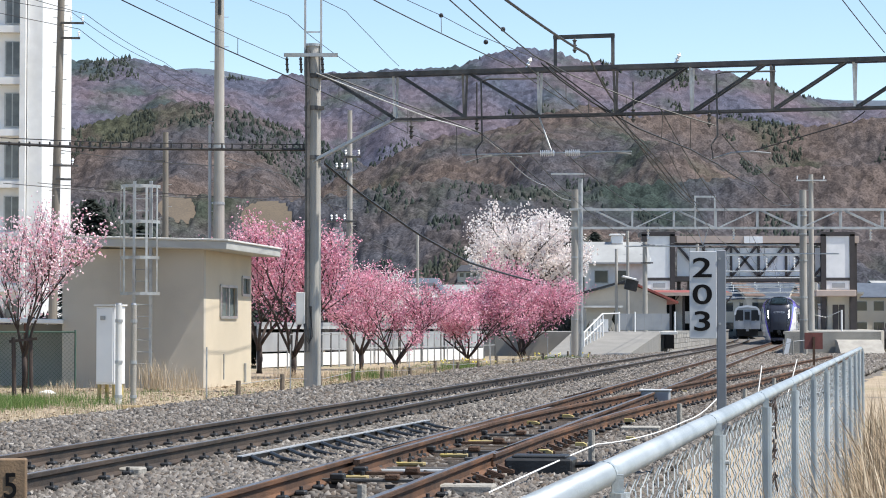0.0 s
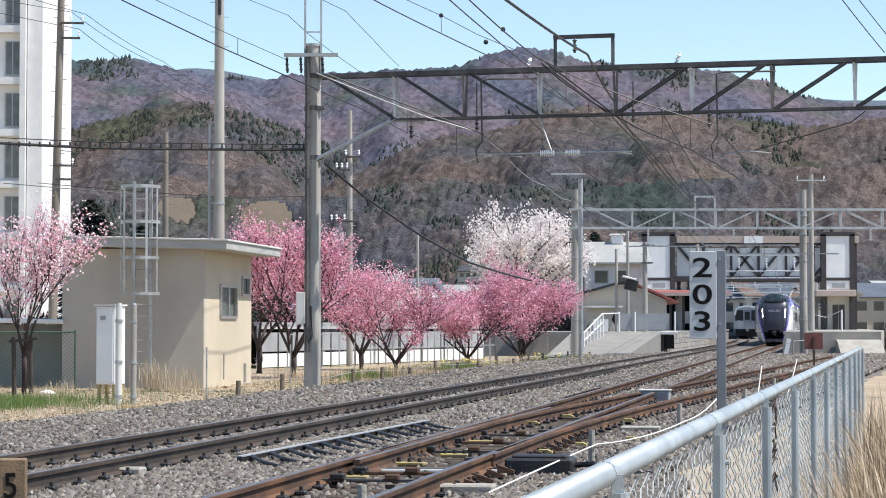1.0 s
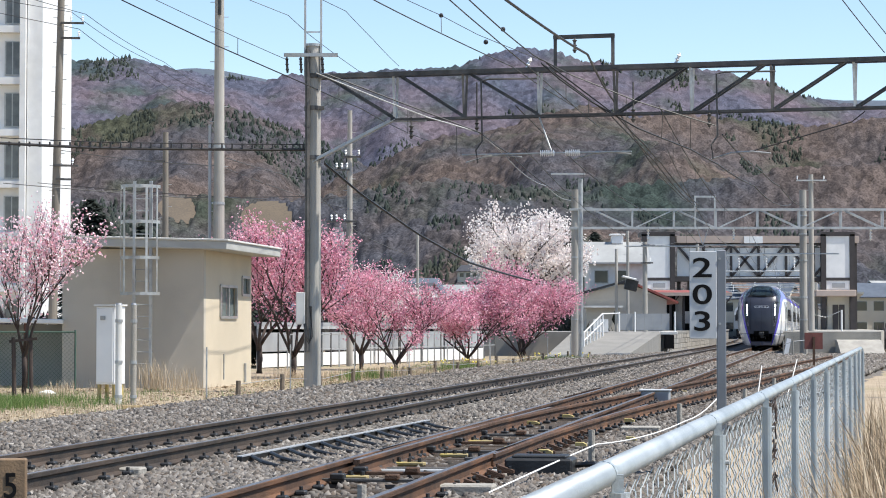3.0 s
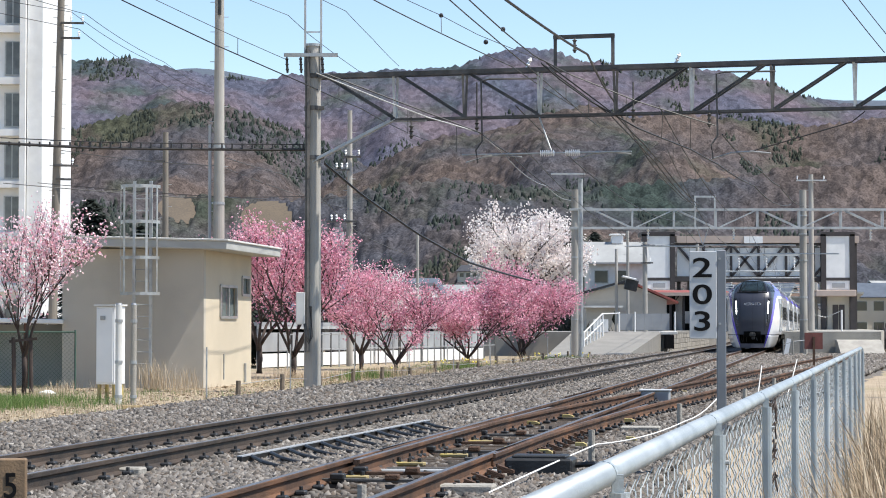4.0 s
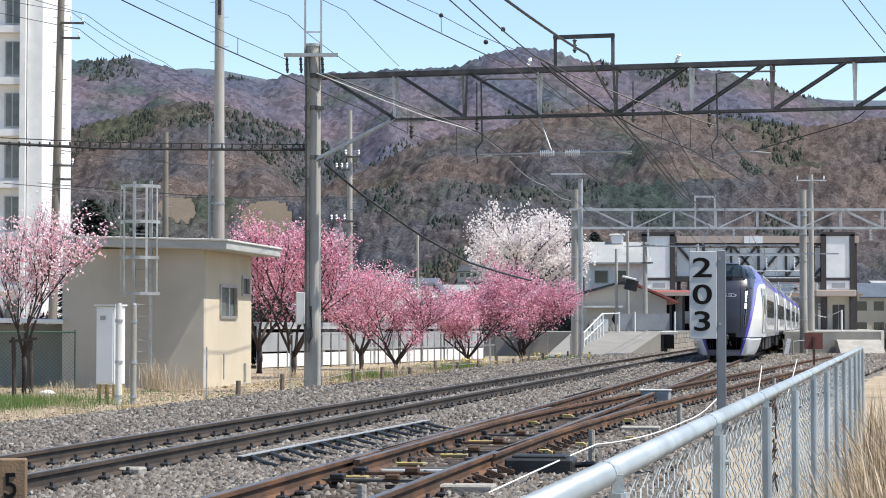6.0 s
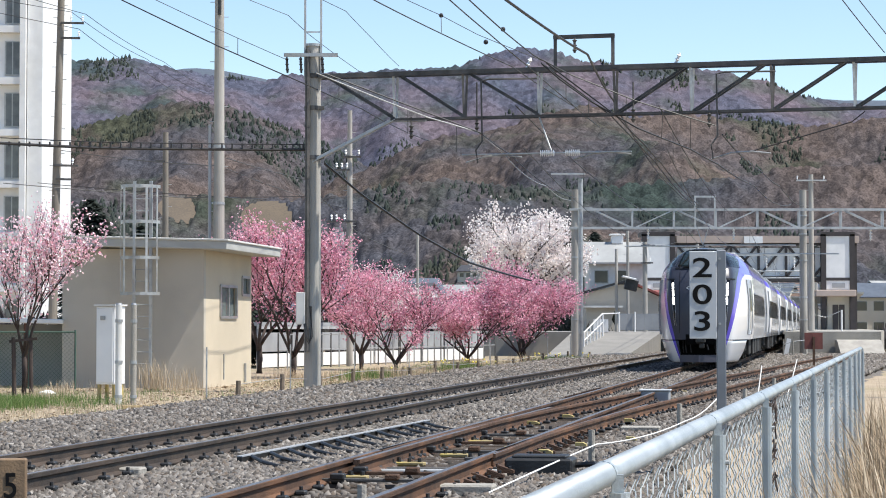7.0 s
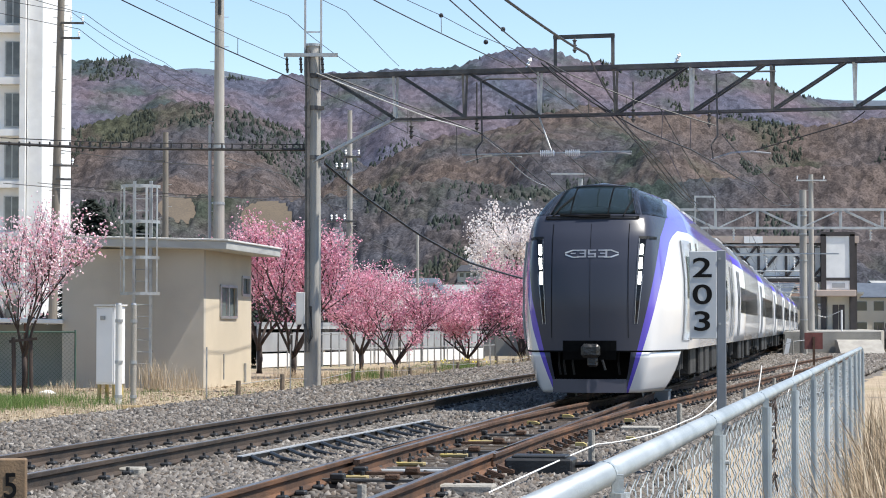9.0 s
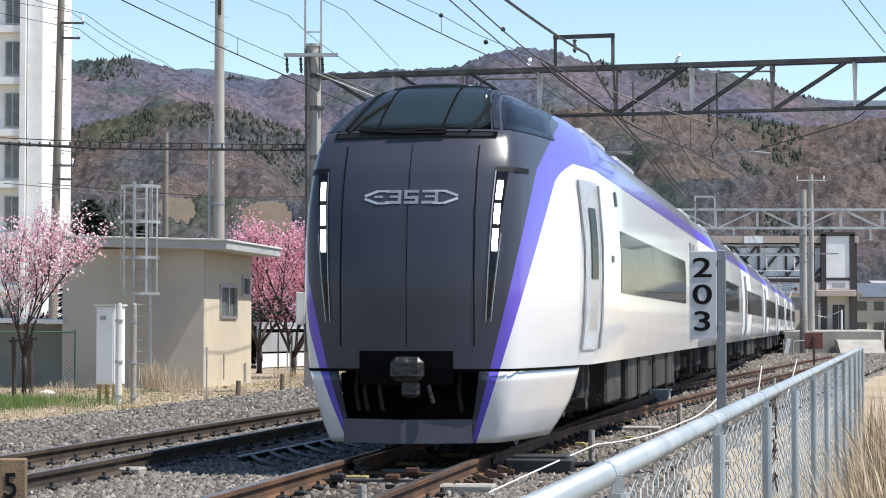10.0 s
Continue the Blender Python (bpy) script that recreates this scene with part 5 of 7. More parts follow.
    for k in range(34):
        x = -11 + k * 0.235
        box(bm, (x, 51.0, 5.42 - 0.002 * k), (0.035, 0.06, 0.12))
    tagged(part("cable_hangers", bm, CABLE), "small black hangers along the bundled cable", "cable hangers", kind="stuff")
    run_wire("telephone_cable", [(-11.5, 51, 5.62), (-8.0, 51, 5.46), (-3.2, 51.0, 5.4)], 0.012, CABLE, "carrier wire of the bundled cable")
    run_wire("telephone_cable", [(-14, 70, 5.75), (-8.5, 72, 5.4), (-4.3, 72, 5.45)], 0.014, CABLE, "thin dark cable behind the hut")
    run_wire("telephone_cable", [(-14, 76, 6.15), (-7.0, 70, 5.3), (-3.6, 85, 6.2)], 0.012, CABLE, "cable between the poles")
    run_wire("telephone_cable", [(-13.9, 80, 7.6), (-6.7, 66, 6.0), (-3.5, 85, 5.7)], 0.012, WIRE, "cable between the poles")


make_wires()


# ---- white apartment block ----
def make_block():
    t = thing("apartment_block", "white multi-storey building with framed window bays", "building", at=(-29.15, 160, -0.4))
    W, H = 14.0, 31.0
    bm = bmesh.new()
    box(bm, (-W / 2, 6.3, H / 2), (W, 12, H))
    wall = part("wall", bm, WHITE, t)
    bm = bmesh.new()
    box(bm, (-0.55, 0.06, H / 2), (1.1, 0.5, H))
    part("corner_pier", bm, WHITE, t)
    st = 3.77
    for bay in range(3):
        x1 = -1.25 - bay * 3.3
        bm = bmesh.new()
        box(bm, (x1 - 0.12, -0.15, H / 2), (0.42, 0.9, H))
        part("fin", bm, WHITE, t)
        for k in range(8):
            z = 0.97 + k * st
            bm = bmesh.new()
            box(bm, (x1 - 1.7, -0.1, z - 0.35), (2.7, 0.75, 0.5))
            part("sill_band", bm, WHITE, t)
            bm = bmesh.new()
            box(bm, (x1 - 1.0, 0.22, z + 1.35), (1.15, 0.06, 2.5))
            fr = part("window", bm, ALU, t)
            bm = bmesh.new()
            box(bm, (x1 - 0.72, 0.18, z + 1.35), (0.46, 0.02, 2.36))
            box(bm, (x1 - 1.25, 0.17, z + 1.35), (0.42, 0.02, 2.36))
            part("pane", bm, surf("curtained_pane", (0.17, 0.18, 0.18), (0.10, 0.108, 0.11), 1.2, 0.15) if (bay, k) == (0, 0) else bpy.data.materials["curtained_pane"], fr)


make_block()


# ---- garden, shed and carport ----
def make_shed():
    """Low bicycle shed behind the trees."""
    for a in (Vector((-7.6, 80.5, 0)),):
        b = Vector((1.0, 104.0, 0))
        t = thing("bicycle_shed", "low grey-roofed bicycle shed with white panels", "shed")
        bm = bmesh.new()
        bar(bm, a + Vector((0, 0, 1.28)), b + Vector((0, 0, 1.28)), 2.2, 0.14)
        part("roof", bm, GREY_PANEL, t, "flat grey sheet roof")
        bm = bmesh.new()
        bar(bm, a + Vector((0.9, -0.6, 1.18)), b + Vector((0.9, -0.6, 1.18)), 0.08, 0.16)
        part("gutter", bm, STEEL_LIGHT, t)
        n = 9
        for k in range(n + 1):
            p = a.lerp(b, k / n) + Vector((0.9, -0.5, 0))
            bm = bmesh.new()
            bar(bm, p + Vector((0, 0, -0.36)), p + Vector((0, 0, 1.2)), 0.12, 0.12, (0, 1, 0))
            part("post", bm, STEEL_DARK if k % 2 else GREY_PANEL, t)
            if k < n:
                q = a.lerp(b, (k + 1) / n) + Vector((0.9, -0.5, 0))
                for z, h, m, nm in ((-0.05, 0.5, WHITE, "panel"), (0.62, 0.7, GREY_PANEL, "mesh_panel")):
                    bm = bmesh.new()
                    bar(bm, p.lerp(q, 0.04) + Vector((0.05, 0, z)), p.lerp(q, 0.96) + Vector((0.05, 0, z)), 0.04, h)
                    part(nm, bm, m, t)


make_shed()


def make_pickets():
    """Thin fence posts and rails before the bicycle shed."""
    t = thing("wire_fence", "thin galvanised posts with two rails before the shed", "fence")
    a, b = Vector((-5.9, 79.0, 0)), Vector((2.4, 101.5, 0))
    for k in range(31):
        p = a.lerp(b, k / 30)
        bm = bmesh.new()
        rod(bm, (p.x, p.y, -0.4), (p.x, p.y, 0.95), 0.03, n=6)
        part("post", bm, GALV if k % 3 else STEEL_DARK, t)
    for z in (0.35, 0.9):
        bm = bmesh.new()
        rod(bm, a + Vector((0, 0, z)), b + Vector((0, 0, z)), 0.018, n=6)
        part("rail", bm, GALV, t)


make_pickets()


def make_carport():
    t = thing("carport", "low carport with a white roof edge", "carport", at=(-12.0, 56.0, -0.36))
    bm = bmesh.new()
    box(bm, (0, 0, 1.72), (5.1, 2.4, 0.12), Matrix.Rotation(radians(1.2), 3, "Y"), 0.02)
    part("roof", bm, WHITE, t)
    for x in (-2.2, 1.6):
        bm = bmesh.new()
        box(bm, (x, -1.0, 0.85), (0.1, 0.1, 1.7))
        part("post", bm, surf("brown_steel", (0.13, 0.055, 0.035), (0.09, 0.04, 0.03), 5, 0.7) if x < 0 else bpy.data.materials["brown_steel"], t)
    bm = bmesh.new()
    box(bm, (-1.9, 0.9, 0.7), (1.3, 0.08, 1.0))
    part("board", bm, WHITE, t)
    bm = bmesh.new()
    box(bm, (0, 1.1, 0.8), (5.0, 0.08, 1.6))
    part("back_wall", bm, GREY_PANEL, t)


make_carport()


def mesh_fence(label, a, b, z0, z1, mat, cell=0.09, posts=6, name="mesh_fence"):
    a, b = Vector(a), Vector(b)
    t = thing(name, label, "fence")
    L = (b - a).length
    for k in range(posts + 1):
        p = a.lerp(b, k / posts)
        bm = bmesh.new()
        rod(bm, (p.x, p.y, z0 - 0.1), (p.x, p.y, z1 + 0.05), 0.025, n=8)
        part("post", bm, mat, t)
    bm = bmesh.new()
    rod(bm, (a.x, a.y, z1), (b.x, b.y, z1), 0.02, n=6)
    part("top_rail", bm, mat, t)
    bm = bmesh.new()
    n = int(L / cell)
    h = z1 - z0
    for k in range(-int(h / cell), n):
        for s in (0, 1):
            q0, q1 = k * cell, k * cell + h
            u0, u1 = max(0, q0), min(L, q1)
            if u1 <= u0:
                continue
            zz = lambda u: z0 + (u - q0 if s else h - (u - q0))
            bar(bm, a + (b - a) * (u0 / L) + Vector((0, 0, zz(u0))), a + (b - a) * (u1 / L) + Vector((0, 0, zz(u1))), 0.006, 0.006)
    tagged(part("mesh", bm, mat, t), "wire mesh", kind="stuff")


GREEN_WIRE = surf("green_wire", (0.05, 0.10, 0.075), (0.035, 0.075, 0.055), 6, 0.6)
mesh_fence("dark green wire mesh fence before the carport", (-13.2, 52.5, 0), (-8.9, 53.4, 0), -0.34, 1.05, GREEN_WIRE, 0.1, 4)


def make_garden_fence():
    """Short timber stakes joined by a thin wire."""
    t = thing("stake_fence", "short weathered timber stakes joined by thin wire", "fence")
    wood = surf("stake_wood", (0.20, 0.16, 0.12), (0.13, 0.105, 0.08), 8, 0.95, bump=0.4)
    tops = []
    for k in range(17):
        y = 45 + k * 3.6
        x = 0.176 * y - 7.0 - 5.1 + 0.02 * max(0, y - 60)
        h = 0.42 + 0.07 * math.sin(k * 2.3)
        bm = bmesh.new()
        rod(bm, (x, y, -0.4), (x + 0.01, y, -0.34 + h), 0.055, 0.05, 8)
        part("stake", bm, wood, t)
        tops.append((x, y, -0.42 + h))
        if k % 2 == 0:
            bm = bmesh.new()
            rod(bm, (x - 0.8, y + 1.5, -0.4), (x - 0.8, y + 1.5, 0.75), 0.02, n=6)
            part("rod", bm, GALV, t)
    bm = bmesh.new()
    tube(bm, tops, 0.006, 4)
    part("wire", bm, GALV, t)


make_garden_fence()


# ---- blossom trees ----
PINK = island("pink_blossom", [(0.52, 0.17, 0.26), (0.76, 0.36, 0.46), (0.88, 0.56, 0.64), (0.62, 0.24, 0.33), (0.93, 0.74, 0.79)], 0.8, 0.35)
PALE = island("pale_blossom", [(0.76, 0.40, 0.48), (0.88, 0.66, 0.71), (0.93, 0.82, 0.84), (0.66, 0.28, 0.37)], 0.8, 0.35)
IVORY = island("white_blossom", [(0.82, 0.74, 0.72), (0.88, 0.82, 0.80), (0.90, 0.87, 0.85), (0.74, 0.62, 0.60)], 0.8, 0.35)


def grow(rnd, bm, a, d, length, r, depth, tips, spread):
    pts, rs = [a.copy()], [r]
    p = a.copy()
    for k in range(4):
        d = (d + Vector((rnd.uniform(-1, 1), rnd.uniform(-1, 1), rnd.uniform(-0.3, 0.7))) * 0.14).normalized()
        p = p + d * (length / 4)
        pts.append(p.copy()), rs.append(r * (1 - 0.11 * (k + 1)))
        if depth <= 1 or (depth == 2 and k > 0) or (depth == 3 and k > 1):
            tips.append((p.copy(), d.copy()))
    tube(bm, pts, rs, 6 if depth > 1 else 4)
    if depth == 0:
        return
    n = rnd.choice((3, 4)) if depth > 1 else 4
    for k in range(n):
        s = pts[rnd.choice((2, 3, 4))] if k else pts[4]
        ang = rnd.random() * 6.28
        nd = (d + (Vector((math.cos(ang), math.sin(ang), 0.25)) * spread)).normalized()
        grow(rnd, bm, s, nd, length * rnd.uniform(0.62, 0.85), r * 0.55, depth - 1, tips, spread)


def blossom_tree(name, label, x, y, z, seed, trunk, length, r, mat, size, per, spread=0.75, stems=4, squash=1.0, group="blossom trees"):
    rnd = random.Random(seed)
    t = thing(name, label, "tree", group, at=(x, y, z))
    bm = bmesh.new()
    tips = []
    tube(bm, [(0, 0, -0.1), (0.02, 0, trunk * 0.5), (0.0, 0.02, trunk)], [r * 1.3, r, r * 0.92], 10)
    part("trunk", bm, BARK, t, smooth=True)
    for k in range(stems):
        bm = bmesh.new()
        ang = k * math.tau / stems + rnd.uniform(-0.4, 0.4)
        d = Vector((math.cos(ang) * spread, math.sin(ang) * spread, 1.0 * squash)).normalized()
        grow(rnd, bm, Vector((0, 0, trunk * rnd.uniform(0.75, 0.98))), d, length * rnd.uniform(0.85, 1.15), r * 0.6, 3, tips, spread)
        part("limb", bm, BARK, t, smooth=True)
    v, f = [], []
    for p, d in tips:
        for k in range(per):
            c = p + Vector((rnd.gauss(0, 1), rnd.gauss(0, 1), rnd.gauss(0, 1))) * size * 1.9
            s = size * rnd.uniform(0.45, 1.0)
            n = Vector((rnd.uniform(-1, 1), rnd.uniform(-1, 1), rnd.uniform(-1, 1))).normalized()
            u = n.orthogonal().normalized()
            w = n.cross(u)
            b = len(v)
            m = 5
            v.extend(tuple(c + (u * math.cos(q) + w * math.sin(q)) * s * rnd.uniform(0.5, 1.0) + n * rnd.uniform(-.3, .3) * s) for q in (i * math.tau / m for i in range(m)))
            v.append(tuple(c + n * s * 0.4))
            f.extend((b + i, b + (i + 1) % m, b + m) for i in range(m))
    me = bpy.data.meshes.new("blossom")
    me.from_pydata(v, [], f)
    me.materials.append(mat)
    ob = new("blossom", me)
    ob.parent = t
    tagged(ob, "dense clusters of small open blossom", kind="stuff")
    return t


blossom_tree("cherry_tree", "pink blossoming cherry tree beside the gantry post", -4.45, 65.5, -0.36, 3, 0.7, 1.6, 0.085, PINK, 0.055, 8, 0.62, 6)
blossom_tree("cherry_tree", "pink blossoming cherry tree behind the hut", -6.0, 72.0, -0.36, 8, 0.9, 1.6, 0.1, PINK, 0.058, 6, 0.6, 5)
blossom_tree("cherry_tree", "small sparse pink cherry tree with dark forked trunk", -1.4, 65.0, -0.36, 5, 0.5, 1.0, 0.06, PINK, 0.045, 5, 0.95, 6)
blossom_tree("cherry_tree", "broad pink blossoming cherry tree by the stake fence", 0.9, 80.0, -0.36, 12, 0.45, 1.35, 0.075, PINK, 0.058, 7, 1.1, 7)
blossom_tree("cherry_tree", "deep pink cherry tree near the station ramp", 3.1, 88.0, -0.36, 17, 0.5, 1.3, 0.075, PINK, 0.06, 7, 1.0, 7)
blossom_tree("cherry_tree", "pink cherry tree behind the small tree", -2.9, 78.0, -0.36, 23, 0.6, 1.2, 0.09, PINK, 0.058, 6, 0.8, 5)
blossom_tree("cherry_tree", "pale pink blossoming tree before the carport", -9.12, 48.0, -0.36, 31, 1.1, 1.3, 0.06, PALE, 0.052, 4, 0.42, 4, 1.25)
blossom_tree("white_cherry_tree", "large white blossoming cherry tree behind the pink ones", 4.15, 116.0, -0.4, 41, 2.2, 2.5, 0.2, IVORY, 0.10, 12, 0.72, 6)
blossom_tree("white_cherry_tree", "white blossoming shrub between the pink trees", -2.5, 92.0, -0.4, 44, 0.8, 1.2, 0.08, IVORY, 0.07, 5, 0.6, 4)


def make_tree_stakes():
    t = thing("tree_stakes", "dark timber stakes propping the young cherry tree", "stakes")
    for x, y in ((-9.28, 47.8), (-8.92, 47.85)):
        bm = bmesh.new()
        rod(bm, (x, y, -0.4), (x - 0.03, y, 0.95), 0.05, 0.045, 8)
        part("stake", bm, BARK, t)
    bm = bmesh.new()
    bar(bm, (-9.4, 47.8, 0.86), (-8.8, 47.84, 0.92), 0.05, 0.06)
    part("crossbar", bm, BARK, t)
    bm = bmesh.new()
    bmesh.ops.create_icosphere(bm, subdivisions=2, radius=1.0)
    for v in bm.verts:
        k = 1 + 0.35 * noise.noise(v.co * 2.3)
        v.co = Vector((v.co.x * 0.2 * k, v.co.y * 0.14 * k, max(-0.02, v.co.z * 0.09 * k)))
    ob = part("plastic_bag", bm, WHITE)
    ob.matrix_basis = Matrix.Translation((-8.9, 49.6, -0.33))
    tagged(ob, "crumpled white plastic bag lying on the verge", "bag")


make_tree_stakes()


# ---- flowers, grass and weeds ----
def tufts(name, label, spots, mats, rnd):
    """Blades in clumps; spots: x, y, z, spread, blades, height, lean."""
    v, f = [], []
    for x, y, z, sp, n, h, lean in spots:
        for k in range(n):
            px, py = x + rnd.gauss(0, sp), y + rnd.gauss(0, sp)
            hh, a = h * rnd.uniform(0.5, 1.15), rnd.random() * 6.28
            w = 0.003 + 0.005 * h * rnd.random()
            tx, ty = math.cos(a) * lean * hh * rnd.random(), math.sin(a) * lean * hh * rnd.random()
            cx, cy = -math.sin(a) * w, math.cos(a) * w
            b = len(v)
            v += [(px - cx, py - cy, z), (px + cx, py + cy, z), (px + tx * 0.4 + cx * 0.8, py + ty * 0.4 + cy * 0.8, z + hh * 0.6), (px + tx * 0.4 - cx * 0.8, py + ty * 0.4 - cy * 0.8, z + hh * 0.6), (px + tx, py + ty, z + hh)]
            f += [(b, b + 1, b + 2, b + 3), (b + 3, b + 2, b + 4)]
    tagged(raw(name, v, f, mats), label, "grass", kind="stuff")


def make_verge():
    rnd = random.Random(7)
    straw = island("straw", [(0.44, 0.34, 0.225), (0.58, 0.47, 0.33), (0.32, 0.24, 0.155), (0.66, 0.57, 0.43)], 0.9, 0.2)
    green = island("green_blades", [(0.06, 0.12, 0.025), (0.10, 0.18, 0.04), (0.14, 0.22, 0.06), (0.22, 0.25, 0.09)], 0.8, 0.3)
    dry, fresh = [], []
    for k in range(1900):
        y = 33 + 62 * rnd.random() ** 1.3
        lim = 0.176 * y - 7.0 - 4.5
        x = lim - rnd.random() * (9 if y < 56 else 5)
        if -9.7 < x < -5.0 and 53.6 < y < 60:
            continue
        s = noise.noise((x * 0.5, y * 0.35, 2))
        if s > 0.05 and rnd.random() < 0.7:
            fresh.append((x, y, -0.35, 0.1, 12, rnd.uniform(0.06, 0.16), 0.6))
        else:
            dry.append((x, y, -0.35, 0.12, 12, rnd.uniform(0.06, 0.2), 0.9))
    for x, y, h in ((-6.7, 52.6, 0.7), (-7.0, 52.9, 0.8), (-6.2, 53.2, 0.6), (-5.7, 49, 0.3), (-7.8, 51, 0.35), (-8.6, 50.2, 0.35), (-8.0, 44, 0.35)):
        dry.append((x, y, -0.35, 0.22, 120, h, 0.6))
    for k in range(420):
        fresh.append((-8.5 + rnd.gauss(0, 0.8), 42.5 + rnd.gauss(0, 1.9), -0.35, 0.14, 18, 0.2, 0.6))
    for x, y, h in ((-1.4, 64.3, 0.5), (-0.9, 65.5, 0.4), (0.9, 79.0, 0.5), (3.1, 87.0, 0.55), (-4.4, 64.6, 0.4), (-3.6, 62, 0.35)):
        dry.append((x, y, -0.35, 0.4, 220, h, 0.8))
    # dead leaves and small stones on the bare earth
    v, f = [], []
    for k in range(9000):
        y = 33 + 40 * rnd.random() ** 1.4
        x = 0.176 * y - 11.4 - rnd.random() ** 1.3 * (8 if y < 54 else 4)
        s, z = rnd.uniform(0.015, 0.055), -0.345 + rnd.random() * 0.03
        b = len(v)
        for a in (0, 1.6, 3.1, 4.7):
            v.append((x + s * math.cos(a + k), y + s * math.sin(a + k), z + rnd.uniform(0, 0.03)))
        f.append((b, b + 1, b + 2, b + 3))
    litter = island("litter", [(0.16, 0.11, 0.07), (0.30, 0.23, 0.15), (0.42, 0.36, 0.27), (0.11, 0.08, 0.055), (0.24, 0.17, 0.10)], 0.95)
    tagged(raw("leaf_litter", v, f, litter), "brown dead leaves and pebbles on the bare verge", "litter", kind="stuff")
    tufts("dry_grass", "pale dry grass along the track verge", dry, straw, rnd)
    tufts("fresh_grass", "patches of fresh green grass by the hut", fresh, green, rnd)
    # tall dry weeds by the wire fence
    weeds = []
    for k in range(3600):
        y = 4.2 + 18 * rnd.random() ** 1.4
        x = 0.209 * y - 0.477 + 0.14 + abs(rnd.gauss(0, 0.3)) + 0.16 * max(0, y - 3) * rnd.random() ** 1.5
        weeds.append((x, y, -0.36, 0.05, 9, rnd.uniform(0.3, 1.08), rnd.uniform(0.35, 0.95)))
    stalk = island("dead_stalk", [(0.30, 0.215, 0.13), (0.44, 0.34, 0.23), (0.20, 0.14, 0.085), (0.54, 0.45, 0.33), (0.26, 0.18, 0.10)], 0.9, 0.15)
    tufts("dry_weeds", "tall straw-coloured dry weeds beside the wire fence", weeds, stalk, rnd)
    # daffodils
    bloom = island("daffodil_yellow", [(0.80, 0.62, 0.05), (0.88, 0.76, 0.14), (0.85, 0.80, 0.45)], 0.6, 0.3)
    for x0, y0, n, w in ((-1.95, 64.0, 40, 0.4), (0.75, 76.0, 70, 0.55), (5.0, 93.0, 90, 0.6), (3.7, 90.0, 36, 0.4), (-2.6, 62.0, 16, 0.3)):
        t = thing("daffodils", "clump of yellow daffodils with green leaves", "flowers", "daffodil clumps")
        sp, v, f = [], [], []
        for k in range(n):
            x, y = x0 + rnd.gauss(0, w), y0 + rnd.gauss(0, w * 1.5)
            sp.append((x, y, -0.35, 0.05, 14, 0.36, 0.35))
            if n > 20 and rnd.random() < 0.2:
                c = Vector((x, y, -0.02 + rnd.uniform(-0.04, 0.1)))
                b = len(v)
                nn = Vector((rnd.uniform(-1, 1), -1, rnd.uniform(0, 0.8))).normalized()
                u = nn.orthogonal().normalized()
                q = nn.cross(u)
                for i in range(6):
                    a = i * math.tau / 6
                    v.append(tuple(c + (u * math.cos(a) + q * math.sin(a)) * 0.035))
                v.append(tuple(c + nn * 0.03))
                f += [(b + i, b + (i + 1) % 6, b + 6) for i in range(6)]
        tufts("leaf_blade", "narrow green leaves", sp, green, rnd)
        ob = [o for o in bpy.data.objects if o.name.startswith("leaf_blade") and o.parent is None][0]
        ob.parent = t
        del ob["category"]
        if f:
            ob = raw("flower_head", v, f, bloom)
            ob.parent = t
            tagged(ob, "yellow trumpet flowers", kind="stuff")


make_verge()


# ---- station ----
STONE = surf("platform_stone", (0.34, 0.32, 0.285), (0.26, 0.245, 0.22), 2.0, 0.95, bump=0.5, bump_scale=25, spread=0.18)
PAVING = surf("platform_paving", (0.25, 0.24, 0.22), (0.20, 0.192, 0.176), 0.8, 0.9, bump=0.3, bump_scale=30, c3=(0.22, 0.21, 0.19), scale3=0.25)
BROWN_FRAME = surf("brown_cladding", (0.05, 0.042, 0.042), (0.038, 0.032, 0.032), 2, 0.6)
FASCIA = surf("beige_fascia", (0.46, 0.37, 0.32), (0.40, 0.325, 0.28), 0.8, 0.8)
BEIGE = surf("beige_wall", (0.52, 0.48, 0.40), (0.45, 0.415, 0.345), 0.7, 0.9, bump=0.15, fine=20)
TILE_RED = surf("red_roof", (0.30, 0.075, 0.055), (0.21, 0.055, 0.045), 2, 0.7, bump=0.3, bump_scale=12)
GREY_ROOF = surf("grey_metal_roof", (0.34, 0.345, 0.34), (0.27, 0.275, 0.27), 0.8, 0.6, bump=0.2, bump_scale=4)


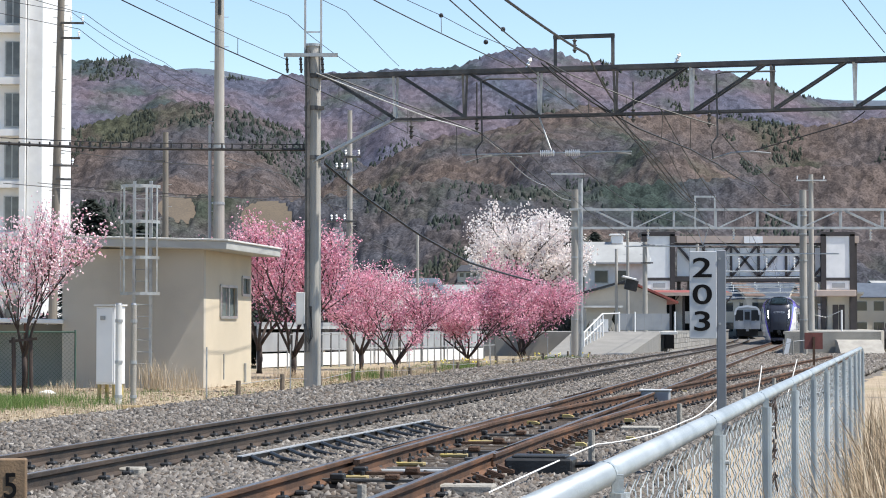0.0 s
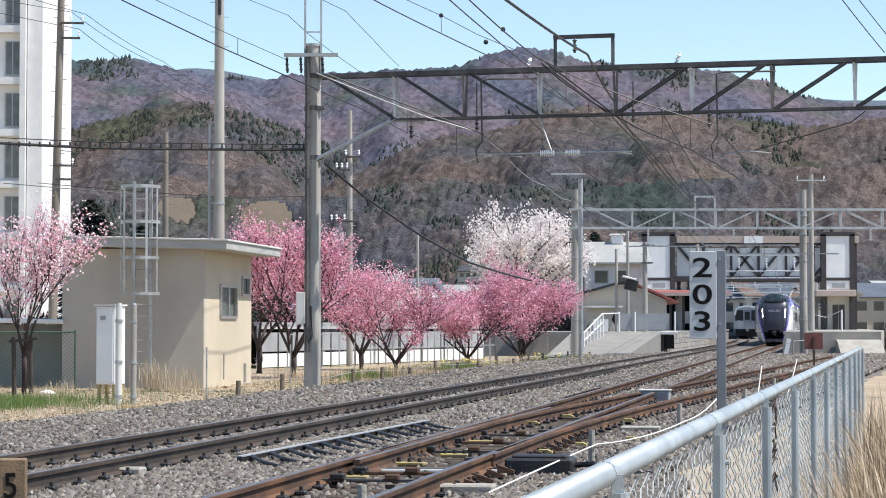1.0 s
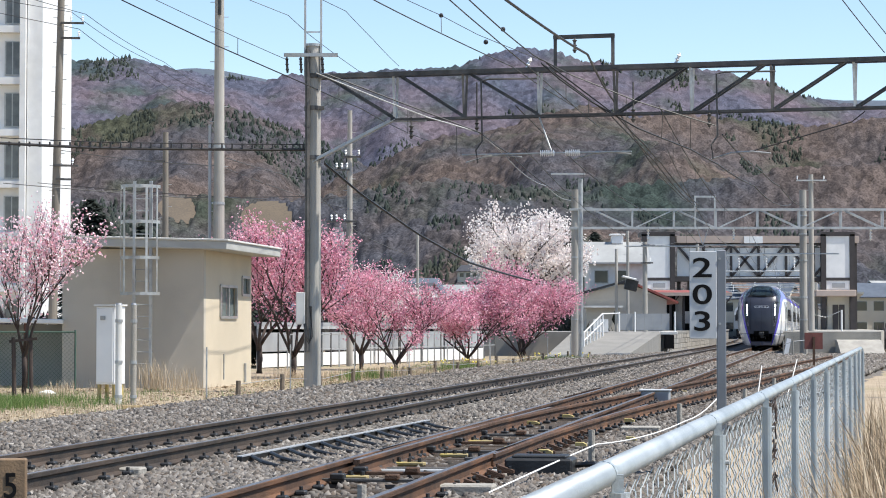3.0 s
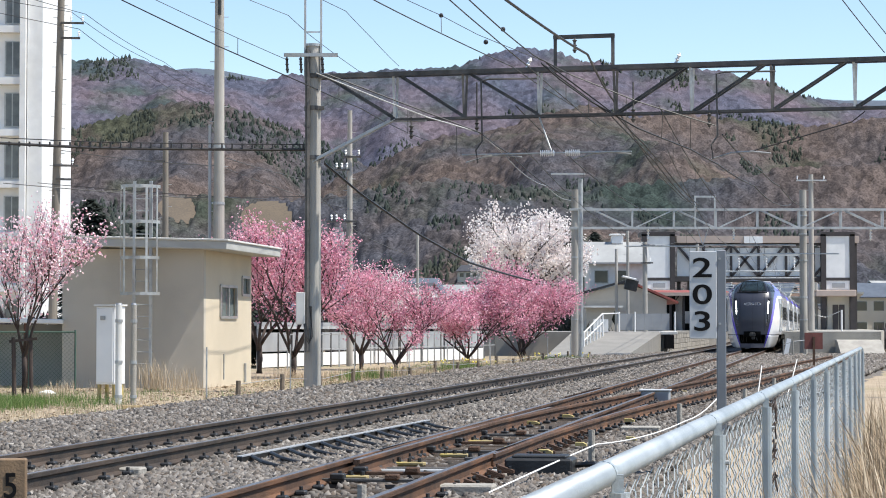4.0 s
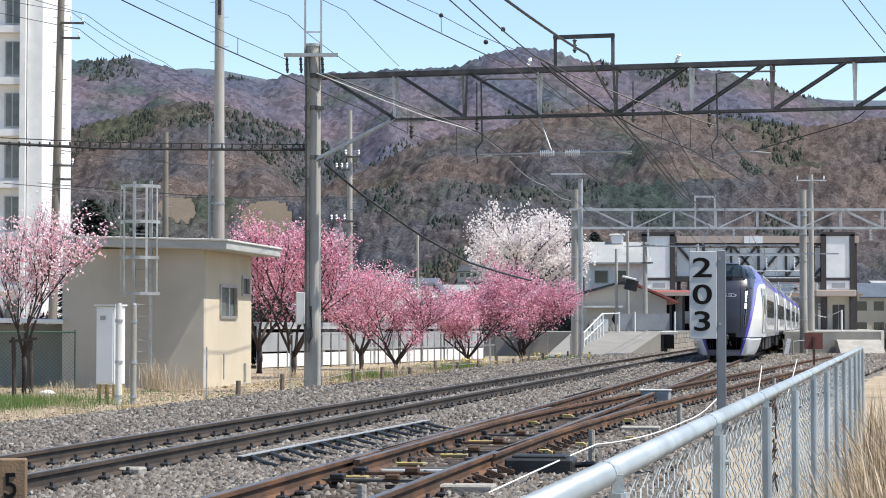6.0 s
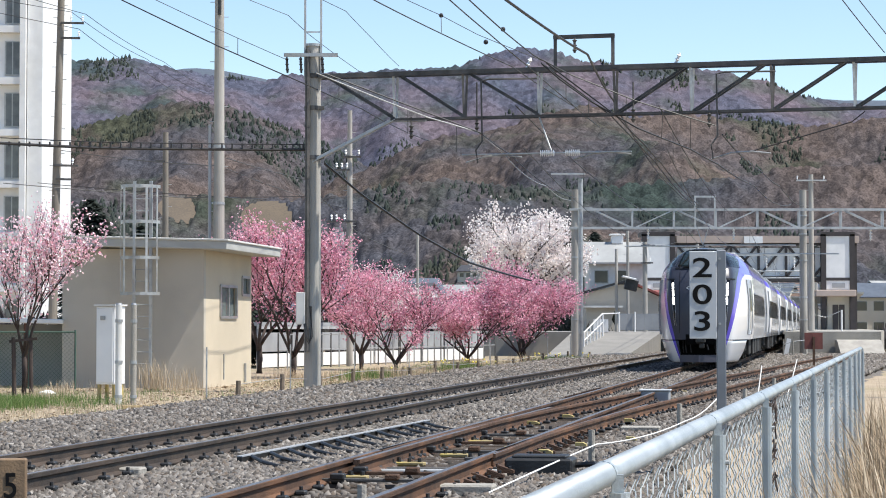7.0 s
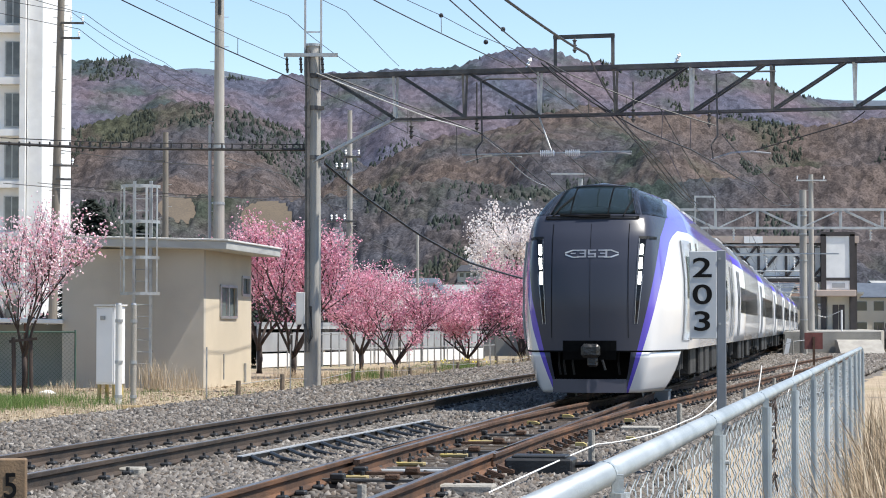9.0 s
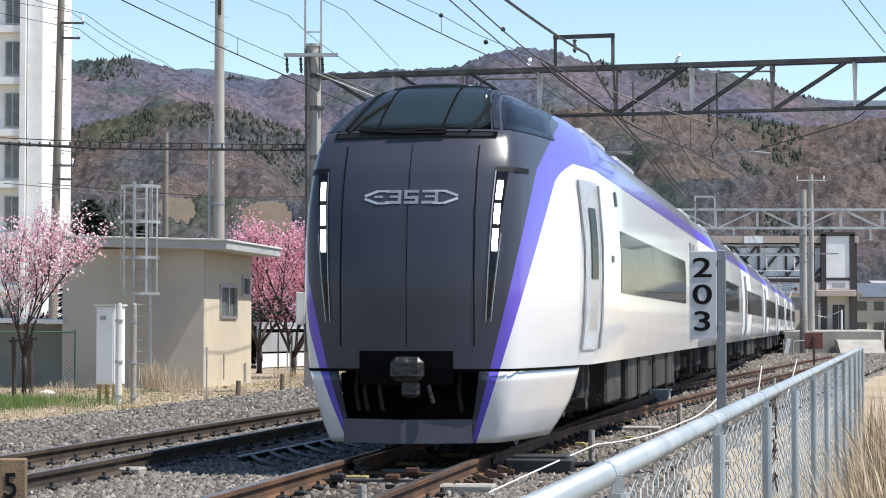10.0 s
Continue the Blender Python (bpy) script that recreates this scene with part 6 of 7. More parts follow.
def make_platforms():
    d = Vector((0.1734, 0.9849, 0))
    # the side platform by the main line, with a ramp at its end
    t = tagged(new("platform"), "old side platform with a stone block face and concrete ramp", "platform", kind="structure")
    bm = bmesh.new()
    rows = []
    for y in (116, 130, 150, 170, 200, 240, 300, 360):
        f = main_line(y) - 1.62
        rows.append([bm.verts.new(p) for p in ((f + 0.08, y, 0.92), (f + 0.08, y, 0.80), (f, y, 0.79), (f, y, -0.4), (f - 17, y, -0.4), (f - 17, y, 0.92))])
    for a, b in zip(rows, rows[1:]):
        for k in range(6):
            bm.faces.new((a[k], b[k], b[(k + 1) % 6], a[(k + 1) % 6]))
    bm.faces.new(rows[0]), bm.faces.new(rows[-1][::-1])
    bmesh.ops.recalc_face_normals(bm, faces=bm.faces[:])
    part("platform_bed", bm, PAVING, t)
    bm = bmesh.new()
    f0, f1 = main_line(116) - 1.62, main_line(102) - 2.6
    lo = [(f1, 102, -0.38), (f1 - 3.6, 103.5, -0.38), (f0 - 5.0, 115.95, -0.38), (f0 - 0.3, 115.95, -0.38)]
    hi = [(f1, 102, -0.25), (f1 - 3.6, 103.5, -0.25), (f0 - 5.0, 115.95, 0.91), (f0 - 0.3, 115.95, 0.91)]
    lv, hv = [bm.verts.new(p) for p in lo], [bm.verts.new(p) for p in hi]
    for k in range(4):
        bm.faces.new((lv[k], lv[(k + 1) % 4], hv[(k + 1) % 4], hv[k]))
    bm.faces.new(hv), bm.faces.new(lv[::-1])
    bmesh.ops.recalc_face_normals(bm, faces=bm.faces[:])
    part("ramp", bm, PAVING, t)
    bm = bmesh.new()
    box(bm, (0, 0, 0), (0.12, 0.86, 0.265), bevel=0.012)
    me = done("stone_block", bm, STONE)
    n = 0
    for row in range(4):
        for k in range(46):
            y = 117.4 + k * 0.9 + (0.45 if row % 2 else 0)
            ob = new("stone_block", me)
            ob.parent = t
            ob.matrix_basis = Matrix.Translation((main_line(y) - 1.62 + random.uniform(-.01, .015), y, -0.17 + row * 0.285)) @ pose(0, 0, 0, 0, 0, -9.9)
            n += 1
    bm = bmesh.new()
    box(bm, (main_line(117) - 1.75, 116.0, 0.86), (0.9, 0.9, 0.16), bevel=0.02)
    part("cap_stone", bm, OFFWHITE, t)
    bm = bmesh.new()
    # no hollow here: a black box paints the niche's shade
    box(bm, (main_line(117) - 1.72, 115.75, 0.4), (0.46, 0.5, 0.72))
    part("niche", bm, BLACK, t)
    # island platform on the other side
    t = tagged(new("platform"), "concrete platform end wall beside the through track", "platform", kind="structure")
    bm = bmesh.new()
    rows = []
    for y in (110, 150, 200, 260, 360):
        f = centre(y) + 1.62
        w = 4.8 if y < 120 else 6.0
        rows.append([bm.verts.new(p) for p in ((f - 0.08, y, 0.95), (f - 0.08, y, 0.82), (f, y, 0.81), (f, y, -0.4), (f + w, y, -0.4), (f + w, y, 0.95))])
    for a, b in zip(rows, rows[1:]):
        for k in range(6):
            bm.faces.new((a[k], b[k], b[(k + 1) % 6], a[(k + 1) % 6]))
    bm.faces.new(rows[0]), bm.faces.new(rows[-1][::-1])
    bmesh.ops.recalc_face_normals(bm, faces=bm.faces[:])
    part("platform_bed", bm, CONCRETE, t)
    f = centre(110) + 1.62
    bm = bmesh.new()
    prism(bm, [(108.0, -0.4), (109.95, -0.4), (109.95, 0.55), (109.4, 0.5)], "x", f + 2.5, f + 4.7)
    part("end_ramp", bm, STONE, t)
    # handrails and posts at the platform ends
    t = thing("handrail", "thin grey posts and rails at the platform end", "railing")
    for x, y, h in ((15.9, 103, 0.95), (16.35, 103, 0.9), (16.95, 103, 1.0), (17.3, 103, 1.0)):
        bm = bmesh.new()
        rod(bm, (x, y, -0.36), (x, y, -0.36 + h), 0.035, n=8)
        part("post", bm, CONCRETE, t)
    bm = bmesh.new()
    tube(bm, [(15.9, 103, 0.35), (16.35, 103, 0.5), (17.3, 103, 0.6)], 0.02)
    part("rail", bm, GALV, t)
    t = thing("marker_post", "white painted marker post at the platform edge", "post")
    bm = bmesh.new()
    bar(bm, (16.35, 105.5, -0.36), (16.55, 105.5, 0.62), 0.2, 0.14, (0, 1, 0))
    part("post", bm, WHITE, t)
    t = thing("white_post", "thin white post on the platform with a chain", "post")
    bm = bmesh.new()
    rod(bm, (22.6, 125, 0.95), (22.6, 125, 2.15), 0.05, n=8)
    part("post", bm, WHITE, t)
    bm = bmesh.new()
    tube(bm, [(20.9, 125, 1.9), (21.7, 125, 1.72), (22.6, 125, 2.1)], 0.02)
    part("chain", bm, GALV, t)


make_platforms()


def make_footbridge():
    Y = 190.0
    t = thing("footbridge", "white and brown station footbridge with lift towers", "footbridge")

    def block(name, x0, x1, z0, z1, mat, y=Y, d=3.4, label="", bev=0.0):
        bm = bmesh.new()
        box(bm, ((x0 + x1) / 2, y + d / 2, (z0 + z1) / 2), (x1 - x0, d, z1 - z0), bevel=bev)
        return part(name, bm, mat, t, label)

    block("roof_fascia", 20.1, 35.8, 8.42, 9.02, FASCIA, Y - 0.5, 4.6, "beige roof fascia")
    block("light_panel", 25.9, 27.5, 8.38, 8.98, WHITE, Y - 0.56, 0.05)
    block("deck_beam", 19.5, 33.2, 5.12, 5.55, BROWN_FRAME, Y - 0.2, 4.0, "dark brown deck beam")
    for x in range(12):
        a = 20.2 + x * 1.08
        block("wall_panel", a, a + 1.05, 5.55, 8.0, WHITE, Y + 0.12, 0.1)
        if x % 2 == 0:
            block("window", a + 0.1, a + 1.9, 7.5, 8.05, GLASS_DARK, Y + 0.28, 0.08)
    for k in range(6):
        x0 = 20.1 + k * 2.37
        bm = bmesh.new()
        for a, b in (((x0, 5.5), (x0 + 2.37, 8.35)), ((x0 + 2.37, 5.5), (x0, 8.35))) if k in (2, 4) else ((((x0, 5.5), (x0 + 2.37, 8.35)),) if k % 2 else (((x0 + 2.37, 5.5), (x0, 8.35)),)):
            bar(bm, (a[0], Y - 0.05, a[1]), (b[0], Y - 0.05, b[1]), 0.2, 0.2)
        part("truss_brace", bm, BROWN_FRAME, t)
        bm = bmesh.new()
        bar(bm, (x0 + 2.37, Y - 0.05, 5.5), (x0 + 2.37, Y - 0.05, 8.4), 0.2, 0.2, (0, 1, 0))
        part("truss_post", bm, BROWN_FRAME, t)
    block("top_chord", 19.8, 33.0, 8.18, 8.4, BROWN_FRAME, Y - 0.15, 0.3)
    for x0, x1, side in ((17.55, 19.5, 1), (32.95, 34.95, 1)):
        block("lift_tower", x0, x1, 5.42, 9.0, WHITE, Y - 0.6, 3.6, "white panelled lift tower")
        for q in (x0 - 0.45, x1 + 0.02):
            block("tower_column", q, q + 0.42, 0.9, 9.15, BROWN_FRAME, Y - 0.7, 0.5)
        block("tower_cornice", x0 - 0.45, x1 + 0.45, 9.0, 9.35, BROWN_FRAME, Y - 0.7, 3.8)
        block("tower_band", x0, x1, 5.17, 5.42, BROWN_FRAME, Y - 0.65, 3.6)
        block("tower_base", x0, x1, 4.4, 5.17, WHITE, Y - 0.6, 3.6)
        block("vent_box", x0 + 0.5, x1 - 0.4, 4.55, 4.95, GREY_PANEL, Y - 0.66, 0.1)
        block("canopy", x0 - 1.1, x1 + 0.35, 3.8, 4.35, FASCIA if side else GREY_PANEL, Y - 1.8, 4.5, "beige canopy", 0.05)
        block("entrance_wall", x0 + 0.1, x1, 0.93, 3.8, BEIGE, Y - 0.4, 3.0)
        for q in (0.55, 1.1):
            block("entrance_door", x0 + q, x0 + q + 0.48, 0.97, 3.1, BROWN_FRAME, Y - 0.46, 0.08)
    block("end_column", 35.15, 35.7, 0.93, 8.4, BROWN_FRAME, Y, 0.6)
    for x in (20.3, 21.2, 22.0):
        block("column", x, x + 0.3, 0.9, 5.1, BROWN_FRAME, Y + 1, 0.3)
    t = thing("platform_canopy", "pale platform canopy on dark columns", "canopy")
    bm = bmesh.new()
    prism(bm, [(16.0, 4.15), (21.4, 4.5), (21.4, 4.65), (16.0, 4.3)], "y", 196, 285)
    part("roof", bm, GREY_ROOF, t)
    for k in range(14):
        y = 197 + k * 6.5
        bm = bmesh.new()
        x = main_line(y) - 4.4
        rod(bm, (x, y, 0.9), (x, y, 4.3), 0.13, n=8)
        part("column", bm, BROWN_FRAME, t)
    t = thing("platform_canopy", "pale canopy over the island platform", "canopy")
    bm = bmesh.new()
    v = []
    for y in (200, 300):
        x = centre(y) + 1.6
        v.append([bm.verts.new(p) for p in ((x, y, 4.4), (x + 5.5, y, 4.2), (x + 5.5, y, 4.35), (x, y, 4.55))])
    for k in range(4):
        bm.faces.new((v[0][k], v[1][k], v[1][(k + 1) % 4], v[0][(k + 1) % 4]))
    bm.faces.new(v[0]), bm.faces.new(v[1][::-1])
    bmesh.ops.recalc_face_normals(bm, faces=bm.faces[:])
    part("roof", bm, GREY_ROOF, t)
    for k in range(12):
        y = 202 + k * 8
        bm = bmesh.new()
        x = centre(y) + 4.2
        rod(bm, (x, y, 0.9), (x, y, 4.3), 0.12, n=8)
        part("column", bm, BROWN_FRAME, t)


make_footbridge()


def gable_house(name, label, x0, x1, y0, depth, z0, eave, ridge, wall, roof, windows=(), at=None):
    """A house with the roof slope towards the camera."""
    t = thing(name, label, "house", at=at)
    bm = bmesh.new()
    prism(bm, [(y0, z0), (y0 + depth, z0), (y0 + depth, eave), (y0 + depth / 2, ridge - 0.12), (y0, eave)], "x", x0, x1)
    w = part("wall", bm, wall, t)
    for s in (0, 1):
        bm = bmesh.new()
        a, b = (y0 - 0.5, y0 + depth / 2) if s == 0 else (y0 + depth + 0.5, y0 + depth / 2)
        ez = eave - 0.5 * (ridge - eave) / (depth / 2)
        q = [(a, ez), (b, ridge), (b, ridge + 0.12), (a, ez + 0.12)]
        prism(bm, q, "x", x0 - 0.4, x1 + 0.4)
        part("roof", bm, roof, t)
    for wx0, wx1, wz0, wz1 in windows:
        bm = bmesh.new()
        box(bm, ((wx0 + wx1) / 2, y0 - 0.02, (wz0 + wz1) / 2), (wx1 - wx0 + 0.12, 0.06, wz1 - wz0 + 0.12))
        win = part("window", bm, ALU, t)
        bm = bmesh.new()
        box(bm, ((wx0 + wx1) / 2, y0 - 0.055, (wz0 + wz1) / 2), (wx1 - wx0, 0.02, wz1 - wz0))
        part("pane", bm, GLASS_DARK, win)
    return t


def make_station_house():
    t = gable_house("station_house", "white two-storey house with a grey metal roof", 9.95, 13.7, 150, 5.0, 0.9, 5.7, 6.95, OFFWHITE, GREY_ROOF, ((10.35, 11.2, 4.2, 5.0), (11.9, 12.6, 4.2, 5.0)))
    bm = bmesh.new()
    for k in range(13):
        box(bm, (9.7 + k * 0.34, 150.9, 6.2), (0.05, 3.0, 0.06), Matrix.Rotation(radians(26.5), 3, "X"))
    part("roof_seam", bm, GREY_ROOF, t)
    bm = bmesh.new()
    box(bm, (12.05, 152.5, 7.2), (0.8, 0.8, 0.55), bevel=0.04)
    box(bm, (12.05, 152.5, 7.55), (1.05, 1.0, 0.12), bevel=0.03)
    part("roof_vent", bm, WHITE, t)
    # gabled annexe with a red roof on its right slope
    t = thing("annexe", "grey rendered gabled annexe with a red roof slope", "house")
    bm = bmesh.new()
    prism(bm, [(9.0, 0.9), (14.2, 0.9), (14.2, 2.9), (11.7, 4.0), (9.0, 3.3)], "y", 140, 148)
    part("wall", bm, GREY_AND_SHADED_PLASTER, t)
    bm = bmesh.new()
    prism(bm, [(11.7, 4.05), (14.9, 2.65), (14.9, 2.8), (11.7, 4.2)], "y", 139.5, 148.5)
    part("roof", bm, TILE_RED, t, "faded red metal roof slope")
    bm = bmesh.new()
    prism(bm, [(8.6, 3.2), (11.7, 4.05), (11.7, 4.2), (8.6, 3.35)], "y", 139.5, 148.5)
    part("roof", bm, DARK, t)
    bm = bmesh.new()
    box(bm, (10.0, 138.5, 2.45), (2.4, 2.2, 0.12))
    part("lean_to_roof", bm, OFFWHITE, t)
    bm = bmesh.new()
    box(bm, (10.0, 138.9, 1.65), (2.1, 1.6, 1.5))
    part("lean_to", bm, GREY_AND_SHADED_PLASTER, t)
    # stair rail, panels, grey screen
    t = thing("stair_railing", "white painted stair railing with panels by the ramp", "railing")
    for k in range(7):
        x, z = 6.9 + k * 0.22, -0.1 + k * 0.16
        bm = bmesh.new()
        rod(bm, (x, 108 + k * 0.9, z - 0.2), (x, 108 + k * 0.9, z + 1.0), 0.035, n=8)
        part("baluster", bm, WHITE, t)
    bm = bmesh.new()
    tube(bm, [(6.9, 108, 0.9), (8.2, 113.4, 1.86), (9.3, 116, 1.9)], 0.035)
    tube(bm, [(6.9, 108, 0.5), (8.2, 113.4, 1.4)], 0.03)
    part("handrail", bm, WHITE, t)
    for k in range(3):
        bm = bmesh.new()
        box(bm, (7.9 + k * 0.28, 114 + k * 0.3, 1.25), (0.26, 0.05, 0.66))
        part("panel", bm, WHITE, t)
    t = thing("screen_fence", "grey sheet screen with white posts on the platform", "fence")
    for k in range(6):
        bm = bmesh.new()
        box(bm, (9.75 + k * 0.45, 119, 1.45), (0.44, 0.04, 0.9))
        part("sheet", bm, GREY_PANEL, t)
    for x in (9.5, 10.35, 12.5):
        bm = bmesh.new()
        rod(bm, (x, 118.9, 0.9), (x, 118.9, 2.0), 0.045, n=8)
        part("post", bm, WHITE, t)
    t = thing("flood_lamp", "black and white platform flood lamp on a pole", "lamp")
    bm = bmesh.new()
    rod(bm, (9.6, 122, 0.9), (9.6, 122, 5.5), 0.1, 0.08, 10)
    part("pole", bm, POLE_CONCRETE, t)
    bm = bmesh.new()
    box(bm, (10.4, 121.8, 3.5), (0.7, 0.5, 0.62), Matrix.Rotation(radians(14), 3, "Y"), 0.04)
    head = part("lamp_head", bm, DARK, t)
    bm = bmesh.new()
    box(bm, (10.28, 121.7, 3.88), (0.78, 0.66, 0.1), Matrix.Rotation(radians(14), 3, "Y"), 0.02)
    part("lamp_cover", bm, WHITE, head)
    bm = bmesh.new()
    rod(bm, (9.6, 122, 3.6), (10.1, 121.8, 3.55), 0.04, n=6)
    part("bracket", bm, DARK, head)
    p = pole("pale concrete pole in front of the station", 11.55, 126.0, 6.4, 0.16, 0.13, POLE_CONCRETE, 3.0)
    crossarm(p, 5.2, 0.35, 0.1, pins=(0.3,))
    pole("grey pole beside the station house", 10.9, 130.0, 7.2, 0.1, 0.08, POLE_CONCRETE, 4.0)
    crossarm(bpy.data.objects[p.name], 6.2, 0.4, 0.15)


make_station_house()


def make_local_train():
    """A silver local train waiting at the platform."""
    m = pose(34.5, 250, 0, 0, 0, -7.5)
    t = thing("local_train", "silver local train waiting at the platform", "train", at=m)
    steel = surf("stainless", (0.52, 0.53, 0.54), (0.44, 0.45, 0.46), 1.5, 0.4, 0.3)
    tint = surf("tinted_pane", (0.012, 0.013, 0.015), (0.02, 0.02, 0.022), 1, 0.3)
    bm = bmesh.new()
    ring = [(-1.45, 0.95), (-1.47, 1.6), (-1.45, 2.6), (-1.35, 3.15), (-1.05, 3.45), (0, 3.6), (1.05, 3.45), (1.35, 3.15), (1.45, 2.6), (1.47, 1.6), (1.45, 0.95)]
    prism(bm, ring, "y", 0, 60)
    body = part("body", bm, steel, t)
    bm = bmesh.new()
    for a, b in zip(ring[2:8], ring[3:9]):
        bar(bm, (a[0] * 0.96, -0.06, a[1] * 0.985), (b[0] * 0.96, -0.06, b[1] * 0.985), 0.22, 0.2, (0, 1, 0))
    part("front_hood", bm, WHITE, body)
    for x0, x1, z0, z1, mat, n in ((-1.36, -0.45, 1.9, 3.1, tint, "front_window"), (0.45, 1.36, 1.9, 3.1, tint, "front_window"), (-0.36, 0.36, 1.05, 3.1, GREY_PANEL, "front_door"), (-0.28, 0.28, 2.0, 2.9, tint, "door_window"), (-1.3, -0.45, 1.2, 1.75, steel, "front_panel"), (0.45, 1.3, 1.2, 1.75, steel, "front_panel")):
        bm = bmesh.new()
        box(bm, ((x0 + x1) / 2, -0.04 if n != "door_window" else -0.07, (z0 + z1) / 2), (x1 - x0, 0.05, z1 - z0), bevel=0.01)
        part(n, bm, mat, body)
    bm = bmesh.new()
    box(bm, (0, 30, 0.55), (2.4, 59.5, 0.8))
    part("underframe", bm, UNDER, t)
    bm = bmesh.new()
    box(bm, (0, -0.25, 0.85), (0.3, 0.5, 0.3))
    part("coupler", bm, GREY_PANEL, t)
    for s in (-0.95, 0.95):
        bm = bmesh.new()
        rod(bm, (s, -0.1, 1.9), (s, 0, 1.9), 0.09, n=10)
        part("headlamp", bm, OFFWHITE, body)


make_local_train()


def make_concourse():
    """Open-fronted platform building beside the footbridge."""
    t = thing("platform_building", "dark open-fronted platform building with a faded red eave", "building")
    # black sheets between the wall panels paint the shaded interior
    for x0, x1, m, n in ((13.9, 15.1, OFFWHITE, "wall_panel"), (15.1, 17.4, BLACK, "opening"), (17.4, 17.9, OFFWHITE, "wall_panel"), (17.9, 19.2, BLACK, "opening"), (19.2, 19.6, BEIGE, "wall_panel"), (19.6, 20.8, BLACK, "opening")):
        bm = bmesh.new()
        box(bm, ((x0 + x1) / 2, 165.2 if m is BLACK else 165.0, 2.2), (x1 - x0, 0.2, 2.6))
        part(n, bm, m, t)
    for k in range(8):
        bm = bmesh.new()
        box(bm, (13.9 + k * 0.98, 163.2, 2.2), (0.16, 0.16, 2.6))
        part("column", bm, BROWN_FRAME, t)
        if k % 2:
            bm = bmesh.new()
            bar(bm, (13.9 + k * 0.98, 163.2, 2.7), (14.5 + k * 0.98, 163.2, 3.45), 0.1, 0.1)
            part("knee_brace", bm, BROWN_FRAME, t)
    bm = bmesh.new()
    prism(bm, [(162.2, 3.5), (166.0, 3.75), (166.0, 3.95), (162.2, 3.72)], "x", 13.6, 21.2)
    part("eave", bm, TILE_RED, t, "faded red sheet eave")
    bm = bmesh.new()
    box(bm, (17.4, 162.1, 3.6), (7.7, 0.1, 0.24))
    part("fascia", bm, FASCIA, t)
    for x, w in ((15.4, 0.5), (18.3, 0.6)):
        bm = bmesh.new()
        box(bm, (x, 164.9, 1.9), (w, 0.06, 0.9))
        part("poster", bm, WHITE, t)


make_concourse()


# ---- town on the lower slopes ----
def make_town():
    rnd = random.Random(19)
    roofs = [surf("tile_blue", (0.10, 0.12, 0.15), (0.07, 0.085, 0.11), 1, 0.5), surf("tile_brown", (0.16, 0.10, 0.075), (0.12, 0.08, 0.06), 1, 0.7), GREY_ROOF, surf("tile_dark", (0.07, 0.07, 0.075), (0.05, 0.05, 0.055), 1, 0.6)]
    spots = []
    for k in range(26):
        y = rnd.uniform(260, 520)
        spots.append((y * rnd.uniform(0.178, 0.235), y, -0.4))
    for k in range(30):
        y = rnd.uniform(300, 520)
        spots.append((y * rnd.uniform(0.12, 0.18), y, -0.4))
    for k in range(22):
        y = rnd.uniform(620, 760)
        spots.append((y * rnd.uniform(-0.135, -0.10), y, None))
    for k in range(26):
        y = rnd.uniform(230, 560)
        spots.append((y * rnd.uniform(-0.075, 0.03), y, -0.4))
    for k in range(12):
        y = rnd.uniform(600, 700)
        spots.append((y * rnd.uniform(-0.06, 0.02), y, None))
    for x, y, z in spots:
        z = hill(x, y) - 0.5 if z is None else z
        w, d, e = rnd.uniform(7, 11), rnd.uniform(6, 9), rnd.choice((3.2, 5.6, 5.9))
        ridge = e + rnd.uniform(1.2, 2.0)
        m = Matrix.Translation((x, y, z)) @ pose(0, 0, 0, 0, 0, rnd.uniform(-35, 35))
        win = [(-w / 2 + 0.8 + 2.2 * i, -w / 2 + 2.1 + 2.2 * i, zz, zz + 1.2) for i in range(int((w - 1.2) / 2.2)) for zz in ((1.0, 3.7) if e > 4 else (1.0,))]
        gable_house("house", "small town house with a tiled roof below the hills", -w / 2, w / 2, -d / 2, d, 0, e, ridge, rnd.choice((OFFWHITE, BEIGE, GREY_AND_SHADED_PLASTER, WHITE)), rnd.choice(roofs), win[:6], m)


make_town()


def conifer(label, x, y, z, h, r, seed):
    rnd = random.Random(seed)
    t = thing("conifer_tree", label, "tree", at=(x, y, z))
    bm = bmesh.new()
    rod(bm, (0, 0, -0.2), (0, 0, h * 0.9), 0.22, 0.03, 8)
    part("trunk", bm, BARK, t)
    v, f = [], []
    for k in range(1500):
        q = rnd.random() ** 0.8
        zz = h * (0.08 + 0.92 * q)
        rr = r * (1 - q) ** 0.8 * (0.55 + 0.5 * rnd.random()) + 0.1
        a = rnd.random() * 6.28
        c = Vector((rr * math.cos(a), rr * math.sin(a), zz))
        s = rnd.uniform(0.2, 0.5)
        b = len(v)
        o = Vector((math.cos(a), math.sin(a), -0.35)) * s
        w = Vector((-math.sin(a), math.cos(a), rnd.uniform(-.4, .4))) * s * 0.45
        v += [tuple(c - o * 0.6 + w), tuple(c - o * 0.6 - w), tuple(c + o)]
        f.append((b, b + 1, b + 2))
    ob = raw("crown", v, f, bpy.data.materials["evergreen"])
    ob.parent = t


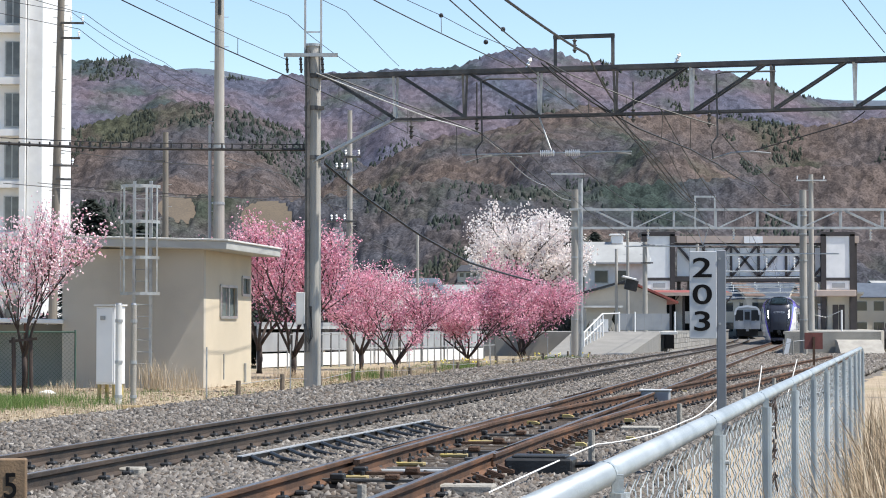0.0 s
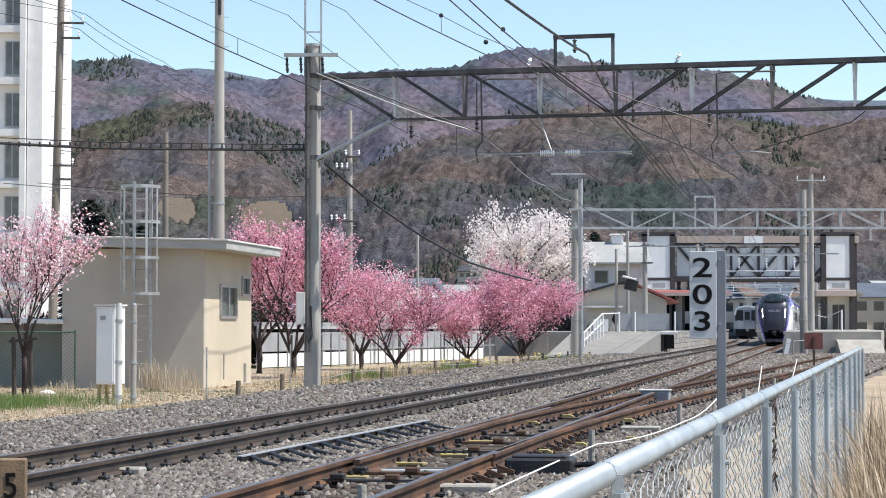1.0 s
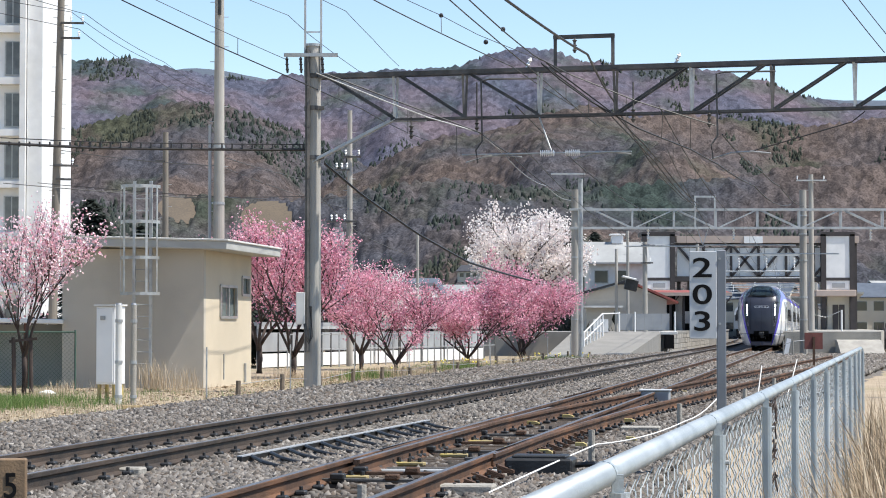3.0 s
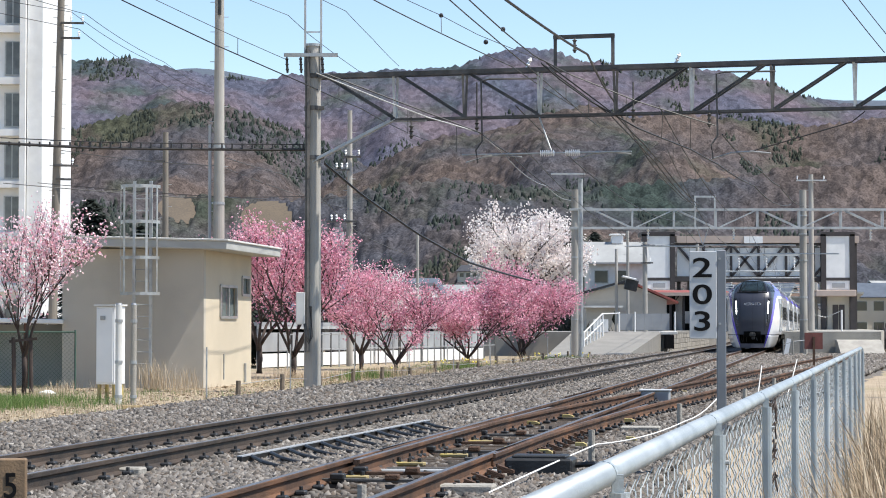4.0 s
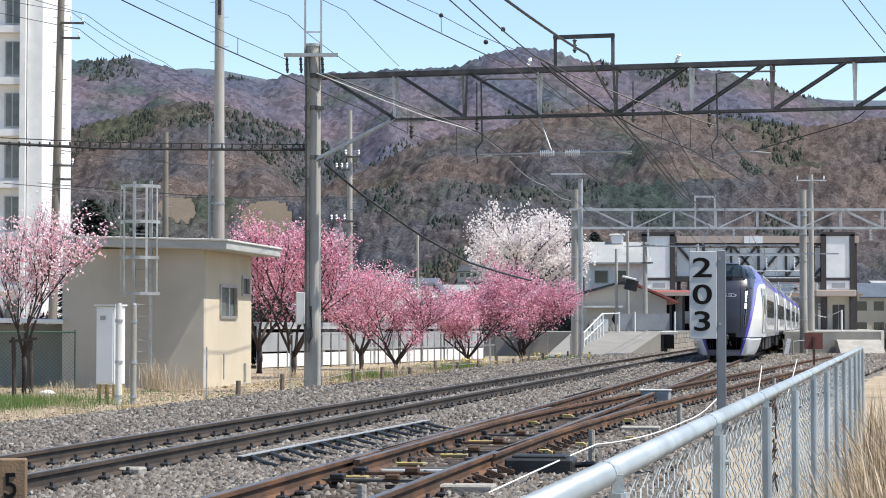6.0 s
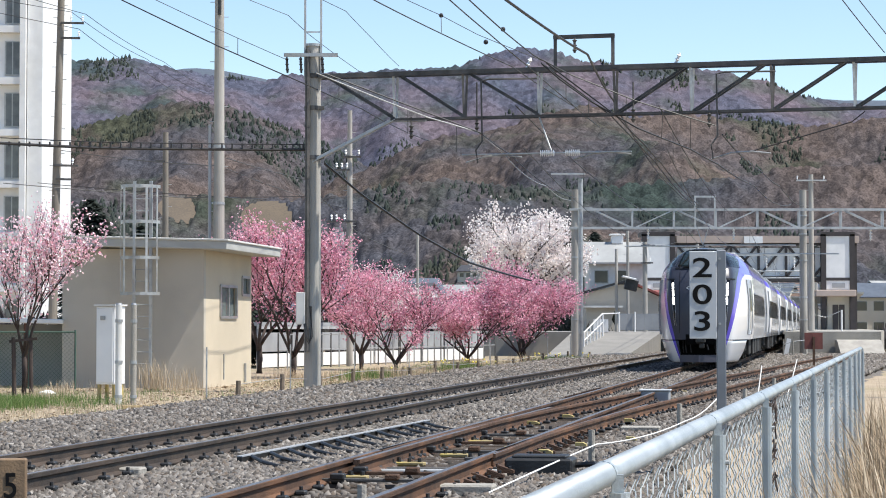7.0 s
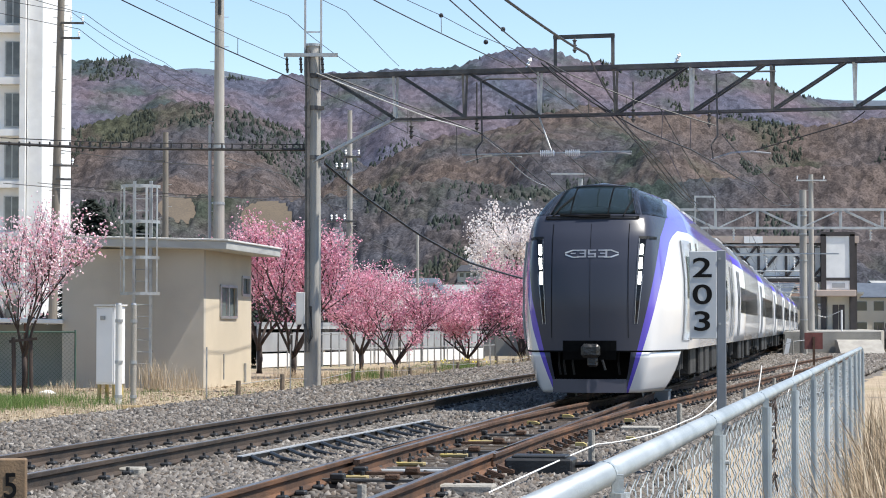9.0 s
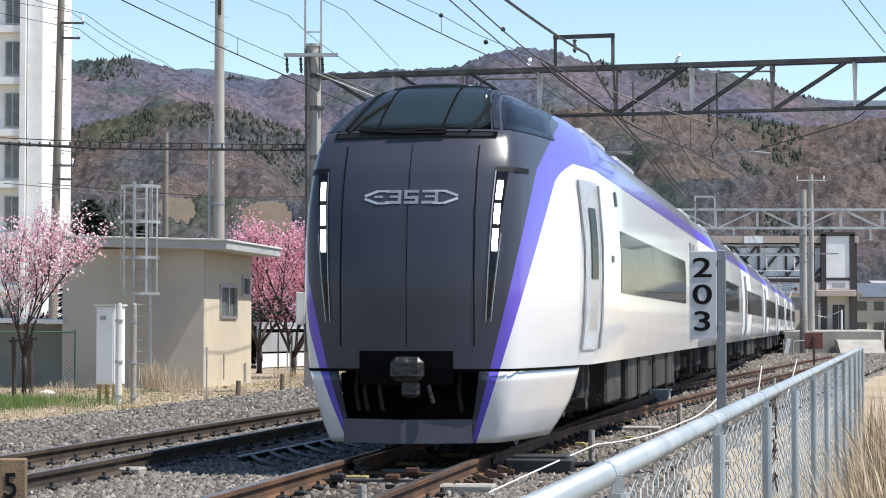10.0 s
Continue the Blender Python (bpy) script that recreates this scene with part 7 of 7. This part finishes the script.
for i, (x, y, h, r) in enumerate(((-13.2, 84, 6.0, 1.6), (-11.8, 86, 5.4, 1.5), (-15.2, 95, 7.0, 2), (9.4, 158, 8.2, 2.2), (11.3, 164, 8.6, 2.4), (-11.0, 92, 5.2, 1.6), (-7.6, 84, 3.0, 1.6), (-6.6, 86, 2.8, 1.5))):
    conifer("dark green evergreen tree behind the buildings", x, y, -0.4, h, r, i)


def scrub():
    """Bare trees and bushes between the town and the line."""
    rnd = random.Random(77)
    v, f = [], []
    for k in range(2600):
        y = rnd.uniform(130, 560)
        az = rnd.uniform(-0.21, 0.215)
        if 0.075 < az < 0.205 and y < 330:
            continue
        x = az * y
        hgt, r = rnd.uniform(1.5, 6), rnd.uniform(1.2, 3.0)
        if y < 200:
            hgt *= 0.6
        for i in range(16):
            a, q = rnd.random() * 6.28, r * rnd.random() ** 0.6
            px, py = x + q * math.cos(a), y + q * math.sin(a)
            pz = -0.4 + hgt * (0.15 + 0.85 * math.sqrt(max(0, 1 - (q / r) ** 2)) * rnd.random() ** 0.5)
            w, g = rnd.uniform(0.12, 0.4), rnd.random() * 6.28
            c, d = math.cos(g) * w, math.sin(g) * w
            b = len(v)
            v += [(px - c, py - d, pz - rnd.uniform(0.6, 1.6)), (px + c, py + d, pz - rnd.uniform(0.6, 1.6)), (px + rnd.uniform(-.5, .5), py, pz)]
            f.append((b, b + 1, b + 2))
    tagged(raw("bare_scrub", v, f, bpy.data.materials["bare_wood"]), "bare brown bushes and small trees around the town", "bushes", kind="stuff")


scrub()


# ---- near fence, sign and trackside things ----
def make_near_fence():
    t = thing("chain_link_fence", "pale galvanised chain-link fence with a round top rail", "fence")
    u = Vector((0.2046, 0.9788, 0))
    o = Vector((-0.152, 1.66, 0))
    top, low, n = 0.926, -0.28, 12
    at = lambda q: o + u * q
    bm = bmesh.new()
    tube(bm, [at(q) + Vector((0, 0, top)) for q in (0, 6, 12, 18, 2.0 * n)], 0.0215, 14)
    part("top_rail", bm, FENCE_GALV, t, smooth=True)
    for k in range(n + 1):
        p = at(2.05 + 2.0 * (k - 1))
        side = Vector((u.y, -u.x, 0)) * 0.026
        bm = bmesh.new()
        rod(bm, p + Vector((0, 0, -0.4)) + side, p + Vector((0, 0, top - 0.03)) + side, 0.017, n=12)
        post = part("post", bm, FENCE_GALV, t)
        bm = bmesh.new()
        c = p + Vector((0, 0, top))
        rod(bm, c - u * 0.011, c + u * 0.011, 0.0225, n=14)
        bar(bm, c + side * 0.85 + Vector((0, 0, 0.0)), c + side * 0.85 + Vector((0, 0, -0.09)), 0.02, 0.014, (0, 1, 0))
        part("clamp", bm, FENCE_GALV, post)
        bm = bmesh.new()
        rod(bm, p + side * 1.6 + Vector((0, 0, top - 0.1)), p + side * 2.0 + Vector((0, 0, top - 0.1)), 0.006, n=6)
        part("bolt", bm, GALV, post)
        if k == n:
            break
        bm = bmesh.new()
        q0 = 2.05 + 2.0 * (k - 1)
        for j in range(40):
            pts = []
            z, i = top - 0.035, 0
            while z > low:
                w = 0.0253 if (i + j) % 2 else -0.0253
                wob = 0.002 * math.sin(j * 1.7 + z * 9)
                pts.append(at(q0 + 0.05 * j + 0.025 + w) + Vector((wob + 0.003 * (-1) ** i, 0, z)))
                z, i = z - 0.025, i + 1
            tube(bm, pts, 0.0015, 3)
        ob = part("mesh_panel", bm, FENCE_GALV, t)
        tagged(ob, "woven diamond wire mesh", kind="stuff")
    for z in (0.3, -0.2):
        bm = bmesh.new()
        tube(bm, [at(0.1) + Vector((0, 0, z)), at(12) + Vector((0, 0, z)), at(2.0 * n) + Vector((0, 0, z))], 0.003, 4)
        part("line_wire", bm, FENCE_GALV, t)
    # dead vine on the mesh
    t = thing("dead_vine", "dark dried vine caught in the fence mesh", "plant")
    bm = bmesh.new()
    rnd = random.Random(2)
    c = at(6.35)
    for z in (0.86, 0.77, 0.69, 0.62):
        for k in range(5):
            p = c + u * rnd.uniform(-0.06, 0.1) + Vector((0.015, -0.01, z + rnd.uniform(-0.03, 0.03)))
            tube(bm, [p, p + Vector((0.02, 0.02, 0.03)), p + u * rnd.uniform(-0.05, 0.09) + Vector((0.02, 0, rnd.uniform(-0.05, 0.05)))], 0.003, 4)
    tube(bm, [c + Vector((0.02, 0, 0.9)), c + Vector((0.02, 0.01, 0.75)), c + Vector((0.02, 0, 0.6))], 0.003, 4)
    part("stem", bm, BARK, t)


make_near_fence()


def glyph(body, size, wide, bold):
    """One character of the built-in font as a mesh, in its own plane."""
    cu = bpy.data.curves.new("glyph", "FONT")
    cu.body, cu.size, cu.extrude, cu.offset = body, size, 0.003, bold
    cu.align_x, cu.align_y = "CENTER", "CENTER"
    ob = new("glyph", cu)
    bpy.context.view_layer.update()
    me = bpy.data.meshes.new_from_object(ob)
    bpy.data.objects.remove(ob)
    me.transform(Matrix.Diagonal((wide, 1, 1, 1)))
    return me


def make_signs():
    SIGN = surf("sign_grey", (0.50, 0.52, 0.54), (0.44, 0.46, 0.475), 3, 0.55)
    POST = surf("sign_post_grey", (0.20, 0.215, 0.24), (0.165, 0.18, 0.20), 4, 0.5, 0.3)
    t = thing("distance_sign", "pale grey stacked number board on a grey post", "sign", at=pose(2.36, 20.0, 0, 0, 0, -3))
    bm = bmesh.new()
    box(bm, (0, 0, 1.462), (0.246, 0.012, 0.795), bevel=0.004)
    board = part("board", bm, SIGN, t)
    for s, z in (("2", 1.70), ("0", 1.457), ("3", 1.215)):
        me = glyph(s, 0.25, 1.52, 0.0025)
        me.materials.append(BLACK)
        ob = new("digit", me)
        ob.parent = board
        ob.matrix_basis = pose(-0.008, -0.009, z, 90, 0, 0)
    bm = bmesh.new()
    box(bm, (0.165, 0.03, 0.76), (0.086, 0.05, 2.22), bevel=0.008)
    post = part("post", bm, POST, t)
    for z in (1.79, 1.2):
        bm = bmesh.new()
        rod(bm, (0.15, 0.005, z), (0.15, -0.012, z), 0.012, n=8)
        part("bolt", bm, GALV, post)
    t = thing("track_marker", "small rusty brown number board between the tracks", "sign", at=pose(-2.93, 15.0, 0, 0, 0, 6))
    brown = surf("marker_brown", (0.24, 0.155, 0.085), (0.15, 0.10, 0.06), 6, 0.7, bump=0.2)
    bm = bmesh.new()
    box(bm, (0, 0, 0.03), (0.21, 0.1, 0.5), bevel=0.01)
    board = part("board", bm, brown, t)
    me = glyph("5", 0.24, 0.85, 0.002)
    me.materials.append(BLACK)
    ob = new("digit", me)
    ob.parent = board
    ob.matrix_basis = pose(0.0, -0.054, 0.09, 90, 0, 0)
    t = thing("back_of_sign", "rusty red back of a square sign on a post", "sign", at=(12.6, 75, -0.36))
    bm = bmesh.new()
    box(bm, (0, 0, 1.06), (0.62, 0.03, 0.56), bevel=0.005)
    part("board", bm, surf("rust_red", (0.19, 0.062, 0.05), (0.13, 0.045, 0.038), 4, 0.75, bump=0.2), t)
    bm = bmesh.new()
    box(bm, (0, -0.04, 0.6), (0.08, 0.04, 1.2))
    part("post", bm, RUST, t)


make_signs()


def make_rope_posts():
    t = thing("rope_fence", "short grey stakes joined by a slack white rope", "fence")
    pts = [(-0.55, 15.0, 0.02), (1.46, 21.7, 0.04), (3.0, 28.6, 0.06), (3.05, 27.2, 0.02), (3.62, 28.2, 0.28)]
    for x, y, h in ((1.46, 21.7, 0.46), (3.0, 28.0, 0.5), (4.65, 34.0, 0.52), (6.0, 40.0, 0.55), (8.3, 47, 0.6), (-0.55, 15, 0.4)):
        bm = bmesh.new()
        rod(bm, (x, y, -0.36), (x, y, -0.3 + h), 0.036, 0.033, 10)
        part("stake", bm, CONCRETE, t)
    rope = surf("white_rope", (0.78, 0.77, 0.74), (0.66, 0.65, 0.62), 20, 0.9, bump=0.3, bump_scale=200)
    for a, b, sag in (((0.34, 17.5, -0.15), (1.51, 21.7, 0.02), -0.005), ((1.51, 21.7, 0.02), (3.07, 28.0, -0.02), 0.05), ((3.07, 28.0, -0.02), (3.6, 28.8, 0.27), 0.05), ((4.4, 31.0, 0.1), (4.55, 31.5, 0.62), 0.02), ((5.3, 34, 0.12), (5.55, 34.6, 0.66), 0.02)):
        a, b = Vector(a), Vector(b)
        bm = bmesh.new()
        tube(bm, [a.lerp(b, k / 10) - Vector((0, 0, sag * 4 * (k / 10) * (1 - k / 10))) for k in range(11)], 0.008, 6)
        part("rope", bm, rope, t)


make_rope_posts()


def make_track_gear():
    """Cable tray, point machine, rods, plates and blocks between the rails."""
    t = thing("cable_tray", "long grey cable tray with black hoses in arcs", "cable tray")
    a, b = Vector((-2.0, 21.7, -0.14)), Vector((-0.2, 30.2, -0.14))
    bm = bmesh.new()
    bar(bm, a, b, 0.05, 0.07)
    part("tray", bm, DARK, t)
    bm = bmesh.new()
    bar(bm, a + Vector((0, 0, 0.04)), b + Vector((0, 0, 0.04)), 0.055, 0.012)
    part("tray_cover", bm, GREY_PANEL, t)
    for k in range(13):
        p = a.lerp(b, (k + 0.6) / 13.2)
        bm = bmesh.new()
        tube(bm, [p + Vector(v) for v in ((0, 0.05, 0.0), (0.03, -0.2, 0.03), (0.09, -0.5, 0.03), (0.19, -0.8, 0.01), (0.33, -1.02, -0.01), (0.52, -1.12, -0.04))], 0.02, 7)
        part("hose", bm, CABLE, t)
    t = thing("point_machine", "low black point machine beside the turnout", "machine", at=pose(0.9, 20.3, -0.2, 0, 0, -9.9))
    bm = bmesh.new()
    box(bm, (0, 0, 0.09), (0.62, 0.42, 0.17), bevel=0.02)
    body = part("body", bm, DARK, t)
    bm = bmesh.new()
    box(bm, (0.0, 0, 0.185), (0.5, 0.3, 0.03), bevel=0.01)
    part("lid", bm, DARK, body)
    for dy in (-0.14, 0.12):
        bm = bmesh.new()
        rod(bm, (-0.3, dy, 0.05), (-1.9, dy, 0.04), 0.02, n=8)
        part("point_rod", bm, STEEL_LIGHT if dy < 0 else STEEL_DARK, t)
    bm = bmesh.new()
    tube(bm, [(0.3, 0.1, 0.1), (0.5, 0.0, 0.12), (0.6, -0.3, 0.0)], 0.03)
    part("hose", bm, CABLE, t)
    t = thing("concrete_block", "small weathered concrete block in the ballast", "block")
    bm = bmesh.new()
    box(bm, (-2.95, 20.0, -0.15), (0.5, 0.22, 0.11), Matrix.Rotation(radians(-9), 3, "Z"), 0.015)
    part("block", bm, CONCRETE, t)
    bm = bmesh.new()
    box(bm, (-3.05, 20.35, -0.12), (0.1, 0.05, 0.06), None, 0.01)
    part("yellow_tab", bm, YELLOW, t)
    t = thing("concrete_block", "flat concrete slab beside the rail", "block")
    bm = bmesh.new()
    box(bm, (0.2, 17.9, -0.15), (0.45, 0.25, 0.1), Matrix.Rotation(radians(-9), 3, "Z"), 0.015)
    part("block", bm, CONCRETE, t)
    t = thing("junction_box", "pale grey trackside junction box", "box", at=pose(3.85, 40.0, -0.22, 0, 0, -10))
    bm = bmesh.new()
    box(bm, (0, 0, 0.12), (0.52, 0.4, 0.24), bevel=0.02)
    part("body", bm, GREY_PANEL, t)
    bm = bmesh.new()
    box(bm, (0, 0, 0.25), (0.56, 0.44, 0.03), bevel=0.008)
    part("lid", bm, STEEL_LIGHT, t)
    rnd = random.Random(4)
    for i, (y, off) in enumerate(((21.2, -0.3), (22.6, -0.1), (22.0, 0.25), (24.0, 0.35), (25.3, -0.25), (28.0, 0.2), (30.5, 0.75), (33.0, 0.9), (31.8, 0.0), (36, -0.2), (19.3, -0.45), (26.5, 0.5), (45, 0.7), (62, 0.8), (66, 0.2))):
        t = thing("slide_plate", "yellow painted turnout slide plate with bolts", "plate", "slide plates", at=pose(centre(y) + off, y, -0.16, 0, 0, -9.9 + rnd.uniform(-4, 4)))
        bm = bmesh.new()
        box(bm, (0, 0, 0.02), (0.3, 0.11, 0.035), bevel=0.008)
        part("plate", bm, YELLOW if i % 3 != 2 else STEEL_DARK, t)
        for x in (-0.1, 0.0, 0.1):
            bm = bmesh.new()
            rod(bm, (x, 0, 0.03), (x, 0, 0.075), 0.02, n=6)
            part("bolt", bm, DARK, t)
    for k in range(14):
        y = 38.0 + k * 0.42
        t = thing("rib_plate", "rusty upright rib plate beside the crossing rail", "plate", "rib plates", at=pose(centre(y) - 0.74, y, -0.16, 0, 0, -9.9))
        bm = bmesh.new()
        prism(bm, [(-0.12, 0), (0.12, 0), (0.12, 0.14), (-0.06, 0.14)], "y", -0.02, 0.02)
        part("plate", bm, RUST, t)
    for x, y, w in ((1.79, 31.6, 0.16), (2.55, 30.2, 0.14), (1.2, 29.4, 0.16), (2.15, 25.2, 0.12), (1.05, 22.6, 0.14), (1.5, 24.0, 0.12)):
        t = thing("rail_marker", "bright yellow painted clamp on the rail foot", "clamp", "yellow clamps", at=pose(x, y, -0.12, 0, 0, -9.9))
        bm = bmesh.new()
        prism(bm, [(-w / 2, 0), (w / 2, 0), (w / 2, 0.02), (0.02, 0.04), (-w / 2, 0.04)], "y", -0.05, 0.05)
        part("clamp", bm, surf("clamp_yellow", (0.50, 0.40, 0.13), (0.34, 0.27, 0.12), 9, 0.6) if w == 0.16 and y > 31 else bpy.data.materials["clamp_yellow"], t)
    for y, r, m in ((18.6, 0.022, STEEL_DARK), (19.5, 0.03, RUST), (22.9, 0.025, STEEL_DARK), (24.6, 0.022, RUST), (26.4, 0.025, STEEL_DARK)):
        t = thing("stretcher_bar", "dark steel stretcher bar between the switch rails", "bar", "stretcher bars", at=pose(centre(y), y, -0.12, 0, 0, -9.9))
        bm = bmesh.new()
        box(bm, (0, 0, 0), (1.25, 2 * r, 0.03), bevel=0.006)
        part("bar", bm, m, t)
        for x in (-0.42, 0.05, 0.45):
            bm = bmesh.new()
            box(bm, (x, 0, 0.03), (0.12, 0.1, 0.05), bevel=0.01)
            part("lug", bm, RUST if x > 0 else DARK, t)
    t = thing("concrete_slab", "thin pale concrete slab lying on the ballast", "slab", at=pose(2.55, 28.5, -0.17, 0, 0, -8))
    bm = bmesh.new()
    box(bm, (0, 0, 0.03), (0.5, 0.4, 0.06), bevel=0.01)
    part("slab", bm, CONCRETE, t)
    # switch rails lying inside the running rails
    t = thing("switch_rails", "rusty tapered switch rails of the turnout", "rail")
    for a, b in (((-0.47, 19.6), (-0.36, 32.5)), ((0.60, 20.5), (0.98, 33.5))):
        bm = bmesh.new()
        n = 12
        path = []
        for k in range(n + 1):
            y = a[1] + (b[1] - a[1]) * k / n
            path.append(Vector((centre(y) + a[0] + (b[0] - a[0]) * (k / n) ** 2, y, -0.004)))
        sweep(bm, path, RAIL)
        part("switch_rail", bm, [RUST, RAIL_TOP], t)
    # rail braces outside the turnout's rails
    for k in range(16):
        y = 18.2 + k * 0.61
        t = thing("rail_brace", "rusty rail brace bolted beside the turnout rail", "brace", "rail braces", at=pose(centre(y) + 0.72, y, -0.15, 0, 0, -9.9))
        bm = bmesh.new()
        prism(bm, [(0, 0), (0.15, 0), (0.15, 0.025), (0.05, 0.06), (0, 0.075)], "y", -0.04, 0.04)
        part("body", bm, RUST, t)
        bm = bmesh.new()
        rod(bm, (0.11, 0, 0.02), (0.11, 0, 0.06), 0.016, n=6)
        part("bolt", bm, DARK, t)
    t = thing("equipment_box", "small white equipment box on the gantry post", "box", at=(-3.28, 50.75, 1.25))
    bm = bmesh.new()
    box(bm, (0, 0, 0.35), (0.2, 0.16, 0.74), bevel=0.01)
    part("body", bm, OFFWHITE, t)
    bm = bmesh.new()
    tube(bm, [(0.1, -0.05, 0.0), (0.14, -0.1, -0.3), (0.2, -0.1, -0.45), (0.26, -0.1, -0.3), (0.24, -0.1, 0.4)], 0.035)
    part("hose", bm, CABLE, t)
    t = thing("timber_batten", "long pale timber lying on the verge", "timber")
    bm = bmesh.new()
    bar(bm, (-5.9, 40.6, -0.3), (-4.3, 41.4, -0.3), 0.08, 0.06)
    part("batten", bm, surf("pale_timber", (0.42, 0.32, 0.17), (0.34, 0.25, 0.13), 6, 0.9, stretch=(0.3, 3, 3)), t)
    t = tagged(new("road"), "grey asphalt lane beside the wire fence", "road", kind="structure")
    bm = bmesh.new()
    v = [bm.verts.new(p) for p in ((2.2, 3, -0.325), (6.5, 3, -0.325), (34, 130, -0.325), (25.0, 112, -0.325), (6.2, 22, -0.325))]
    bm.faces.new(v)
    part("asphalt", bm, surf("asphalt", (0.12, 0.118, 0.115), (0.09, 0.089, 0.087), 3, 0.95, bump=0.3, fine=40), t)


make_track_gear()


def motions():
    """The express runs along the through track towards the camera."""
    turn = -math.degrees(math.atan(0.174))
    rows = []
    for t in (0, 2, 4, 6, 8, 9, 10):
        Y = 19.41 + 15.04 * (10 - t)
        rows.append((t, pose(centre(Y), Y, 0, 0, 0, turn)))
    walk(express, rows)


motions()
